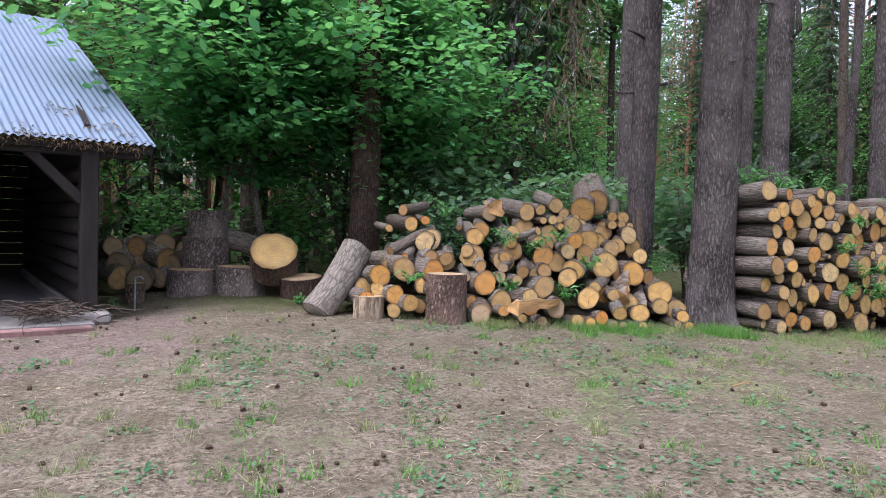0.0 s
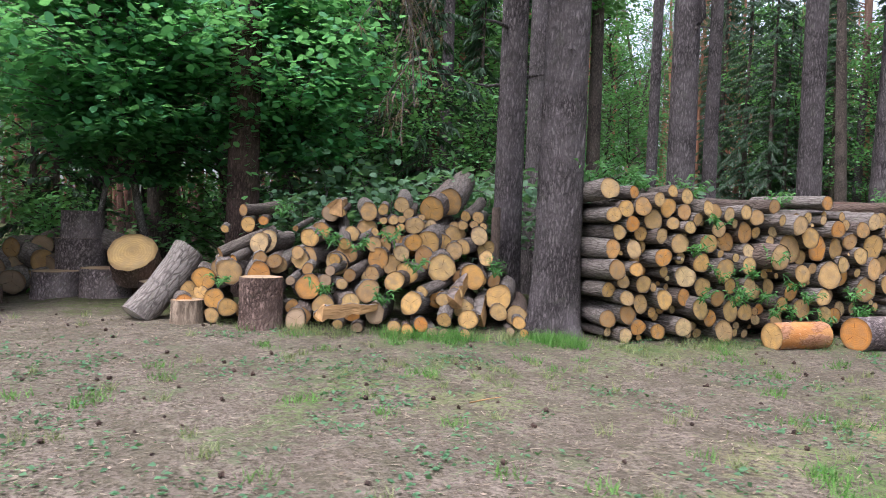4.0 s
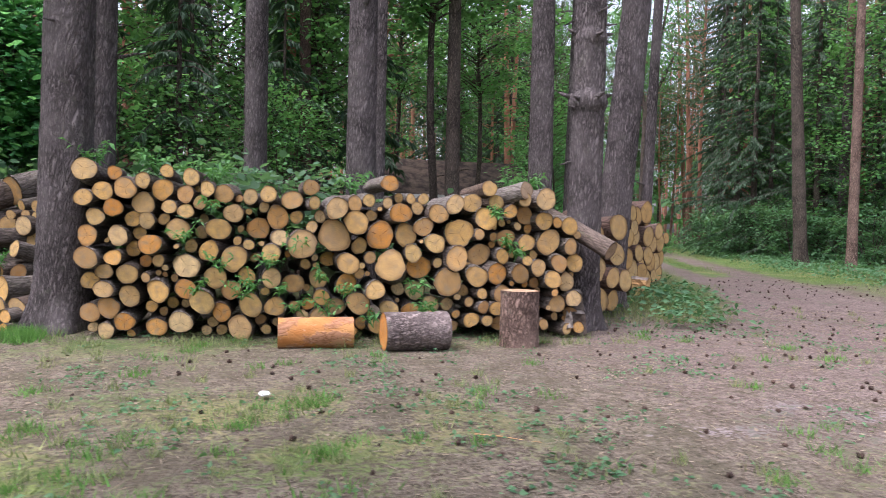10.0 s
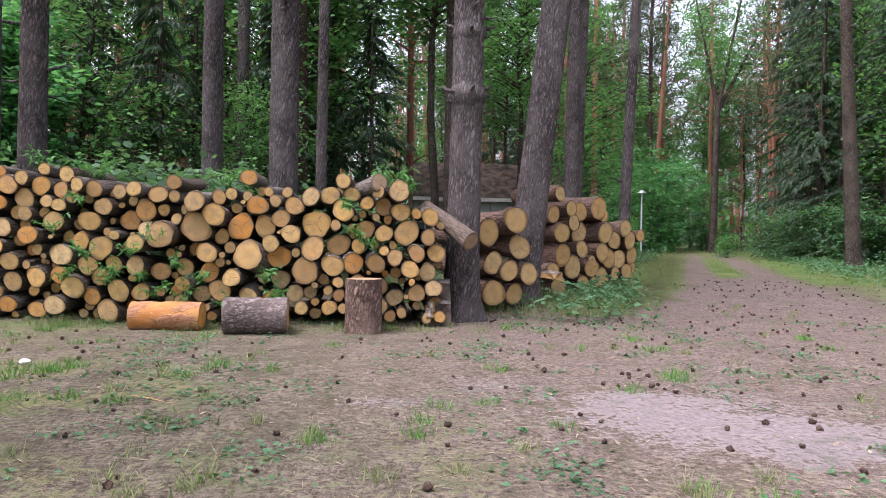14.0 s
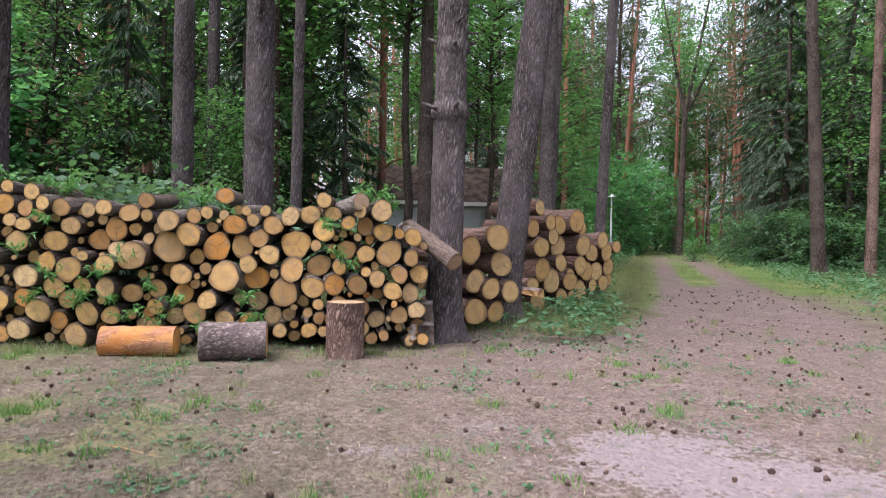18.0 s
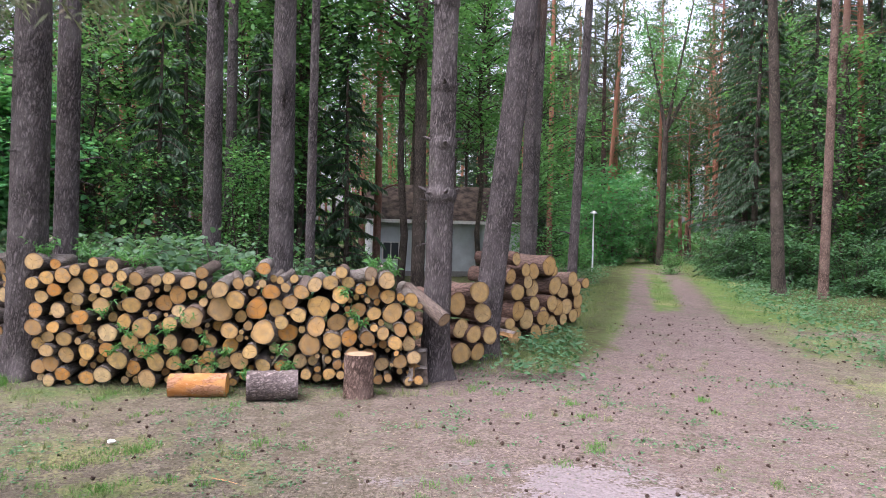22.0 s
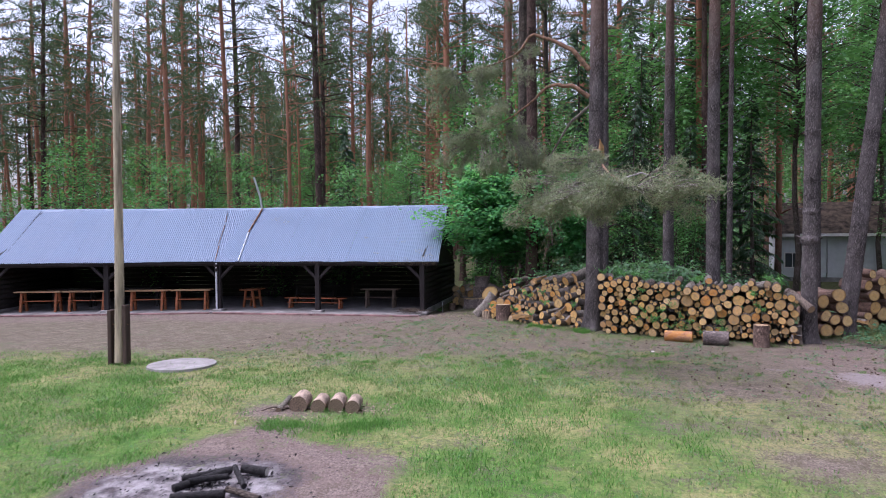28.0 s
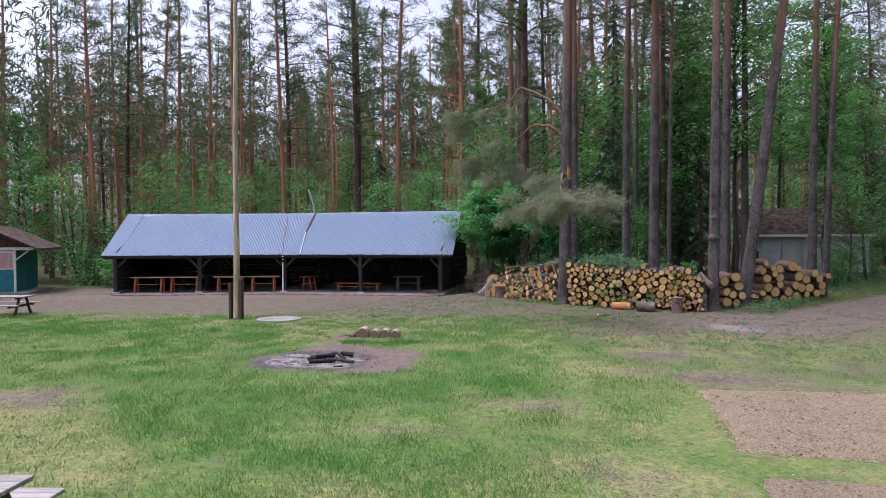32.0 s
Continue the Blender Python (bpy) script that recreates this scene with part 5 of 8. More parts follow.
def trestle_table(m, long, top_mat, leg_mat, h=0.75, deep=0.5, label="long red-brown wooden trestle table in the shed", name="trestle_table", category="table"):
    t = thing(name, m, label, category, "furniture of the shed")
    planks = 3 if deep > 0.4 else 2
    for i in range(planks):
        w = deep / planks
        part("top_plank", box(-long / 2, long / 2, -deep / 2 + i * w + 0.004, -deep / 2 + (i + 1) * w - 0.004, h - 0.045, h, 0.006), top_mat, t)
    for x in (-long / 2 + 0.22, long / 2 - 0.22):
        for s in (-1, 1):
            leg = box(-0.045, 0.045, -0.035, 0.035, 0, h - 0.05, 0.008)
            part("leg", leg, leg_mat, t, m=Matrix.Translation((x, s * deep * 0.42, 0)) @ Matrix.Rotation(s * radians(9), 4, "X"))
        part("crossbar", box(x - 0.03, x + 0.03, -deep * 0.4, deep * 0.4, h * 0.42, h * 0.5), leg_mat, t)
    part("stretcher", box(-long / 2 + 0.1, long / 2 - 0.1, -0.09, 0.09, h * 0.5, h * 0.5 + 0.035, 0.006), leg_mat, t)
    return t


def in_shed(x, y, z=0.1, turn=0.0, at=Matrix()):
    return SHED_BASE @ at @ Matrix.Translation((x, y, z)) @ Matrix.Rotation(turn, 4, "Z")


for x, long in ((-6.65, 1.75), (-4.88, 1.7), (-2.65, 1.58), (-1.0, 1.5)):
    trestle_table(in_shed(x, 0.62, turn=0.008 * x, at=WING), long, BENCH_WOOD, TABLE_WOOD, 0.78)
for x in (-6.2, -3.6):
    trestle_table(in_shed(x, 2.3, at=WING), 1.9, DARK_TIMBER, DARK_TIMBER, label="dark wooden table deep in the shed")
trestle_table(in_shed(-5.0, 1.3, turn=-0.06), 2.5, TABLE_WOOD, TABLE_WOOD, 0.42, 0.28, "low red-brown wooden bench in the shed", "bench", "bench")
trestle_table(in_shed(-2.6, 2.0, turn=0.04), 1.5, SHED_WOOD, SHED_WOOD, 0.72, 0.5, "brown wooden table with the shed's shade in its colour")
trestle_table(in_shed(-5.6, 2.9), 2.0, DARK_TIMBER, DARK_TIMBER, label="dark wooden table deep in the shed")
trestle_table(in_shed(-7.7, 1.5, turn=1.45), 0.9, TABLE_WOOD, TABLE_WOOD, 0.72, 0.6, "small red-brown wooden table beside the post")


# ---- cut logs ----
def log_meshes(seed, rind=LOG_BARK):
    """Bark shell of unit radius along +z from 0 to 1, and its sawn front end at z = 0."""
    g = np.random.default_rng(seed)
    segs, rings = 22, 7
    th = np.linspace(0, 2 * np.pi, segs, endpoint=False)
    out = 1 + g.uniform(0.03, 0.11) * np.sin(2 * th + g.uniform(0, 6)) + g.uniform(0.01, 0.07) * np.sin(3 * th + g.uniform(0, 6)) + g.uniform(0, 0.035) * np.sin(5 * th + g.uniform(0, 6)) + g.normal(0, 0.012, segs)
    z = np.array([0, 0.02, 0.2, 0.4, 0.6, 0.8, 1.0])
    bend = g.normal(0, 0.22, 2)
    v = []
    for i, h in enumerate(z):
        k = out * (1 + g.normal(0, 0.02) + g.normal(0, 0.015, segs)) * (0.985 if i == 0 else 1.0)
        v.append(np.stack([np.cos(th) * k + bend[0] * h * (1 - h) * 3, np.sin(th) * k + bend[1] * h * (1 - h) * 3, np.full(segs, h)], 1))
    ring0 = v[0]
    v = np.concatenate(v)
    i, j = np.meshgrid(np.arange(rings - 1), np.arange(segs), indexing="ij")
    k = (j + 1) % segs
    f = np.stack([i * segs + j, i * segs + k, (i + 1) * segs + k, (i + 1) * segs + j], -1).reshape(-1, 4)
    bark = np_mesh("log", v, f, rind, True)
    tilt = g.normal(0, 0.004, 2)
    c = np.concatenate([ring0 * [0.97, 0.97, 1] + [0, 0, 0.001], ring0 * [0.55, 0.55, 1], [[0, 0, 0]]])
    c[:, 2] += c[:, 0] * tilt[0] + c[:, 1] * tilt[1]
    n = np.arange(segs)
    tri = np.concatenate([np.stack([n, segs + n, segs + (n + 1) % segs], 1), np.stack([n, segs + (n + 1) % segs, (n + 1) % segs], 1), np.stack([segs + n, np.full(segs, 2 * segs), segs + (n + 1) % segs], 1)])
    return bark, {m: np_mesh("cut_end", c, tri, m) for m in (CUT_MIXED, CUT_FRESH, CUT_OLD, CUT_PINE, CUT_TAN, CUT_WHITE)}


LOGS = [log_meshes(100 + i) for i in range(16)]
PINE_LOGS = [log_meshes(130 + i, PINE_LOG_BARK) for i in range(8)]
log_rng = np.random.default_rng(8)


def lay_log(at, way, r, long, label, group, cut=CUT_MIXED, name="log", both=False):
    """A sawn log whose front end is at a place and whose body runs the given way."""
    kinds = PINE_LOGS if cut is CUT_PINE else LOGS
    bark, ends = kinds[int(log_rng.integers(0, len(kinds)))]
    turn = Vector(way).to_track_quat("Z", "Y").to_matrix().to_4x4() @ Matrix.Rotation(log_rng.uniform(0, 6.28), 4, "Z")
    m = Matrix.Translation(at) @ turn @ Matrix.Diagonal((r, r, long, 1))
    ob = thing(name, m, label, "log", group, data=bark)
    child("cut_end", ends[cut], ob)
    if both:
        child("cut_end", ends[cut], ob, Matrix.Translation((0, 0, 1)))
    return ob


def fill_gaps(circles, inside, x0, x1, z1, sizes, g, tries=900):
    """More circles in the free room between given ones, the largest first, each touching another."""
    step = 0.012
    gx, gz_ = np.meshgrid(np.arange(x0, x1, step), np.arange(0.05, z1, step))
    ok = inside(gx, gz_)
    room = np.full(gx.shape, 9.0)
    for x, z, r in circles:
        room = np.minimum(room, np.hypot(gx - x, gz_ - z) - r)
    out = []
    for r in sorted(sizes, reverse=True):
        fit = ok & (room > r * 0.9) & (room < r + 0.02) & inside(gx, gz_ + r * 0.6)
        where = np.argwhere(fit)
        if not len(where):
            continue
        a, b = where[int(g.integers(0, len(where)))]
        x, z = gx[a, b], gz_[a, b]
        out.append((x, z, r))
        room = np.minimum(room, np.hypot(gx - x, gz_ - z) - r)
    return out


STACK_WEST = [
    (0.01, 1.71, 0.119), (0.02, 1.43, 0.089), (0.05, 1.07, 0.099), (0.12, 1.25, 0.085), (0.19, 1.50, 0.095), (0.20, 0.72, 0.080),
    (0.21, 0.55, 0.090), (0.25, 0.37, 0.105), (0.28, 1.34, 0.090), (0.29, 1.68, 0.069), (0.30, 0.86, 0.081), (0.32, 1.07, 0.100),
    (0.39, 0.23, 0.096), (0.39, 1.53, 0.106), (0.43, 0.48, 0.106), (0.55, 1.39, 0.111), (0.56, 1.61, 0.075), (0.60, 1.22, 0.080),
    (0.63, 0.99, 0.107), (0.68, 0.17, 0.097), (0.70, 0.53, 0.112), (0.73, 1.53, 0.106), (0.77, 1.71, 0.066), (0.79, 1.36, 0.076),
    (0.92, 0.23, 0.113), (0.94, 1.49, 0.089), (0.96, 0.55, 0.107), (0.96, 0.78, 0.127), (0.96, 1.32, 0.076), (0.99, 1.66, 0.087),
    (1.09, 1.41, 0.072),
]
STACK_MID = [
    (1.12, 0.43, 0.124), (1.16, 1.54, 0.078), (1.17, 0.93, 0.104), (1.23, 0.66, 0.114), (1.26, 1.15, 0.119), (1.30, 0.32, 0.094),
    (1.31, 1.50, 0.094), (1.40, 1.31, 0.099), (1.42, 0.86, 0.131), (1.48, 0.17, 0.126), (1.54, 0.68, 0.089), (1.56, 1.48, 0.078),
    (1.58, 0.39, 0.121), (1.74, 1.51, 0.084), (1.77, 0.91, 0.100), (1.78, 0.67, 0.106), (1.83, 1.28, 0.118), (1.86, 1.07, 0.095),
    (1.97, 1.46, 0.106), (2.08, 1.01, 0.146), (2.16, 1.59, 0.085), (2.28, 0.47, 0.089), (2.40, 1.10, 0.172), (2.42, 1.38, 0.113),
    (2.54, 0.82, 0.113), (2.62, 1.24, 0.126), (2.66, 0.40, 0.126), (2.82, 0.55, 0.102), (2.88, 1.11, 0.151), (2.98, 0.33, 0.109),
    (2.97, 1.66, 0.091),
]
STACK_EAST = [
    (2.98, 0.80, 0.165), (3.08, 1.35, 0.114), (3.15, 1.12, 0.121), (3.22, 0.93, 0.097), (3.30, 0.78, 0.136), (3.33, 1.21, 0.109),
    (3.45, 1.04, 0.109), (3.48, 1.35, 0.103), (3.60, 0.63, 0.153), (3.69, 0.88, 0.135), (3.72, 1.15, 0.159), (3.87, 0.22, 0.087),
    (3.91, 0.69, 0.123), (3.96, 0.92, 0.130), (4.01, 1.31, 0.124), (4.02, 1.63, 0.086), (4.13, 0.35, 0.081), (4.14, 0.72, 0.118),
    (4.17, 0.18, 0.081), (4.19, 0.91, 0.081), (4.19, 0.51, 0.099), (4.26, 1.10, 0.106), (4.39, 0.72, 0.109), (4.41, 1.52, 0.074),
    (4.60, 0.79, 0.094), (4.64, 1.53, 0.119), (4.66, 1.30, 0.107), (4.73, 1.07, 0.145), (4.77, 0.66, 0.101), (4.84, 0.84, 0.101),
    (4.97, 1.02, 0.089), (4.99, 1.25, 0.102),
]
HEAP_TOP_WEST = [
    (-3.62, 1.38, 0.068, 45, 6, CUT_MIXED), (-3.40, 1.26, 0.059, 7, 4, CUT_FRESH), (-1.48, 1.45, 0.156, 33, 16, CUT_MIXED),
    (-1.23, 1.55, 0.167, 30, 17, CUT_MIXED), (-1.07, 1.38, 0.067, 36, 15, CUT_MIXED), (-0.91, 1.37, 0.075, 25, 2, CUT_MIXED),
    (-0.88, 1.26, 0.048, 23, 1, CUT_MIXED), (-1.14, 1.27, 0.059, 16, 3, CUT_MIXED), (-0.99, 1.28, 0.052, 15, 2, CUT_MIXED),
    (-1.74, 1.25, 0.108, 13, 4, CUT_MIXED),
]
HEAP_TOP_EAST = [
    (-1.63, 1.35, 0.044, 10, 2, CUT_MIXED), (-1.78, 1.39, 0.066, 20, 7, CUT_MIXED), (-1.84, 1.49, 0.096, 17, 8, CUT_MIXED),
    (-1.88, 1.32, 0.047, 8, 2, CUT_MIXED), (-2.07, 1.43, 0.066, 15, 4, CUT_MIXED), (-2.23, 1.40, 0.110, 9, 5, CUT_MIXED),
    (-2.09, 1.30, 0.047, 7, 2, CUT_MIXED), (-1.98, 1.31, 0.058, 11, 2, CUT_MIXED), (-1.91, 1.23, 0.046, 8, 1, CUT_MIXED),
    (-2.65, 1.37, 0.103, 10, 0, CUT_TAN), (-2.53, 1.38, 0.051, 16, 7, CUT_MIXED),
]
HEAP_UPPER = [
    (-3.57, 1.21, 0.089, 4, 2, CUT_FRESH), (-3.83, 1.15, 0.048, 3, 3, CUT_FRESH), (-3.88, 0.88, 0.065, 71, 22, CUT_MIXED),
    (-1.63, 1.06, 0.141, 28, 13, CUT_FRESH), (-1.33, 0.98, 0.099, 20, 4, CUT_MIXED), (-1.22, 1.02, 0.093, 33, 4, CUT_MIXED),
    (-0.97, 0.90, 0.092, 35, -13, CUT_MIXED), (-0.97, 1.15, 0.110, 18, 1, CUT_MIXED), (-2.91, 1.08, 0.108, 18, 5, CUT_FRESH),
    (-3.05, 1.18, 0.036, 23, 9, CUT_MIXED), (-2.20, 1.17, 0.053, -24, -19, CUT_MIXED), (-2.54, 1.02, 0.071, 8, 18, CUT_MIXED),
    (-3.05, 0.91, 0.078, 28, 0, CUT_MIXED), (-1.80, 1.06, 0.098, 10, 1, CUT_FRESH), (-1.97, 0.94, 0.090, 15, 2, CUT_MIXED),
    (-2.24, 1.03, 0.091, 15, 4, CUT_MIXED), (-2.67, 0.85, 0.069, 18, 3, CUT_MIXED),
]
HEAP_MIDDLE_WEST = [
    (-3.74, 0.81, 0.053, 33, 15, CUT_MIXED), (-3.45, 0.84, 0.078, 4, 4, CUT_MIXED), (-3.30, 0.81, 0.084, 12, 2, CUT_MIXED),
    (-3.78, 0.68, 0.140, 0, 2, CUT_MIXED), (-4.05, 0.60, 0.126, 0, 0, CUT_FRESH), (-3.47, 0.67, 0.132, 2, 2, CUT_FRESH),
    (-3.15, 0.61, 0.055, 19, 5, CUT_TAN), (-3.28, 0.56, 0.051, 5, 0, CUT_MIXED), (-2.97, 0.56, 0.142, 3, -2, CUT_FRESH),
    (-2.79, 0.63, 0.068, 1, -3, CUT_TAN),
]
HEAP_MIDDLE_EAST = [
    (-2.73, 0.73, 0.062, 39, 11, CUT_TAN), (-2.54, 0.69, 0.075, 26, 7, CUT_MIXED), (-2.31, 0.72, 0.081, 23, 1, CUT_MIXED),
    (-2.10, 0.65, 0.107, 26, -1, CUT_MIXED), (-2.38, 0.54, 0.126, 7, -3, CUT_MIXED), (-2.63, 0.60, 0.061, 5, -2, CUT_MIXED),
    (-1.54, 0.79, 0.155, 14, 1, CUT_MIXED), (-1.20, 0.70, 0.145, 12, -2, CUT_FRESH), (-1.83, 0.55, 0.066, 45, 9, CUT_MIXED),
    (-2.96, 0.74, 0.069, 18, 5, CUT_MIXED), (-1.45, 0.53, 0.080, 19, -1, CUT_MIXED),
]
HEAP_FOOT_WEST = [
    (-2.57, 0.42, 0.102, 4, -4, CUT_MIXED), (-1.98, 0.44, 0.123, 32, -5, CUT_FRESH), (-2.35, 0.33, 0.110, 20, -2, CUT_TAN),
    (-3.13, 0.22, 0.117, 13, -6, CUT_TAN), (-2.72, 0.21, 0.051, 19, -3, CUT_MIXED), (-2.54, 0.19, 0.058, 15, -3, CUT_TAN),
    (-1.66, 0.28, 0.080, 28, 14, CUT_FRESH), (-1.39, 0.28, 0.104, 26, -1, CUT_FRESH), (-0.97, 0.48, 0.152, 27, 1, CUT_FRESH),
    (-0.82, 0.24, 0.073, 21, 2, CUT_FRESH), (-0.95, 0.16, 0.046, 21, -2, CUT_TAN), (-0.80, 0.14, 0.046, 22, -3, CUT_FRESH),
]
HEAP_FOOT_EAST = [
    (-1.50, 0.06, 0.057, 16, -5, CUT_MIXED), (-1.82, 0.17, 0.057, 13, -1, CUT_TAN), (-1.70, 0.15, 0.051, 14, -6, CUT_TAN),
    (-2.07, 0.19, 0.063, 14, -6, CUT_FRESH), (-1.92, 0.24, 0.079, 13, -5, CUT_FRESH), (-3.94, 0.40, 0.109, -4, -3, CUT_FRESH),
    (-3.80, 0.32, 0.101, -5, -5, CUT_FRESH), (-4.25, 0.34, 0.096, -4, -2, CUT_FRESH), (-2.19, 0.21, 0.070, 15, -5, CUT_MIXED),
    (-2.88, 0.28, 0.065, 10, -5, CUT_MIXED), (-1.62, 0.47, 0.073, 17, -1, CUT_MIXED), (-3.50, 0.46, 0.088, -1, -4, CUT_FRESH),
]
HEAP_LOGS = HEAP_TOP_WEST + HEAP_TOP_EAST + HEAP_UPPER + HEAP_MIDDLE_WEST + HEAP_MIDDLE_EAST + HEAP_FOOT_WEST + HEAP_FOOT_EAST


OBLIQUE_FRONT = [
    (5.79, 1.10, 0.183), (6.13, 1.27, 0.189), (6.29, 0.91, 0.191), (5.88, 0.70, 0.159), (6.05, 0.60, 0.148), (6.37, 0.55, 0.154),
    (5.89, 0.31, 0.185), (6.22, 0.28, 0.151),
]
OBLIQUE_BACK = [
    (7.13, 1.75, 0.124), (7.07, 1.42, 0.146), (7.37, 1.53, 0.136), (7.59, 1.49, 0.172), (8.04, 1.58, 0.207), (8.28, 1.48, 0.142),
    (7.16, 1.13, 0.164), (7.42, 1.30, 0.144), (7.63, 1.14, 0.181), (8.28, 1.16, 0.203), (8.55, 1.02, 0.173), (7.21, 0.78, 0.181),
    (7.58, 0.87, 0.148), (8.14, 0.81, 0.166), (8.36, 0.69, 0.179), (8.65, 0.68, 0.184), (9.03, 1.03, 0.182), (9.35, 1.13, 0.128),
    (7.45, 0.57, 0.201), (7.04, 0.55, 0.123), (7.90, 0.54, 0.178), (8.19, 0.37, 0.184), (8.93, 0.44, 0.161), (8.55, 0.42, 0.127),
    (9.14, 0.74, 0.174), (7.25, 0.27, 0.189), (7.75, 0.26, 0.175), (9.17, 0.50, 0.165), (8.86, 1.26, 0.160), (7.92, 0.65, 0.111),
    (7.96, 0.29, 0.112),
]


def build_stack():
    g = np.random.default_rng(31)
    keyed = [(x, z, r * 0.99) for x, z, r in STACK_WEST + STACK_MID + STACK_EAST]
    xs = np.array([0, 0.5, 1.0, 2.0, 3.0, 4.0, 4.5, 5.1, 5.2])
    top = np.array([1.7, 1.66, 1.62, 1.5, 1.56, 1.58, 1.52, 1.3, 0.9])
    inside = lambda x, z: (z < np.interp(x, xs, top)) & (x > 0.03) & (x < 5.12) & (z > 0.1)
    sizes = np.concatenate([g.uniform(0.075, 0.115, 40), g.uniform(0.045, 0.07, 70), g.uniform(0.024, 0.042, 40)])
    extra = fill_gaps(keyed, inside, 0.0, 5.2, 1.8, sizes, g)
    for n, (x, z, r) in enumerate(keyed + extra):
        y = 0.05 + g.normal(0, 0.05) + (g.uniform(0.0, 0.2) if n >= len(keyed) else 0.0)
        way = (g.normal(-0.03, 0.06), 1, g.normal(0, 0.035))
        z = max(z, float(gz(x, y)) + r * 0.9)
        kind = "thin" if r < 0.06 else "thick" if r > 0.12 else "medium"
        lay_log((x, y, z), way, r, g.uniform(0.95, 1.15), f"{kind} sawn log with a pale cut end in the stack", "logs of the long stack", name="thin_log" if r < 0.06 else "log")


build_stack()


def heap_face(x, z):
    """Where the sloping front of the heap stands at a height."""
    return 0.26 + 0.95 * z + 0.5 * max(0.0, -x - 2.0)


def build_heap():
    g = np.random.default_rng(32)
    for x, z, r, yaw, rise, cut in HEAP_LOGS:
        a, b = radians(yaw), radians(rise)
        way = (math.sin(a) * math.cos(b), math.cos(a) * math.cos(b), math.sin(b))
        y = heap_face(x, z)
        z = max(z, float(gz(x, y)) + r * 0.9)
        long = g.uniform(0.95, 1.1) if r > 0.07 else g.uniform(0.6, 0.85)
        kind = "thick" if r > 0.12 else "thin" if r < 0.06 else "medium"
        lay_log((x, y, z), way, r, long, f"{kind} sawn log lying askew in the loose heap", "logs of the loose heap", cut, "thin_log" if r < 0.06 else "log", both=True)
    # the darker logs that lie deeper in the heap
    xs = np.array([-4.3, -3.9, -3.4, -2.6, -1.8, -1.1, -0.8, -0.6])
    top = np.array([0.5, 0.95, 1.2, 1.25, 1.3, 1.45, 1.3, 0.8])
    for i in range(46):
        x = -4.2 + 3.5 * ((i * 0.618) % 1)
        r = g.uniform(0.08, 0.14)
        z = r + 0.05 + (float(np.interp(x, xs, top)) - 0.3) * g.uniform(0, 1)
        lay_log((x, heap_face(x, z) + g.uniform(0.16, 0.34), z + 0.08), (g.normal(0.3, 0.2), 1, g.normal(0.05, 0.08)), r, g.uniform(0.8, 1.0), "grey-barked log deep in the loose heap", "logs of the loose heap", CUT_MIXED)
    # a thin pole leaning upright on the pine behind
    lay_log((-0.72, 1.45, 0.75), (0.05, 0.12, 1), 0.055, 0.75, "thin upright log leaning on the pine behind the heap", "logs of the loose heap", CUT_MIXED, "thin_log", both=True)


build_heap()


def build_big_stack():
    """Thick pine logs stacked obliquely between and behind the leaning pines."""
    g = np.random.default_rng(33)
    back = Vector((-0.52, 0.85, 0))
    for keys, plane in ((OBLIQUE_FRONT, lambda x: 1.13 + (x - 5.77) * 0.75), (OBLIQUE_BACK, lambda x: 4.05 + (x - 7.9) * 1.24)):
        for x, z, r in keys:
            p = Vector((x, plane(x), max(z, r + 0.02))) + back * g.normal(0, 0.04)
            lay_log(p, back + Vector((g.normal(0, 0.04), 0, g.normal(0, 0.02))), r * 0.97, g.uniform(1.0, 1.15), "thick pine log with a yellow cut end in the oblique stack", "logs of the oblique stack", CUT_PINE, "pine_log")


build_big_stack()


def lying_log(at, way, r, long, label, bark, cut):
    """A heavy bolt lying on the grass, with its own bark."""
    g = np.random.default_rng(int(r * 1000))
    turn = Vector(way).to_track_quat("Z", "Y").to_matrix().to_4x4()
    ob = thing("log_bolt", Matrix.Translation(at) @ turn, label, "log")
    z = np.linspace(0, long, 14)
    v, f = tube(np.stack([0 * z, 0 * z, z], 1), r * (1 + g.normal(0, 0.012, 14)), 30)
    v[:, :2] *= 1 + g.normal(0, 0.012, (len(v), 1))
    child("bark", np_mesh("bark", v, f, bark, True), ob)
    th = np.linspace(0, 2 * np.pi, 30, endpoint=False)
    for h in (-0.002, long + 0.002):
        bm = bmesh.new()
        ring = [bm.verts.new((math.cos(t) * 0.985, math.sin(t) * 0.985, 0)) for t in th]
        bm.faces.new(ring)
        part("cut_end", bm, cut, ob, m=Matrix.Translation((0, 0, h)) @ Matrix.Diagonal((r, r, 1, 1)))
    return ob


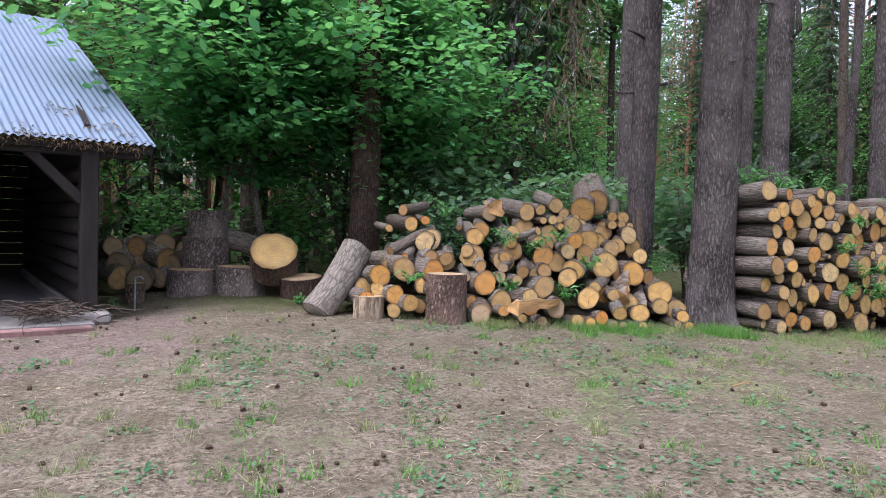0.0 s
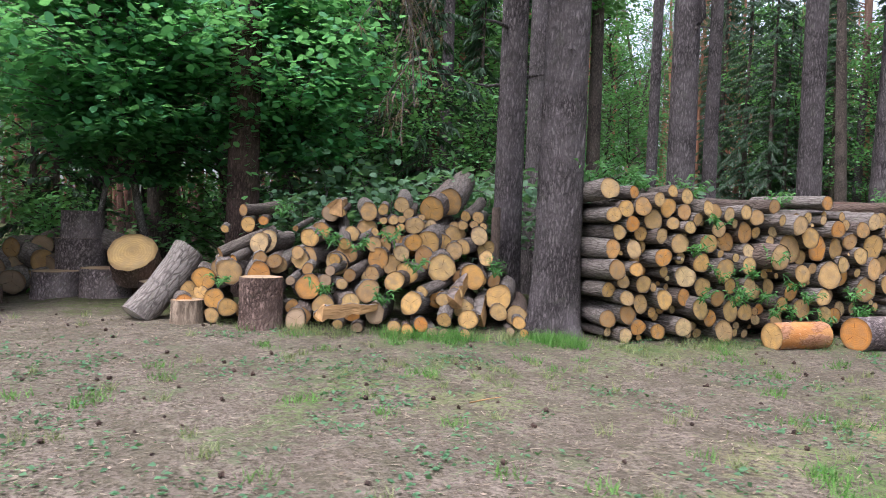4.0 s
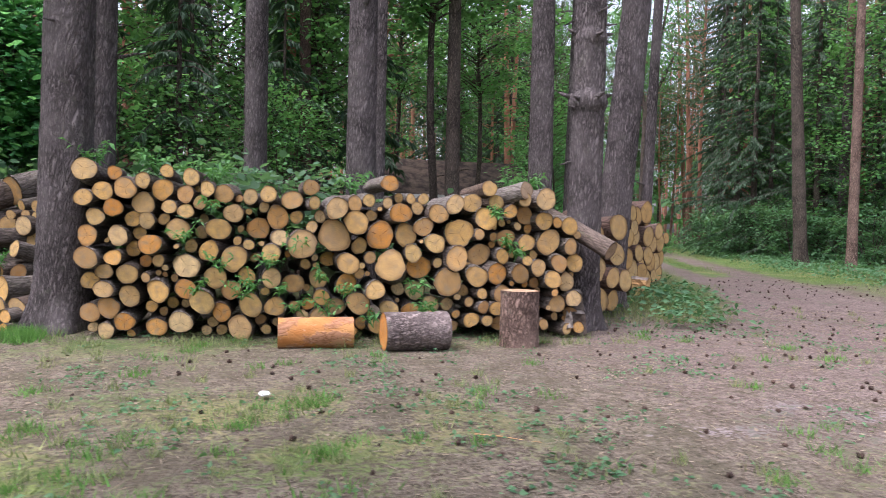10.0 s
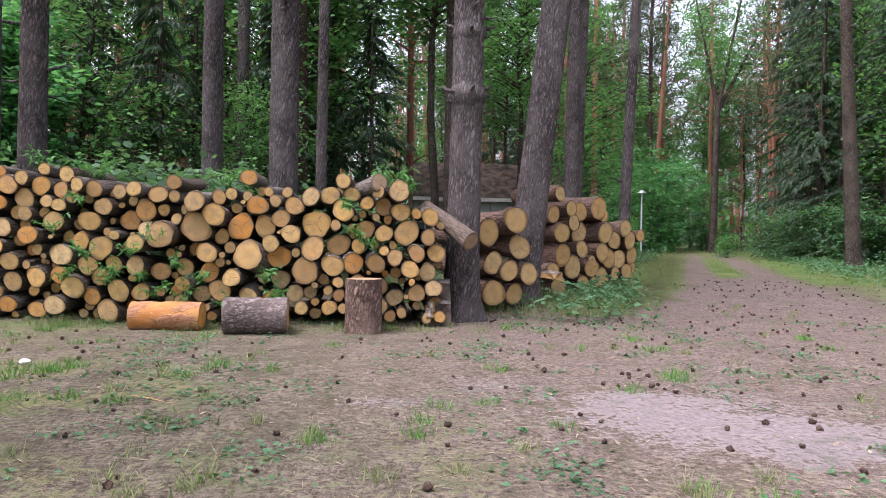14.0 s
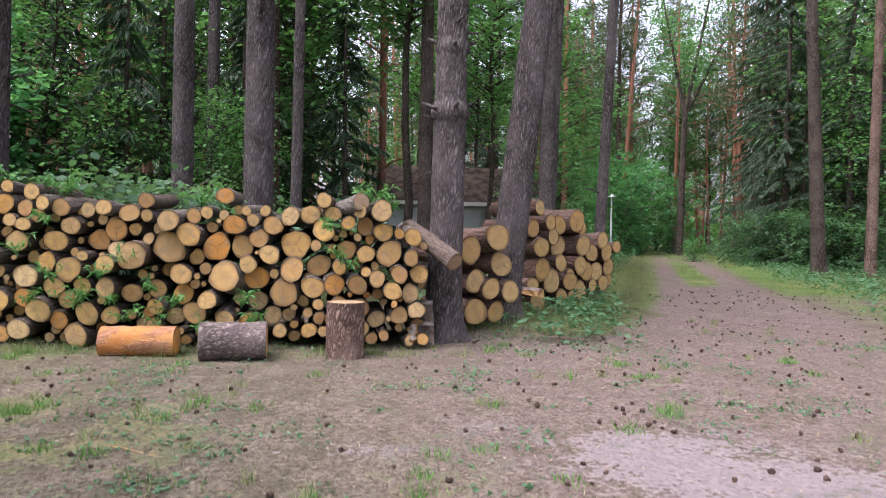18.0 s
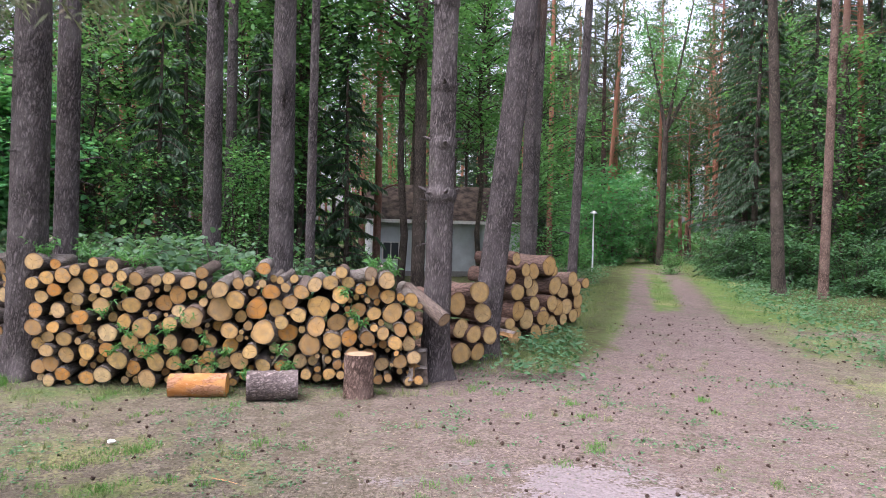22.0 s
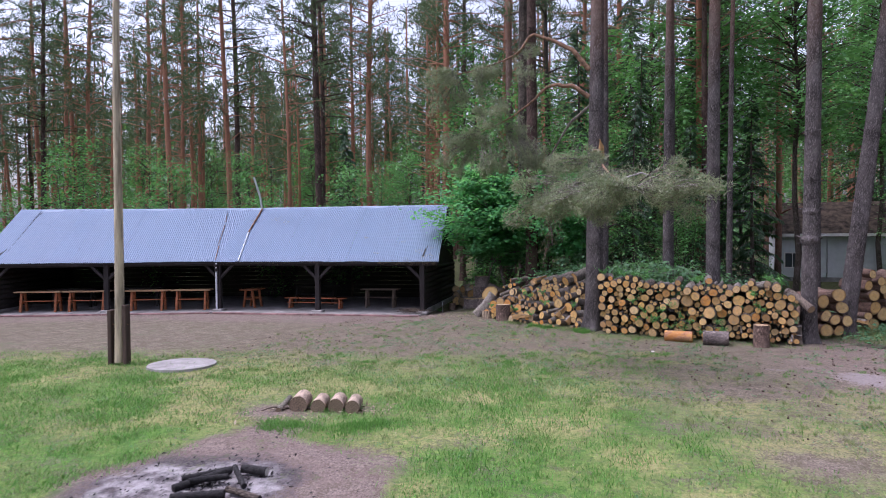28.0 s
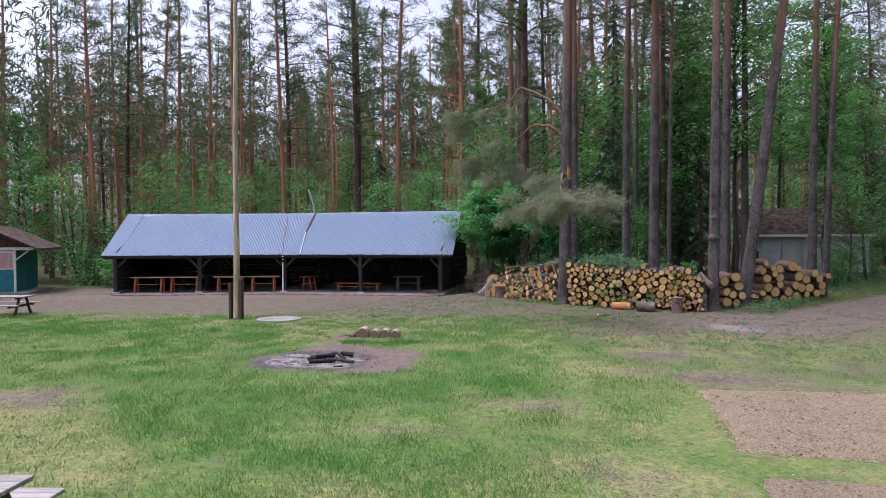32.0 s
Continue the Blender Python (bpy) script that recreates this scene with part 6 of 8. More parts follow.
def stump(x, y, r, h, label, bark=BARK_PINE, cut=CUT_MIXED, z=None, tilt=(0, 0)):
    g = np.random.default_rng(int(abs(x * 100) + h * 1000))
    z0 = float(gz(x, y)) - 0.02 if z is None else z
    ob = thing("stump", Matrix.Translation((x, y, z0)) @ Matrix.Rotation(tilt[0], 4, "X") @ Matrix.Rotation(tilt[1], 4, "Y"), label, "stump")
    n, segs = 12, 40
    zz = np.linspace(0, h, n)
    v, f = tube(np.stack([0 * zz, 0 * zz, zz], 1), r * (1 + 0.06 * np.exp(-zz / 0.1)), segs)
    th = np.tile(np.arctan2(v[:segs, 1], v[:segs, 0]), n)
    k = 1 + 0.03 * np.sin(3 * th + x) + 0.015 * np.sin(11 * th) + g.normal(0, 0.008, len(v))
    v[:, :2] *= k[:, None]
    child("bark", np_mesh("bark", v, f, bark, True), ob)
    top = v[-segs:] / r
    bm = bmesh.new()
    ring = [bm.verts.new((a * 0.985, b * 0.985, 0)) for a, b, _ in top]
    bm.faces.new(ring)
    part("cut_top", bm, cut, ob, m=Matrix.Translation((0, 0, h)) @ Matrix.Diagonal((r, r, 1, 1)))
    return ob


lying_log((1.86, -0.28, 0.15), (1, 0.02, 0), 0.155, 0.72, "peeled orange pine log lying before the stack", ORANGE_BARK, CUT_FRESH)
lying_log((2.86, -0.46, 0.18), (0.98, 0.1, 0), 0.19, 0.64, "thick brown pine log lying before the stack", BARK_BOLT, CUT_FRESH)
stump(4.285, -0.3, 0.195, 0.59, "upright brown chopping block before the stack", BARK_BROWN, CUT_TAN)


# ---- stumps and loose logs by the shed ----
stump(-5.38, 4.42, 0.35, 0.42, "low thick stump with grey bark beside the shed", BARK_BOLT, CUT_TAN)
stump(-6.03, 4.6, 0.325, 0.38, "low thick stump with purple-grey bark beside the shed", BARK_BOLT, CUT_TAN)
stump(-5.82, 5.1, 0.34, 0.82, "thick stump carrying another stump", BARK_BOLT, CUT_TAN)
stump(-5.8, 5.1, 0.285, 0.4, "stump piece standing on a thicker stump", BARK_BOLT, CUT_TAN, z=float(gz(-5.8, 5.1)) + 0.8)
stump(-4.6, 3.85, 0.29, 0.32, "low broken stump with dark red bark", BARK_RED, CUT_TAN, tilt=(0.1, -0.08))
stump(-4.95, 4.13, 0.32, 0.36, "tilted stump slice with a bright yellow cut face", BARK_BROWN, CUT_PINE, z=0.55, tilt=(0.85, -0.12))
stump(-4.95, 4.65, 0.34, 0.46, "stump under the tilted slice", BARK_RED, CUT_OLD)
stump(-6.76, 4.35, 0.125, 0.28, "small stump beside the shed wall", BARK_BROWN, CUT_TAN)
stump(-4.22, 1.72, 0.17, 0.27, "small pale stump before the heap", BARK_PALE, CUT_TAN)
stump(-3.47, 1.24, 0.225, 0.56, "upright brown chopping stump before the heap", BARK_BROWN, CUT_TAN)
lay_log((-4.76, 2.0, 0.17), (0.56, 0.3, 0.76), 0.185, 0.95, "thick grey-barked log with a whitened end leaning on the heap", "logs of the loose heap", CUT_WHITE, both=True)
lay_log((-4.85, 4.75, 0.72), (-0.8, 0.5, 0.22), 0.16, 0.9, "reddish log lying behind the stumps", "logs by the shed", CUT_OLD)
g = np.random.default_rng(91)
for i in range(12):
    x, y = -7.0 + 0.27 * (i % 4) + g.normal(0, 0.06), 5.3 + 0.1 * (i // 4) + g.normal(0, 0.06)
    lay_log((x, y, 0.25 + 0.26 * (i // 4) + g.uniform(-0.05, 0.05)), (g.normal(-0.2, 0.6), 1, g.normal(0.1, 0.25)), g.uniform(0.14, 0.2), g.uniform(0.5, 0.9), "old brown log in the pile behind the stumps", "logs by the shed", CUT_MIXED if i % 3 == 0 else CUT_OLD, both=True)


def split_piece(at, way, w, long, label, mat=SPLIT_WOOD):
    """A cleft billet: a wedge in section, with a torn, uneven face."""
    g = np.random.default_rng(int(abs(at[0]) * 1000))
    turn = Vector(way).to_track_quat("Z", "Y").to_matrix().to_4x4()
    ob = thing("split_log", Matrix.Translation(at) @ turn, label, "firewood")
    n = 9
    z = np.linspace(0, long, n)
    sec = np.array([(0, 0), (1, 0.15), (0.85, 0.6), (0.45, 0.9), (0.05, 0.85)]) - [0.45, 0.4]
    taper = 1.05 - 0.55 * (z / long) ** 1.5
    v = np.concatenate([np.column_stack([sec * w * k * (1 + g.normal(0, 0.14, sec.shape)) + g.normal(0, 0.03 * w, 2), h + g.normal(0, 0.02, 5)]) for h, k in zip(z, taper)])
    i, j = np.meshgrid(np.arange(n - 1), np.arange(5), indexing="ij")
    k = (j + 1) % 5
    f = np.stack([i * 5 + j, i * 5 + k, (i + 1) * 5 + k, (i + 1) * 5 + j], -1).reshape(-1, 4)
    child("cleft_body", np_mesh("cleft_body", v, f, [mat, LOG_BARK], False, (f[:, 0] % 5 == 2) | (f[:, 0] % 5 == 3)), ob)
    for h in (0, n - 1):
        bm = bmesh.new()
        bm.faces.new([bm.verts.new(p) for p in v[h * 5 : h * 5 + 5]])
        part("cleft_end", bm, mat, ob)
    return ob


split_piece((5.0, 0.12, 0.1), (0.1, 0.3, 1), 0.12, 0.22, "small torn split log leaning on the stack")
split_piece((5.12, 0.22, 0.12), (-0.05, 1, 0.02), 0.3, 0.9, "rough grey split log at the foot of the stack", LOG_BARK)
split_piece((5.12, 0.3, 0.36), (-0.05, 1, 0.02), 0.28, 0.9, "rough grey split log at the foot of the stack", LOG_BARK)
split_piece((-2.95, 0.62, 0.36), (0.95, 0.2, 0.05), 0.16, 0.6, "pale torn split log on the heap")
split_piece((-1.55, 0.7, 0.42), (0.5, 0.5, 0.5), 0.2, 0.5, "orange torn split log on the heap")
split_piece((-1.25, 0.75, 0.25), (0.6, 0.8, 0.6), 0.22, 0.5, "orange torn split log on the heap")
split_piece((-2.6, 1.85, 1.42), (0.3, 0.9, 0.15), 0.2, 0.7, "split log with an orange face on the heap")
split_piece((6.86, 1.86, 0.5), (-0.55, 0.8, 0.05), 0.15, 0.6, "wedge-shaped split log beside the leaning pine")
lay_log((5.45, 0.05, 0.98), (-0.55, 0.7, 0.42), 0.105, 0.9, "grey log sliding off the stack's end", "logs of the long stack", CUT_OLD)
lay_log((4.42, -0.05, 1.62), (-0.5, 0.85, -0.12), 0.1, 1.0, "smooth grey log on top of the stack", "logs of the long stack", CUT_OLD)
lay_log((3.95, 0.3, 1.48), (0.1, 1, 0.02), 0.085, 0.8, "pale smooth log on top of the stack", "logs of the long stack", CUT_OLD)


# ---- plants on and round the stacks ----
def sprig(x, y, z, h, n, seed, label="green leafy sprig growing between the logs", mat=LEAF_BUSH, size=0.08):
    g = np.random.default_rng(seed)
    ob = thing("sprig", Matrix.Translation((x, y, z)), label, "plant", "sprigs in the stacks")
    stems, base, way = [], [], []
    for i in range(n):
        a, L = g.uniform(0, 6.28), h * g.uniform(0.5, 1.1)
        p = branch_line((0, 0, 0), (math.cos(a) * 0.5, math.sin(a) * 0.5 - 0.35, 0.8), L, g, 0.25, 6, 0.1)
        stems.append(tube(p, np.linspace(0.006, 0.002, 6), 4))
        m = 9
        k = np.linspace(0.25, 1, m)
        q = np.stack([np.interp(k, np.linspace(0, 1, 6), p[:, c]) for c in range(3)], 1)
        base.append(q)
        way.append(g.normal(0, 1, (m, 3)) * [1, 1, 0.4] + [0, -0.2, 0.2])
    tagged(child("stem", np_mesh("stem", *merge(stems), LEAF_BUSH, True), ob), kind="stuff")
    base, way = np.concatenate(base), np.concatenate(way)
    v, f = leaf_cloud(base, way, g.uniform(0.7, 1.3, len(base)) * size, 0.32, g, 0.3, 0.4)
    tagged(child("leaf", np_mesh("leaf", v, f, mat), ob), kind="stuff")


g = np.random.default_rng(55)
for i, (x, z) in enumerate([(0.95, 1.0), (1.3, 0.72), (1.75, 0.75), (1.85, 0.5), (1.6, 0.55), (2.0, 0.32), (2.25, 0.62), (2.35, 0.25), (2.75, 0.22), (3.2, 0.5), (3.3, 0.28), (1.25, 1.3), (4.1, 1.3), (4.2, 1.0), (4.3, 0.9), (1.5, 0.45), (2.5, 0.48), (3.35, 0.3), (2.0, 0.9), (1.05, 0.5)]):
    sprig(x, -0.08, z, g.uniform(0.22, 0.36), 5, 200 + i)
for i, (x, y, z) in enumerate([(0.6, 0.5, 1.7), (1.2, 0.4, 1.62), (1.0, 0.8, 1.6), (2.6, 0.6, 1.55), (4.4, 0.6, 1.6), (4.6, 0.5, 1.6), (4.75, 0.7, 1.5), (-0.0, 0.5, 1.75)]):
    sprig(x, y, z, 0.42, 8, 230 + i, "tall green weed behind the stack's top", LEAF_BUSH, 0.1)
for i, (x, y, z) in enumerate([(-2.5, 1.2, 0.95), (-2.75, 1.4, 1.0), (-1.9, 0.95, 0.75), (-2.3, 0.75, 0.42), (-3.9, 1.4, 0.55), (-2.1, 1.3, 1.05), (-1.0, 0.9, 0.7), (-3.2, 2.2, 1.3), (-2.9, 1.0, 0.5)]):
    sprig(x, y - 0.12, z, 0.3, 6, 260 + i)


# ---- overhanging pine limb, dead boughs ----
def limb(points, r0, name, label, centres, spread_xyz, count, mat=NEEDLE_GREY, seed=3):
    """A long crooked limb of the thick pine with needle tufts hanging round given middles."""
    g = np.random.default_rng(seed)
    base = Vector((-0.33, 0.62, float(gz(-0.33, 0.62))))
    p = np.array(points) - np.array(base)
    t = np.linspace(0, 1, len(p))
    k = np.linspace(0, 1, 24)
    line = np.stack([np.interp(k, t, p[:, c]) for c in range(3)], 1)
    line += np.convolve(g.normal(0, 1, 24), np.ones(5) / 5, "same")[:, None] * [0.05, 0.04, 0.09] * np.minimum(k * 3, 1)[:, None]
    ob = child(name, np_mesh(name, *tube(line, np.linspace(r0, 0.012, 24), 9), LIMB_BARK, True), MAIN_PINE, label=label)
    twigs, tips = [], []
    for c, s, n in zip(centres, spread_xyz, count):
        c = np.array(c) - np.array(base)
        clumps_at = c + g.normal(0, 0.6, (max(3, n // 7), 3)) * s
        for k in range(int(n * 1.15)):
            q = clumps_at[k % len(clumps_at)] + g.normal(0, 0.11, 3) * [1.3, 1.3, 0.8]
            near = line[np.argmin(np.linalg.norm(line - q, axis=1))]
            u = unit(near - q)
            start = q + u * min(0.7, np.linalg.norm(near - q))
            tw = np.linspace(0, 1, 5)[:, None] * (q - start) + start + np.array([0, 0, 0.08]) * np.sin(np.linspace(0, 3.14, 5))[:, None]
            twigs.append(tube(tw, np.linspace(0.009, 0.004, 5), 4))
            tips.append(q + g.normal(0, 0.07, (4, 3)))
            tips.append(tw[2:] + g.normal(0, 0.05, (3, 3)))
    tagged(child("twigwork", np_mesh("twigwork", *merge(twigs), BARK_GREY), ob), kind="stuff")
    tips = np.concatenate(tips)
    v, f = tufts(tips, g, 11, 0.125, 0.11)
    tagged(child("needle_tuft", np_mesh("needle_tuft", v, f, mat), ob), "grey-green pine needles with pale tips", kind="stuff")
    v, f = tufts(tips, g, 2, 0.055, 0.4)
    tagged(child("pollen_cone", np_mesh("pollen_cone", v, f, LITTER), ob), kind="stuff")


limb([(-0.3, 0.4, 5.4), (0.2, -1.2, 5.3), (0.7, -3.0, 4.9), (1.3, -4.8, 4.3), (1.8, -5.8, 3.9)], 0.06, "limb", "long crooked limb reaching over the clearing",
     [(0.2, -5.0, 3.5), (1.0, -5.3, 3.65), (1.9, -5.5, 3.75), (2.8, -5.7, 3.85), (1.4, -4.6, 4.2), (-0.2, -4.4, 3.75), (0.7, -3.6, 4.6)], [(0.7, 0.6, 0.3), (0.7, 0.6, 0.33), (0.7, 0.6, 0.28), (0.7, 0.6, 0.25), (0.8, 0.8, 0.35), (0.6, 0.6, 0.35), (0.6, 0.7, 0.3)], [50, 60, 58, 44, 40, 30, 30])
limb([(-0.4, 0.42, 7.05), (-0.84, 0.3, 7.4), (-1.34, 0.3, 7.52), (-1.74, 0.3, 7.36), (-2.15, 0.25, 7.0), (-2.8, 0.2, 6.6), (-3.8, 0.1, 6.2)], 0.075, "limb", "arched orange-brown limb with hanging needles",
     [(-3.8, 0.1, 6.7), (-4.3, 0.2, 5.6), (-3.2, 0.1, 5.0), (-2.4, 0.1, 5.4), (-1.5, 0.0, 4.8), (-3.0, 0.2, 6.1)], [(0.9, 0.6, 0.6), (0.8, 0.6, 0.5), (0.9, 0.6, 0.4), (0.8, 0.5, 0.5), (0.7, 0.5, 0.4), (0.8, 0.6, 0.5)], [44, 36, 36, 36, 30, 24], seed=4)
limb([(-0.38, 0.42, 7.85), (-0.83, 0.3, 8.44), (-1.46, 0.3, 8.8), (-2.14, 0.3, 9.1), (-2.5, 0.25, 8.6), (-3.4, 0.2, 8.3), (-4.6, 0.2, 8.1)], 0.08, "limb", "steep orange-brown limb with hanging needles",
     [(-4.6, 0.2, 8.0), (-3.8, 0.2, 7.6), (-5.2, 0.3, 7.3), (-3.0, 0.2, 8.0)], [(1.0, 0.6, 0.6), (0.9, 0.6, 0.6), (0.8, 0.6, 0.6), (0.7, 0.5, 0.5)], [36, 30, 24, 22], seed=5)
v, f = tube(np.array([(0.0, 0.28, 5.2), (0.04, 0.1, 5.5), (0.02, 0.0, 5.72)]) - np.array([-0.33, 0.62, float(gz(-0.33, 0.62))]), [0.09, 0.08, 0.015], 9)
child("torn_stub", np_mesh("torn_stub", v, f, SPLIT_WOOD), MAIN_PINE, label="torn pale stub of a broken limb")
v, f = tube(np.array([(1.4, -4.7, 4.15), (2.0, -4.8, 4.3), (2.4, -4.85, 4.14), (2.9, -4.9, 4.22)]) - np.array([-0.33, 0.62, float(gz(-0.33, 0.62))]), [0.022, 0.018, 0.016, 0.008], 6)
child("dead_branch", np_mesh("dead_branch", v, f, GREY_WOOD, True), MAIN_PINE, label="bare pale dead branch")


def dead_bough():
    """A brown dead bough of the thick pine, hanging over the heap."""
    g = np.random.default_rng(13)
    root = np.array([-0.33, 0.62, float(gz(-0.33, 0.62))])
    hang = np.array([-1.93, 1.35, 2.0]) - root
    base, way, wood = [], [], []
    for i in range(40):
        z0 = g.uniform(0.7, 3.2)
        a = g.uniform(0, 6.28)
        p = hang + branch_line((g.normal(0, 0.06), g.normal(0, 0.06), z0), (math.cos(a) * 0.55, math.sin(a) * 0.4, -0.6), g.uniform(0.35, 0.75), g, 0.4, 6, 0.15)
        wood.append(tube(p, np.linspace(0.009, 0.003, 6), 4))
        n = 22
        k = g.uniform(0.1, 1, n)
        base.append(np.stack([np.interp(k, np.linspace(0, 1, 6), p[:, c]) for c in range(3)], 1))
        way.append(g.normal(0, 0.6, (n, 3)) + [0, 0, -0.7])
    wood.append(tube(hang + np.array([(0.12, 0, 0.6), (0.05, 0, 1.6), (-0.08, 0, 2.6), (0.1, -0.05, 3.5), (0.8, -0.4, 4.4), (1.6, -0.7, 4.9)]), [0.008, 0.018, 0.026, 0.03, 0.04, 0.05], 7))
    bough = tagged(child("dead_bough", np_mesh("dead_bough", *merge(wood), BARK_GREY), MAIN_PINE), "brown dead bough hanging beside the stem")
    base, way = np.concatenate(base), np.concatenate(way)
    v, f = leaf_cloud(base, way, g.uniform(0.06, 0.16, len(base)), 0.12, g, 0.3, 0.6)
    tagged(child("dead_twig", np_mesh("dead_twig", v, f, DEAD_NEEDLE), bough), kind="stuff")


dead_bough()

# ---- clearing: pole, slab, fireplace, chip beds ----
PX, PY = -9.42, -8.69
pole = thing("flagpole", Matrix.Translation((PX, PY, float(gz(PX, PY)))), "tall weathered wooden pole held between two dark boards", "pole")
zz = np.linspace(0.05, 13.5, 30)
v, f = tube(np.stack([0.02 * np.sin(zz * 0.7), 0.012 * zz, zz], 1), np.linspace(0.115, 0.055, 30), 14)
child("shaft", np_mesh("shaft", v, f, POLE_WOOD, True), pole)
for s in (-1, 1):
    part("side_board", box(s * 0.2 - 0.05, s * 0.2 + 0.05, -0.09, 0.09, -0.1, 1.35 + 0.06 * s, 0.012), ROUGH_BOARD, pole, m=Matrix.Rotation(SHED_TURN, 4, "Z"))
v, f = tube([(-0.26, -0.02, 0.95), (0.26, -0.02, 0.95)], [0.012, 0.012], 8)
child("bolt", np_mesh("bolt", v, f, RUST, True), pole, Matrix.Rotation(SHED_TURN, 4, "Z"))

bm = bmesh.new()
bmesh.ops.create_cone(bm, segments=40, radius1=0.78, radius2=0.76, depth=0.09, cap_ends=True)
thing("concrete_disc", Matrix.Translation((-7.82, -8.3, float(gz(-7.82, -8.3)) + 0.015)), "round flat concrete cover in the lawn", "concrete cover", data=bm_mesh("concrete_disc", bm, CONCRETE))

for at, way, r, long in [((-1.66, -14.34, 0.04), (0.53, 0.33, 0.02), 0.047, 0.6), ((-1.86, -14.12, 0.04), (0.29, 0.72, 0.05), 0.046, 0.72), ((-2.02, -13.83, 0.035), (0.4, 0.52, 0.03), 0.038, 0.6), ((-1.6, -13.36, 0.1), (0.55, -0.43, -0.05), 0.035, 0.62), ((-1.72, -14.0, 0.11), (0.35, 0.5, -0.03), 0.036, 0.45), ((-0.85, -14.5, 0.02), (0.7, 0.7, 0.0), 0.018, 0.2)]:
    lying_log(at, way, r, long, "charred log on the ashes of the fireplace", CHAR, CHAR)
lying_log((-1.2, -13.92, 0.07), (0.52, -0.03, -0.03), 0.04, 0.5, "thin brown log burnt at one end", BARK_DARK, CHAR)
lying_log((-1.5, -13.33, 0.085), (0.4, 0.08, -0.02), 0.055, 0.34, "half-burnt log with a pale end in the fireplace", CHAR, CUT_WHITE)
for x, y, r in [(-2.75, -10.57, 0.15), (-2.42, -10.46, 0.125), (-2.15, -10.33, 0.13), (-1.86, -10.26, 0.122)]:
    lying_log((x, y, float(gz(x, y)) + r - 0.02), (-0.42, 0.9, 0.0), r, 0.5, "short pale firewood log in a row behind the fireplace", FIREWOOD_BARK, DARK_END)
lying_log((-3.05, -10.72, 0.04), (-0.42, 0.9, 0.02), 0.05, 0.85, "thin grey log lying beside the row of firewood", BARK_GREY, DARK_END)
g = np.random.default_rng(17)
for i in range(7):
    x, y = -3.1 + g.normal(0, 0.15), -10.5 + g.normal(0, 0.2)
    v, f = tube(branch_line((x, y, 0.05), (g.normal(), g.normal(), 0.1), 0.5, g, 0.1, 5, 0.2), np.linspace(0.02, 0.008, 5), 6)
    thing("stick", Matrix(), "dry stick lying by the row of logs", "stick", "sticks by the fireplace", data=np_mesh("stick", v, f, TWIG, True))


def chip_bed(corners, label):
    """A low bed of wood chips, its edge uneven, with loose chips on top."""
    g = np.random.default_rng(int(abs(corners[0][1]) * 10))
    c = np.array(corners, float)
    n = 40
    u, w = np.meshgrid(np.linspace(0, 1, n), np.linspace(0, 1, n))
    p = (c[0] * (1 - u)[..., None] * (1 - w)[..., None] + c[1] * u[..., None] * (1 - w)[..., None] + c[2] * u[..., None] * w[..., None] + c[3] * (1 - u)[..., None] * w[..., None])
    rim = np.minimum(np.minimum(u, 1 - u), np.minimum(w, 1 - w)) * n
    z = gz(p[..., 0], p[..., 1]) - 0.03 + np.minimum(rim, 1) * 0.075 + g.normal(0, 0.006, rim.shape)
    v = np.concatenate([p, z[..., None]], -1).reshape(-1, 3)
    i, j = np.meshgrid(np.arange(n - 1), np.arange(n - 1), indexing="ij")
    f = np.stack([i * n + j, i * n + j + 1, (i + 1) * n + j + 1, (i + 1) * n + j], -1).reshape(-1, 4)
    bed = thing("chip_bed", Matrix(), label, "wood chips", "chip beds", data=np_mesh("chip_bed", v, f, CHIPS, True))
    k = 9000
    a, b = g.uniform(0, 1, (2, k))
    q = c[0] * ((1 - a) * (1 - b))[:, None] + c[1] * (a * (1 - b))[:, None] + c[2] * (a * b)[:, None] + c[3] * ((1 - a) * b)[:, None]
    q = np.column_stack([q, gz(q[:, 0], q[:, 1]) + 0.05])
    v, f = leaf_cloud(q, g.normal(0, 1, (k, 3)) * [1, 1, 0.15], g.uniform(0.02, 0.07, k), 0.5, g, 0.0, 0.5)
    tagged(child("loose_chip", np_mesh("loose_chip", v, f, LITTER), bed), kind="stuff")


chip_bed([(6.6, -13.39), (15.3, -10.4), (16.3, -14.9), (7.6, -17.1)], "rectangular bed of pale wood chips in the lawn")
chip_bed([(7.88, -17.92), (16.7, -15.6), (17.8, -19.8), (8.9, -22.3)], "second bed of pale wood chips in the lawn")


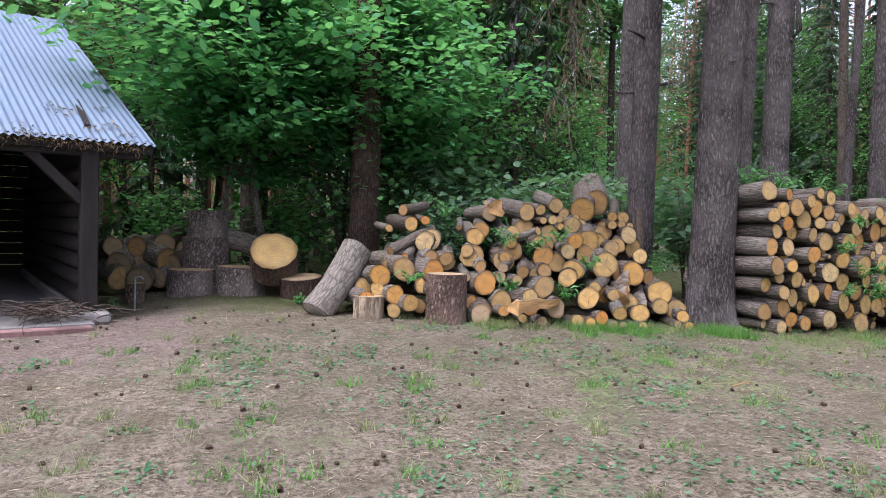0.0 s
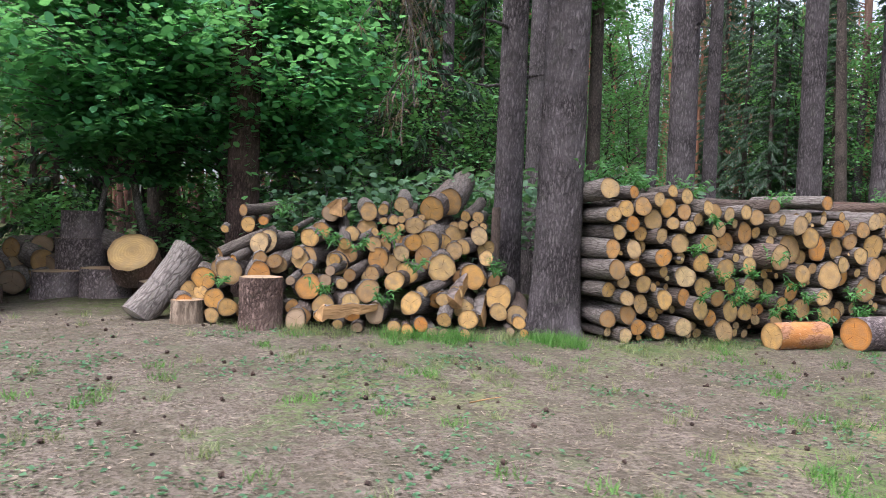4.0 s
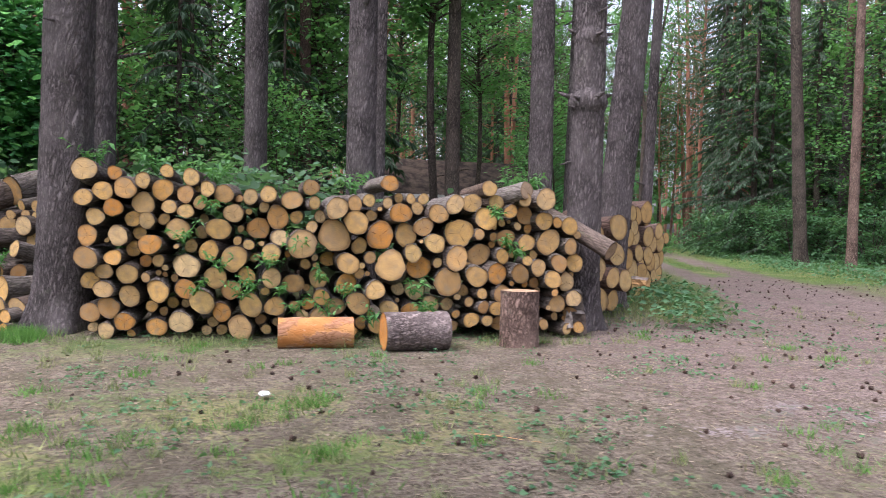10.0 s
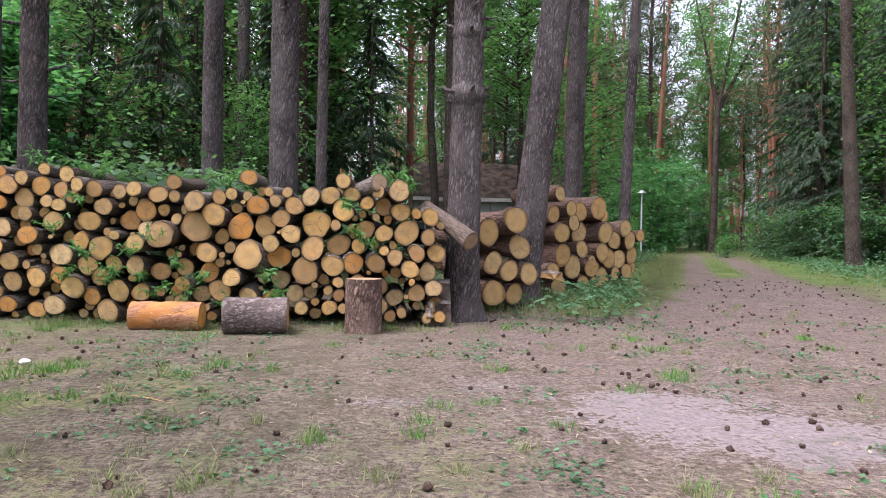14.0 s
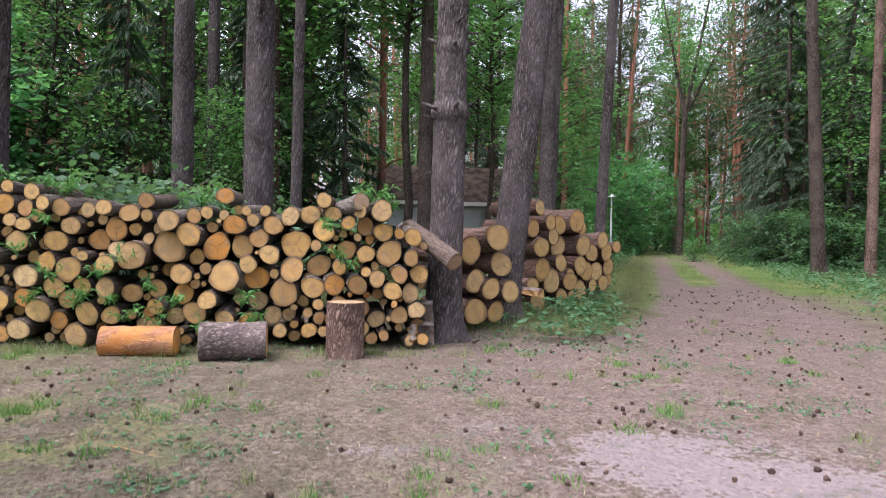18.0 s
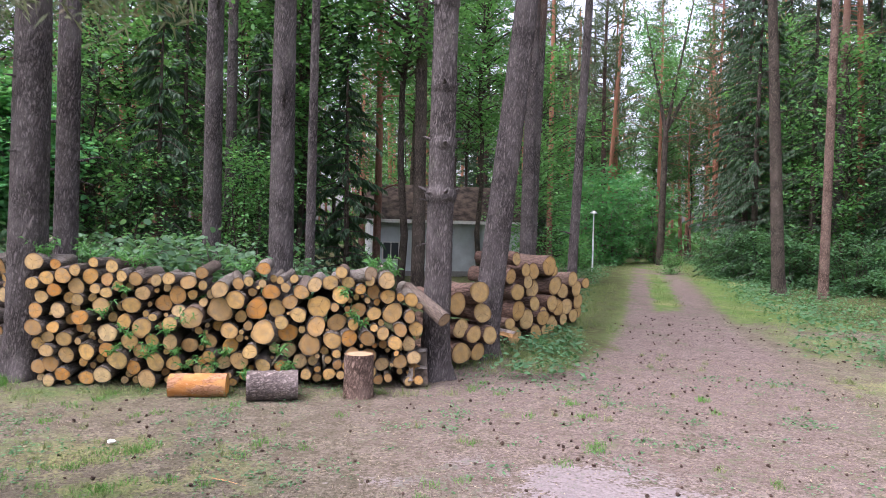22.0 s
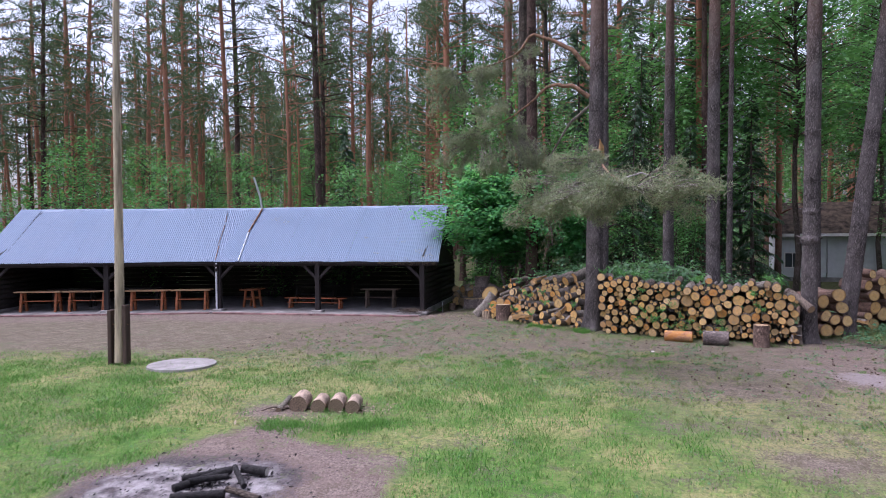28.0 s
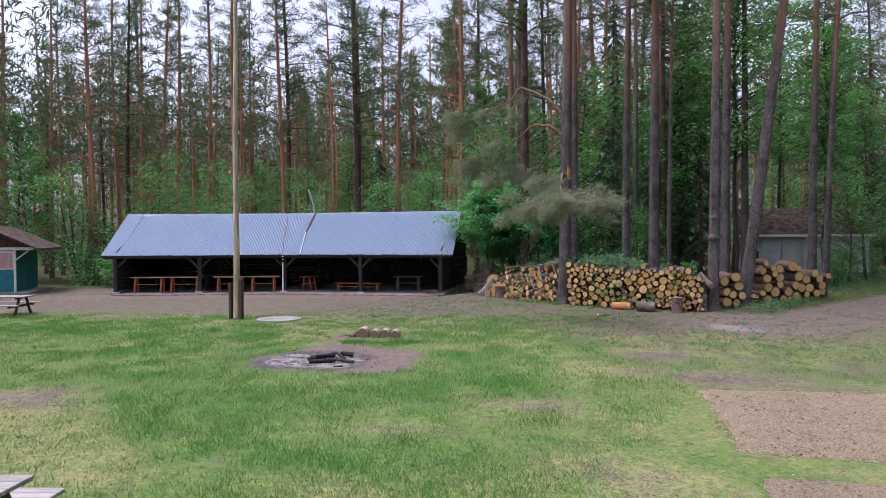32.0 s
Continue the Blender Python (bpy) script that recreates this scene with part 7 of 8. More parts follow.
# ---- picnic tables ----
def picnic_table(m, long=1.8, label="weathered grey wooden picnic table on the grass"):
    t = thing("picnic_table", m, label, "picnic table", "picnic tables")
    for i in range(4):
        y = -0.36 + 0.18 * i
        part("top_plank", box(-long / 2, long / 2, y + 0.005, y + 0.175, 0.7, 0.745, 0.006), GREY_WOOD, t)
    for s in (-1, 1):
        for k in range(2):
            y = s * (0.62 + 0.14 * k)
            part("seat_plank", box(-long / 2, long / 2, y - 0.065, y + 0.065, 0.41, 0.45, 0.006), GREY_WOOD, t)
    for x in (-long / 2 + 0.3, long / 2 - 0.3):
        part("crossbeam", box(x - 0.03, x + 0.03, -0.78, 0.78, 0.33, 0.41), ROUGH_BOARD, t)
        part("top_beam", box(x - 0.03, x + 0.03, -0.34, 0.34, 0.63, 0.7), ROUGH_BOARD, t)
        for s in (-1, 1):
            part("leg", box(-0.035, 0.035, -0.045, 0.045, 0, 0.74, 0.006), ROUGH_BOARD, t, m=Matrix.Translation((x + 0.07, s * 0.52, 0)) @ Matrix.Rotation(s * radians(24), 4, "X"))
    return t


picnic_table(Matrix.Translation((1.41, -23.79, 0.0)) @ Matrix.Rotation(radians(24), 4, "Z"), 1.9)
picnic_table(Matrix.Translation((-18.6, -11.6, 0.0)) @ Matrix.Rotation(radians(28), 4, "Z"), 2.2)


# ---- huts ----
def gable_roof(hut, x0, x1, y0, y1, eave, ridge, over, mat, thick=0.1):
    ym = (y0 + y1) / 2
    rise = (ridge - eave) / (ym - y0)
    for s, ya in ((-1, y0 - over), (1, y1 + over)):
        za = eave - over * rise
        bm = bmesh.new()
        q = [(x0 - over, ya, za), (x1 + over, ya, za), (x1 + over, ym, ridge), (x0 - over, ym, ridge)]
        lo, hi = [bm.verts.new(p) for p in q], [bm.verts.new((a, b, c + thick)) for a, b, c in q]
        bm.faces.new(lo), bm.faces.new(hi)
        for i in range(4):
            bm.faces.new((lo[i], lo[(i + 1) % 4], hi[(i + 1) % 4], hi[i]))
        part("roof_slope", bm, mat, hut, "brown weathered roof covered with needles")


def grey_hut():
    hut = thing("grey_hut", Matrix.Translation((4.75, 22.4, 0.2)) @ Matrix.Rotation(radians(5), 4, "Z"), "pale grey panelled hut with a brown mossy roof among the trees", "hut")
    L, D, H, R = 7.3, 4.4, 2.75, 4.3
    for i in range(6):
        x = i * L / 6
        part("wall_panel", box(x + 0.02, x + L / 6 - 0.02, 0.0, 0.08, 0.25, H, 0.008), HUT_WALL, hut)
        part("wall_panel", box(x + 0.02, x + L / 6 - 0.02, D - 0.08, D, 0.25, H, 0.008), HUT_WALL, hut)
    for x in (0.0, L):
        for k in range(6):
            y = k * D / 6
            part("wall_board", box(x - 0.06, x + 0.06, y + 0.01, y + D / 6 - 0.01, 0.25, H + 0.1, 0.006), HUT_BLUE if x else HUT_WALL, hut)
        bm = bmesh.new()
        tri = [(0, H + 0.1), (D, H + 0.1), (D / 2, R - 0.05)]
        a, b = [bm.verts.new((x - 0.05, y, z)) for y, z in tri], [bm.verts.new((x + 0.05, y, z)) for y, z in tri]
        bm.faces.new(a), bm.faces.new(b)
        for i in range(3):
            bm.faces.new((a[i], a[(i + 1) % 3], b[(i + 1) % 3], b[i]))
        part("gable", bm, HUT_BLUE, hut, "blue-grey painted gable")
    part("plinth", box(-0.03, L + 0.03, -0.03, D + 0.03, -0.3, 0.25), CONCRETE, hut)
    win = part("window", box(0.35, 1.15, -0.03, 0.0, 0.75, 1.6), WHITE_TRIM, hut)
    for x in (0.4, 0.77):
        part("pane", box(x, x + 0.33, -0.036, -0.03, 0.8, 1.55), GLASS, win)
    part("fascia", box(-0.4, L + 0.4, -0.45, -0.41, H - 0.28, H - 0.12), WHITE_TRIM, hut)
    gable_roof(hut, 0, L, 0, D, H, R, 0.42, MOSS_ROOF)


grey_hut()


def teal_hut():
    m = Matrix.Translation((-28.35, -5.25, 0.0)) @ Matrix.Rotation(radians(42), 4, "Z")
    hut = thing("teal_hut", m, "small wooden hut with teal lower boards and curtained windows", "hut")
    W, D = 3.4, 3.6
    for i in range(4):
        x = -W + i * W / 4
        part("wall_board", box(x + 0.01, x + W / 4 - 0.01, 0.0, 0.08, 0.1, 1.25, 0.008), TEAL, hut)
        w = part("window", box(x + 0.05, x + W / 4 - 0.05, 0.0, 0.07, 1.28, 2.25, 0.01), WHITE_TRIM, hut)
        part("curtain", box(x + 0.12, x + W / 4 - 0.12, -0.008, 0.0, 1.35, 2.18), CURTAIN, w)
    for k in range(4):
        y = 0.08 + k * D / 4
        part("wall_board", box(-0.08, 0.0, y + 0.01, y + D / 4 - 0.01, 0.1, 2.4, 0.008), TEAL, hut)
        part("wall_board", box(-W, -W + 0.08, y + 0.01, y + D / 4 - 0.01, 0.1, 2.4, 0.008), TEAL, hut)
    part("wall_board", box(-W, 0, D, D + 0.08, 0.1, 2.4), TEAL, hut)
    part("corner_post", box(-0.06, 0.04, -0.04, 0.06, 0.1, 2.4), WHITE_TRIM, hut)
    part("lintel", box(-W, 0.9, -0.1, -0.03, 2.3, 2.45), WHITE_TRIM, hut)
    part("floor_slab", box(-W - 0.2, 0.8, -0.5, D, -0.1, 0.1), CONCRETE, hut)
    bm = bmesh.new()
    for y in (-0.06, 0.02):
        bm.faces.new([bm.verts.new((x, y, z)) for x, z in ((-W, 2.45), (0.8, 2.45), (-W / 2 + 0.4, 3.45))])
    part("gable", bm, ROUGH_BOARD, hut)
    for s in (-1, 1):
        bm = bmesh.new()
        xm = -W / 2 + 0.4
        q = [(xm, -0.7, 3.5), (xm, D + 0.3, 3.5), (xm + s * 2.6, D + 0.3, 2.3), (xm + s * 2.6, -0.7, 2.3)]
        lo, hi = [bm.verts.new(p) for p in q], [bm.verts.new((a, b, c + 0.1)) for a, b, c in q]
        bm.faces.new(lo), bm.faces.new(hi)
        for i in range(4):
            bm.faces.new((lo[i], lo[(i + 1) % 4], hi[(i + 1) % 4], hi[i]))
        part("roof_slope", bm, MOSS_ROOF, hut)
    v, f = tube([(-0.05, -0.05, 1.7), (0.75, -0.05, 2.35)], [0.035, 0.035], 6)
    child("strut", np_mesh("strut", v, f, WHITE_TRIM), hut)


teal_hut()

# lamp post beside the track, forked tree at its bend
lamp = thing("lamp_post", Matrix.Translation((16.55, 26.64, 0.2)), "thin pale lamp post with a flat round head", "street lamp")
v, f = tube([(0, 0, 0), (0, 0, 3.3)], [0.05, 0.035], 10)
child("post", np_mesh("post", v, f, WHITE_PIPE, True), lamp)
bm = bmesh.new()
bmesh.ops.create_cone(bm, segments=20, radius1=0.24, radius2=0.07, depth=0.14, cap_ends=True)
part("lamp_head", bm, STEEL, lamp, m=Matrix.Translation((0, 0, 3.35)))

fork = thing("forked_tree", Matrix.Translation((24.7, 36.5, 0.35)) @ Matrix.Scale(0.86, 4), "slender dark tree forking high beside the track", "tree")
zz = np.linspace(-0.1, 11, 16)
v, f = tube(np.stack([0.02 * zz, 0 * zz, zz], 1), np.linspace(0.3, 0.2, 16), 12)
child("trunk", np_mesh("trunk", v, f, BARK_DARK, True), fork)
for end in ((5.0, 0, 20.0), (-1.5, 1.0, 21.0), (2.2, -0.5, 22.0)):
    k = np.linspace(0, 1, 8)[:, None]
    line = np.array([0.22, 0, 10.8]) * (1 - k) + np.array(end) * k
    v, f = tube(line, np.linspace(0.17, 0.04, 8), 8)
    child("fork", np_mesh("fork", v, f, BARK_DARK, True), fork)
    g = np.random.default_rng(int(end[2]))
    near = g.uniform(0.25, 1.0, 900)[:, None]
    at = np.array([0.22, 0, 10.8]) * (1 - near) + np.array(end) * near + g.normal(0, 1.0, (900, 3)) * [0.9, 0.9, 0.5]
    v, f = round_leaves(at, g.normal(0, 1, (900, 3)), g.uniform(0.14, 0.3, 900), 0.6, g)
    child("crown", np_mesh("crown", v, f, LEAF_DARK), fork)


# ---- small things by the shed ----
tap = thing("water_tap", Matrix.Translation((-6.72, 3.4, float(gz(-6.72, 3.4)))), "small steel standpipe tap beside the shed post", "water tap")
v, f = tube([(0, 0, -0.05), (0, 0, 0.42)], [0.012, 0.012], 8)
child("pipe", np_mesh("pipe", v, f, STEEL, True), tap)
v, f = tube([(0, 0, 0.4), (0.06, -0.03, 0.42), (0.1, -0.05, 0.39)], [0.014, 0.014, 0.011], 8)
child("spout", np_mesh("spout", v, f, STEEL, True), tap)
g = np.random.default_rng(19)
pieces = []
for i in range(130):
    a = g.uniform(0, 6.28)
    p = branch_line((-7.55 + g.normal(0, 0.2), 2.32 + g.normal(0, 0.14), 0.16 + abs(g.normal(0, 0.05))), (math.cos(a), math.sin(a), g.uniform(-0.05, 0.3)), g.uniform(0.2, 0.5), g, 0.2, 5, 0.2)
    pieces.append(tube(p, np.linspace(0.008, 0.003, 5), 4))
thing("twig_pile", Matrix(), "small heap of dry twigs at the shed post", "twigs", kind="stuff", data=np_mesh("twig_pile", *merge(pieces), TWIG))
k = 1500
q = np.column_stack([-g.uniform(0.0, 8.5, k), g.normal(0.03, 0.05, k), EAVE_Z - 0.03 + g.normal(0, 0.03, k)])
q[:, 0] = np.where(g.uniform(size=k) < 0.6, q[:, 0] * 0.25, q[:, 0])
v, f = leaf_cloud(q, g.normal(0, 1, (k, 3)), g.uniform(0.02, 0.07, k), 0.2, g, 0.2, 0.7)
thing("eave_litter", SHED_BASE, "dry needles and twigs caught along the shed's eave", "needles", kind="stuff", data=np_mesh("eave_litter", v, f, DEAD_NEEDLE))

tilt = math.atan2(RIDGE_Z - EAVE_Z, RIDGE_Y)
spots = [(-0.75, 0.75, 0.1), (-0.5, 0.25, 0.05), (-0.28, 0.4, 0.05), (-0.15, 0.2, 0.05), (-1.5, 1.4, 0.06), (-1.1, 0.05, 0.12), (-2.3, 0.6, 0.05), (-3.1, 1.8, 0.06), (-6.9, 3.2, 0.14), (-7.4, 3.5, 0.1), (-8.3, 3.3, 0.1), (-0.3, 0.9, 0.04)]
q = []
for x, up, wide in spots:
    n = int(500 * wide)
    along = up + g.normal(0, wide, n)
    q.append(np.column_stack([x + g.normal(0, wide, n), along * math.cos(tilt), EAVE_Z + along * math.sin(tilt) + 0.03]))
q = np.concatenate(q)
v, f = leaf_cloud(q, g.normal(0, 1, (len(q), 3)) * [1, 1, 0.4], g.uniform(0.03, 0.08, len(q)), 0.25, g, 0.0, 0.4)
thing("roof_litter", SHED_BASE, "brown needles and leaves lying in clumps on the roof", "needles", kind="stuff", data=np_mesh("roof_litter", v, f, LITTER))

for start, way, long, r in [((6.5, -5.4, 0.015), (0.65, -0.55, 0.0), 0.3, 0.007), ((3.05, -3.34, 0.012), (0.8, -0.5, 0.0), 0.38, 0.006), ((-2.2, -1.7, 0.012), (0.9, 0.3, 0.0), 0.3, 0.006)]:
    v, f = tube(branch_line(start, way, long, g, 0.0, 6, 0.06), np.linspace(r, r * 0.6, 6), 6)
    thing("stick", Matrix(), "thin pale bare stick lying on the needles", "stick", "loose sticks", data=np_mesh("stick", v, f, SPLIT_WOOD, True))
for i, (x, y) in enumerate([(-7.0, 3.75), (-4.4, 3.0), (-4.1, 2.7), (-4.75, 3.1), (6.75, -5.5)]):
    sprig(x, y, float(gz(x, y)), 0.2 if i < 4 else 0.09, 9 if i < 4 else 3, 300 + i, "low green weed growing from the ground", LEAF_BUSH, 0.07)
bm = bmesh.new()
bmesh.ops.create_icosphere(bm, subdivisions=2, radius=0.045)
g = np.random.default_rng(2)
for vert in bm.verts:
    vert.co = vert.co * float(g.uniform(0.6, 1.15))
    vert.co.z *= 0.45
thing("crumpled_paper", Matrix.Translation((1.84, -2.28, float(gz(1.84, -2.28)) + 0.03)), "crumpled white paper on the ground", "paper", data=bm_mesh("crumpled_paper", bm, PAPER))


# ---- ground cover ----
def scatter(n, x0, x1, y0, y1, g, want):
    x, y = g.uniform(x0, x1, n), g.uniform(y0, y1, n)
    keep = g.uniform(size=n) < want(x, y)
    x, y = x[keep], y[keep]
    return np.column_stack([x, y, gz(x, y) + 0.02 * np.sin(x * 0.9 + 1.3) * np.sin(y * 0.7) * (y < -2)])


def blades(name, at, h, w, g, mat, label):
    n = len(at)
    a = g.uniform(0, 6.28, n)
    side = np.column_stack([np.cos(a), np.sin(a), 0 * a]) * (w * g.uniform(0.6, 1.3, n))[:, None]
    lean = np.column_stack([g.normal(0, 0.45, n), g.normal(0, 0.45, n), np.ones(n)]) * (h * g.uniform(0.5, 1.3, n))[:, None]
    v = np.stack([at - side / 2, at + side / 2, at + lean], 1).reshape(-1, 3)
    thing(name, Matrix(), label, "grass", kind="stuff", data=np_mesh(name, v, np.arange(3 * n).reshape(-1, 3), mat))


g = np.random.default_rng(23)
off_beds = lambda x, y: 1 - ((x > 6.5) & (y < -10 - 0.25 * (15.3 - x)) & (y > -24)) * 1.0
mid = scatter(60000, -24, 12, -27, -3, g, lambda x, y: np.clip(covers(x, y)[0] - 0.22, 0, 1) * (1 - 0.75 * covers(x, y)[5]) * (0.12 + 0.88 * smooth01(0.3, 0.7, 0.6 * lumps(x, y, 0.6, 8) + 0.4 * lumps(x, y, 1.7, 9))) * off_beds(x, y) * smooth01(-1.5, -6.0, y))
at = np.repeat(mid, 20, 0)
tall = np.repeat(g.uniform(0.035, 0.095, len(mid)), 20)
at[:, :2] += g.normal(0, 0.14, (len(at), 2))
blades("lawn_grass", at, tall, np.full(len(at), 0.012), g, GRASS, "short green lawn grass round the fireplace")
mid = scatter(26000, -24, 12, -27, -2.5, g, lambda x, y: np.clip(covers(x, y)[0] - 0.15, 0, 1) * (0.25 + 0.75 * covers(x, y)[5]) * off_beds(x, y))
at = np.repeat(mid, 18, 0)
at[:, :2] += g.normal(0, 0.13, (len(at), 2))
blades("dry_lawn_grass", at, np.full(len(at), 0.055), np.full(len(at), 0.011), g, GRASS_DRY, "short yellowed grass in the worn parts of the lawn")
a = g.uniform(0, 6.28, 700)
d = np.abs(g.normal(0, 0.95, 700))
at = np.column_stack([-1.6 + d * np.cos(a), -13.8 + d * np.sin(a), np.full(700, 0.008)])
v, f = leaf_cloud(at, g.normal(0, 1, (700, 3)) * [1, 1, 0.3], g.uniform(0.02, 0.07, 700), 0.6, g, -0.1, 0.6)
thing("charcoal_bits", Matrix(), "scattered charcoal bits round the fireplace", "charcoal", kind="stuff", data=np_mesh("charcoal_bits", v, f, CHAR))
at = scatter(2600, -4.3, -0.9, -12.4, -9.3, g, lambda x, y: np.exp(-(((x + 1.8) / 0.4) ** 2 + ((y + 9.95) / 0.3) ** 2)) + 0.45 * np.exp(-(((x + 3.0) / 0.7) ** 2 + ((y + 11.0) / 0.7) ** 2)))
v, f = leaf_cloud(at + [0, 0, 0.012], g.normal(0, 1, (len(at), 3)) * [1, 1, 0.15], g.uniform(0.03, 0.1, len(at)), 0.4, g, -0.1, 0.4)
thing("bark_chips", Matrix(), "brown bark chips strewn round the row of logs", "wood chips", kind="stuff", data=np_mesh("bark_chips", v, f, LITTER))


def clumps(count, x0, x1, y0, y1, want, per, spread_r, h):
    mid = scatter(count, x0, x1, y0, y1, g, want)
    at = np.repeat(mid, per, 0)
    at[:, :2] += g.normal(0, spread_r, (len(at), 2))
    return at, np.full(len(at), h)


a1, h1 = clumps(3000, -9, 12, -9, 2.5, lambda x, y: np.clip(covers(x, y)[0] * 1.2 + 0.08 - 2 * covers(x, y)[3], 0, 0.6), 30, 0.03, 0.075)
a2, h2 = clumps(1500, -4.4, 5.6, -0.6, 2.3, lambda x, y: np.exp(-((y - foot_line(x) + 0.12) / 0.16) ** 2) * np.clip(0.1 + smooth01(0.35, 0.75, lumps(x, y, 0.5, 11)), 0, 1), 26, 0.07, 0.11)
a3, h3 = clumps(3200, 4, 34, 1.5, 40, lambda x, y: np.clip(covers(x, y)[0] - 0.15, 0, 1), 30, 0.13, 0.16)
a4, h4 = clumps(4200, 5, 17, 1, 18, lambda x, y: smooth01(-1.9, -2.5, x - track_x(y)) * smooth01(-6.5, -4.5, x - track_x(y)) * 0.85, 26, 0.1, 0.19)
at = np.concatenate([a1, a2, a3, a4])
blades("grass_tufts", at, np.concatenate([h1, h2, h3, h4]), np.full(len(at), 0.0055), g, GRASS_DRY, "scattered grass tufts on the needle litter")
b1, k1 = clumps(2600, -4.2, -0.3, -0.4, 2.3, lambda x, y: np.exp(-((y - foot_line(x) + 0.2) / 0.2) ** 2) * smooth01(0.45, 0.75, lumps(x, y, 0.4, 12)) * smooth01(-3.9, -3.0, x), 34, 0.06, 0.1)
b2, k2 = clumps(5200, -8, 9, -6.5, 0.6, lambda x, y: smooth01(0.52, 0.75, lumps(x, y, 0.4, 13)) * (0.1 + 0.9 * np.clip(2.2 * (covers(x, y)[0] - 0.22), 0, 1)) * (1 - covers(x, y)[3]), 40, 0.05, 0.065)
b3, k3 = clumps(420, -2.75, -1.0, -11.8, -10.3, lambda x, y: np.exp(-(((y + 11.0 - 0.4 * (x + 1.9)) / 0.4) ** 2)) * smooth01(0.25, 0.6, lumps(x, y, 0.4, 14)), 40, 0.08, 0.1)
at = np.concatenate([b1, b2, b3])
blades("green_tufts", at, np.concatenate([k1, k2, k3]), np.full(len(at), 0.007), g, GRASS, "fresh green grass in patches on the clearing")

mid = scatter(5200, -8, 11, -8, 1, g, lambda x, y: np.clip(0.75 * smooth01(0.45, 0.75, lumps(x, y, 0.7, 15)) + 0.05 - covers(x, y)[3], 0, 1))
at = np.repeat(mid, 10, 0) + np.column_stack([g.normal(0, 0.07, (len(mid) * 10, 2)), g.uniform(0, 0.03, len(mid) * 10)])
mid2 = scatter(1600, -24, 12, -26, -5, g, lambda x, y: covers(x, y)[0] * 0.5 * off_beds(x, y))
at2 = np.repeat(mid2, 9, 0) + np.column_stack([g.normal(0, 0.09, (len(mid2) * 9, 2)), g.uniform(0.01, 0.05, len(mid2) * 9)])
mid3 = scatter(8500, 4, 34, 1.5, 42, g, lambda x, y: np.clip(0.75 * smooth01(2.3, 3.4, np.abs(x - track_x(y))) * smooth01(8.5, 4.0, np.abs(x - track_x(y))), 0, 1))
at3 = np.repeat(mid3, 12, 0) + np.column_stack([g.normal(0, 0.2, (len(mid3) * 12, 2)), g.uniform(0.02, 0.32, len(mid3) * 12)])
mid4 = scatter(5200, 5.6, 17, 0.6, 22, g, lambda x, y: smooth01(-1.6, -2.3, x - track_x(y)) * smooth01(-4.6, -3.2, x - track_x(y)) * smooth01(0.2, 0.9, x - 5.9 - np.maximum(y - 1.0, 0) * 0.75))
at4 = np.repeat(mid4, 14, 0) + np.column_stack([g.normal(0, 0.12, (len(mid4) * 14, 2)), g.uniform(0.02, 0.3, len(mid4) * 14)])
size = np.concatenate([np.full(len(at), 0.04), np.full(len(at2), 0.04), np.full(len(at3), 0.12), np.full(len(at4), 0.1)])
at = np.concatenate([at, at2, at3, at4])
v, f = leaf_cloud(at, g.normal(0, 1, (len(at), 3)) * [1, 1, 0.3], size * g.uniform(0.6, 1.3, len(at)), 0.6, g, 0.1, 0.4)
thing("low_weeds", Matrix(), "low broad-leaved weeds on the clearing and along the track", "weeds", kind="stuff", data=np_mesh("low_weeds", v, f, WEED))

at = scatter(95000, -9, 12, -9, 2.2, g, lambda x, y: np.clip(0.85 - covers(x, y)[0] - covers(x, y)[3], 0.1, 1))
at[:, 2] += 0.004
way = g.normal(0, 1, (len(at), 3)) * [1, 1, 0.08]
v, f = leaf_cloud(at, way, g.uniform(0.02, 0.085, len(at)), 0.085, g, -0.05, 0.3)
thing("needle_litter", Matrix(), "dry pine needles and straw strewn on the ground", "needles", kind="stuff", data=np_mesh("needle_litter", v, f, LITTER))
at = scatter(11000, -9, 12, -12, 2.5, g, lambda x, y: 0.5 + 0 * x)
at[:, 2] += 0.006
v, f = leaf_cloud(at, g.normal(0, 1, (len(at), 3)) * [1, 1, 0.15], g.uniform(0.012, 0.045, len(at)), 0.5, g, -0.1, 0.4)
thing("bark_scraps", Matrix(), "pale bark and wood scraps on the ground", "wood scraps", kind="stuff", data=np_mesh("bark_scraps", v, f, LITTER))


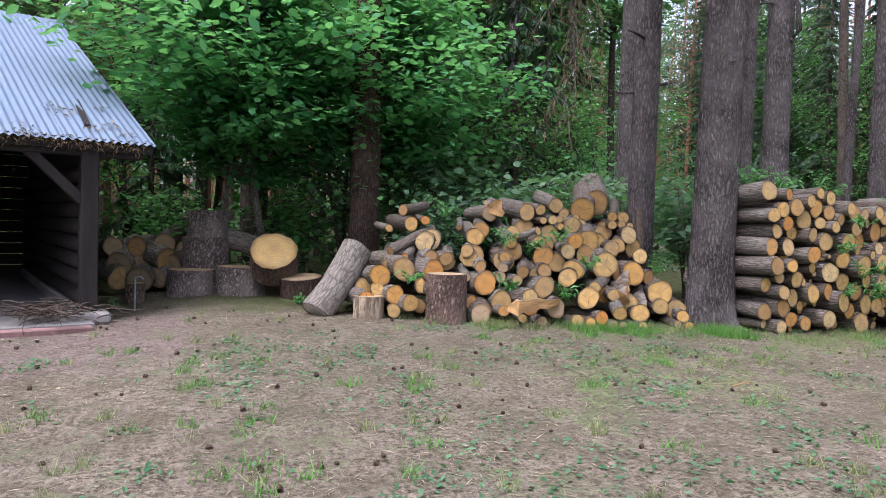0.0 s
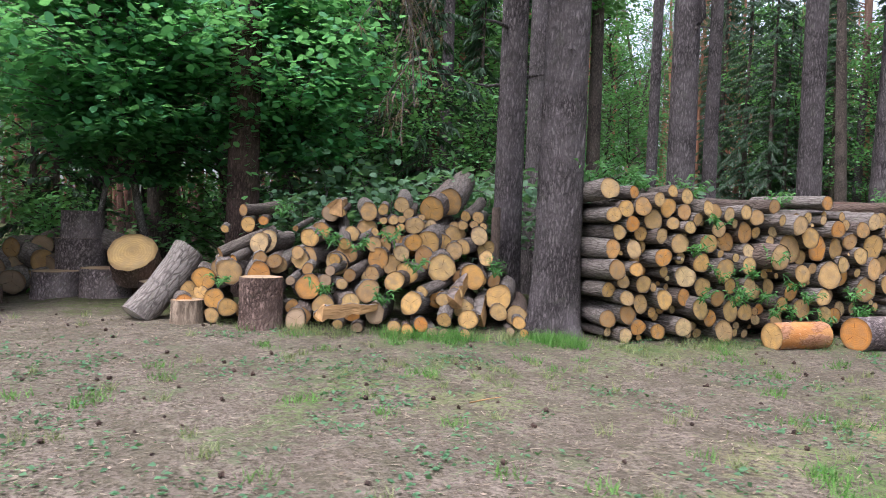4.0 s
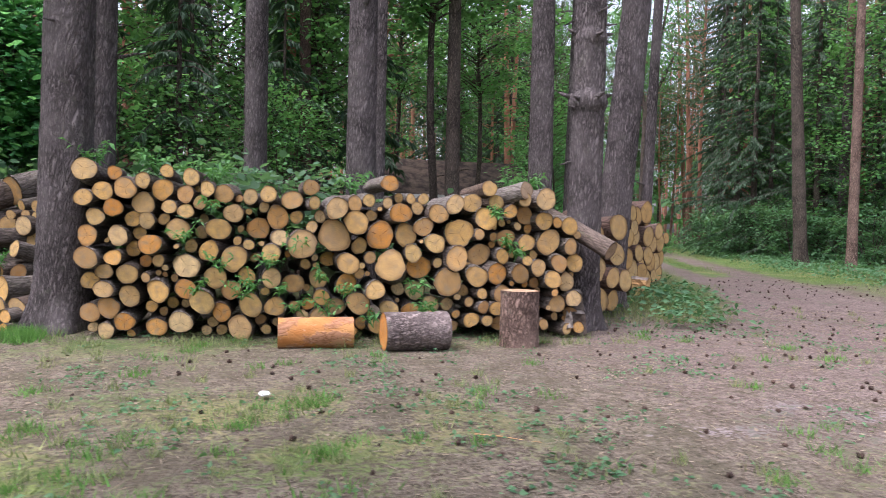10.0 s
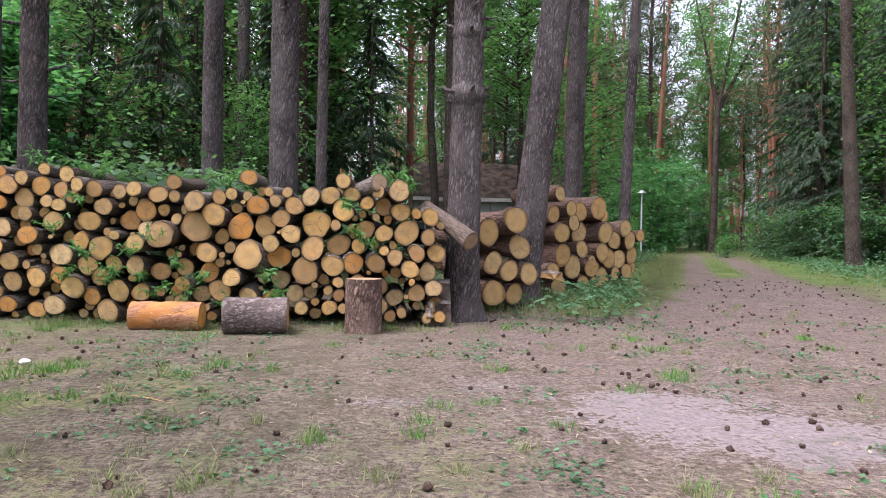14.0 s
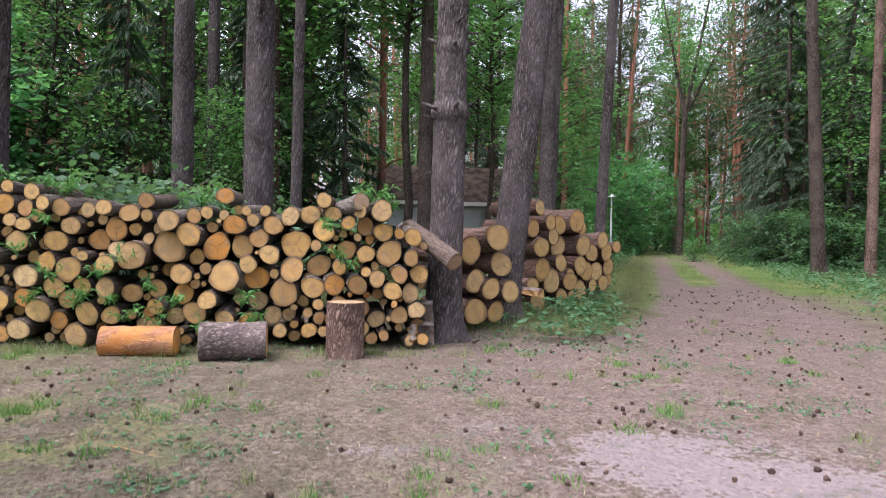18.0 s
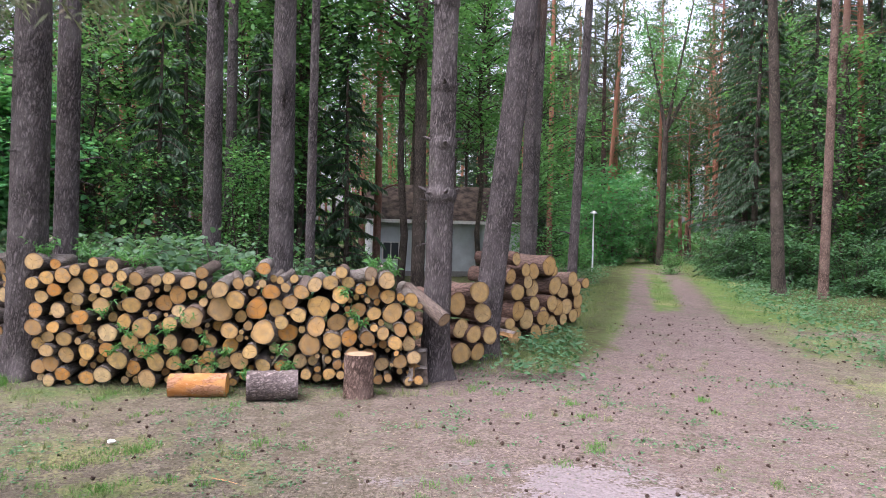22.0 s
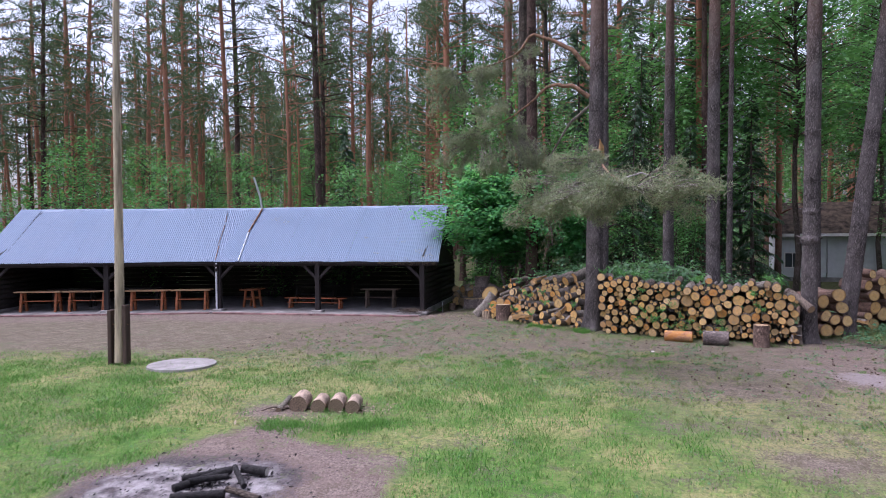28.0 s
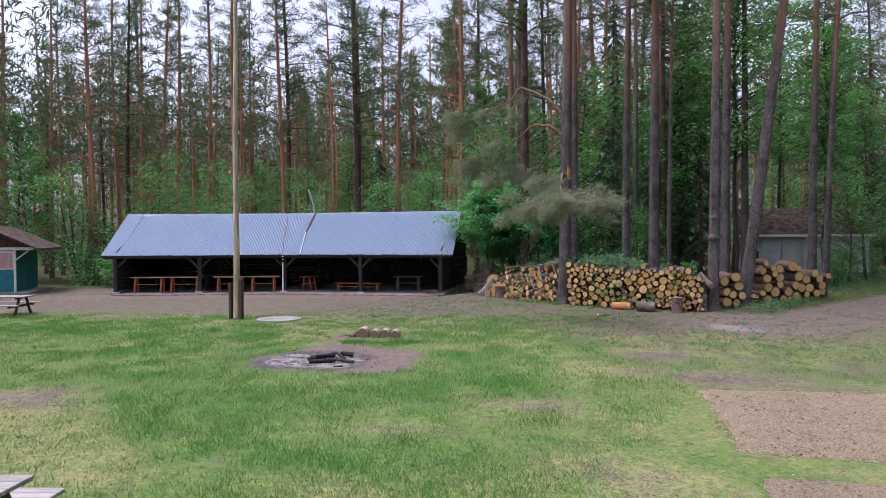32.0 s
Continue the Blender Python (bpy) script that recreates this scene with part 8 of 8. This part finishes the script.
def cones(at, g):
    """Open pine cones: overlapping scales in a few rings."""
    rings, segs = 5, 7
    th = np.linspace(0, 2 * np.pi, segs, endpoint=False)
    vs, fs = [], []
    prof = np.array([0.25, 0.9, 1.0, 0.7, 0.2])
    i, j = np.meshgrid(np.arange(rings - 1), np.arange(segs), indexing="ij")
    q = np.stack([i * segs + j, i * segs + (j + 1) % segs, (i + 1) * segs + (j + 1) % segs, (i + 1) * segs + j], -1).reshape(-1, 4)
    for n, p in enumerate(at):
        r = 0.014 * g.uniform(0.7, 1.35)
        a, t = g.uniform(0, 6.28), g.uniform(-0.3, 0.5)
        d = np.array([math.cos(a), math.sin(a), t])
        d /= np.linalg.norm(d)
        s = np.cross(d, [0, 0, 1])
        s /= np.linalg.norm(s)
        u = np.cross(s, d)
        k = prof[:, None] * r * (1 + 0.3 * g.normal(0, 1, (rings, segs)))
        z = np.linspace(-1.2, 1.2, rings)[:, None] * r * np.ones((1, segs))
        vs.append((p + [0, 0, r * 0.8] + k[..., None] * (np.cos(th)[None, :, None] * s + np.sin(th)[None, :, None] * u) + z[..., None] * d).reshape(-1, 3))
        fs.append(q + n * rings * segs)
    return np.concatenate(vs), np.concatenate(fs)


at = scatter(2300, -9, 15, -9, 8, g, lambda x, y: np.clip(0.5 + 0.4 * np.clip(covers(x, y)[1], 0, 1) - 0.7 * covers(x, y)[0] - covers(x, y)[4], 0.03, 1))
thing("pine_cones", Matrix(), "dark open pine cones strewn over the clearing", "pine cones", kind="stuff", data=np_mesh("pine_cones", *cones(at, g), CONE))


# distant woods that close the view all round
def far_woods():
    g = np.random.default_rng(29)
    n = 18000
    a = g.uniform(0, 2 * np.pi, n)
    d = g.uniform(70, 125, n)
    lump = 4.0 + 3.0 * np.sin(a * 23) + 2.0 * np.sin(a * 57 + 1)
    z = np.abs(g.normal(0, 1, n)) * (lump + 3.0)
    p = np.column_stack([d * np.cos(a), d * np.sin(a) - 5, np.minimum(z, 17)])
    v, f = leaf_cloud(p, g.normal(0, 1, (n, 3)), g.uniform(0.9, 2.2, n), 0.7, g, 0.2, 0.6)
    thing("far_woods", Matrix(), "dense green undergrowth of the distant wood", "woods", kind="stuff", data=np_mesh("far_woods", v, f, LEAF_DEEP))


far_woods()
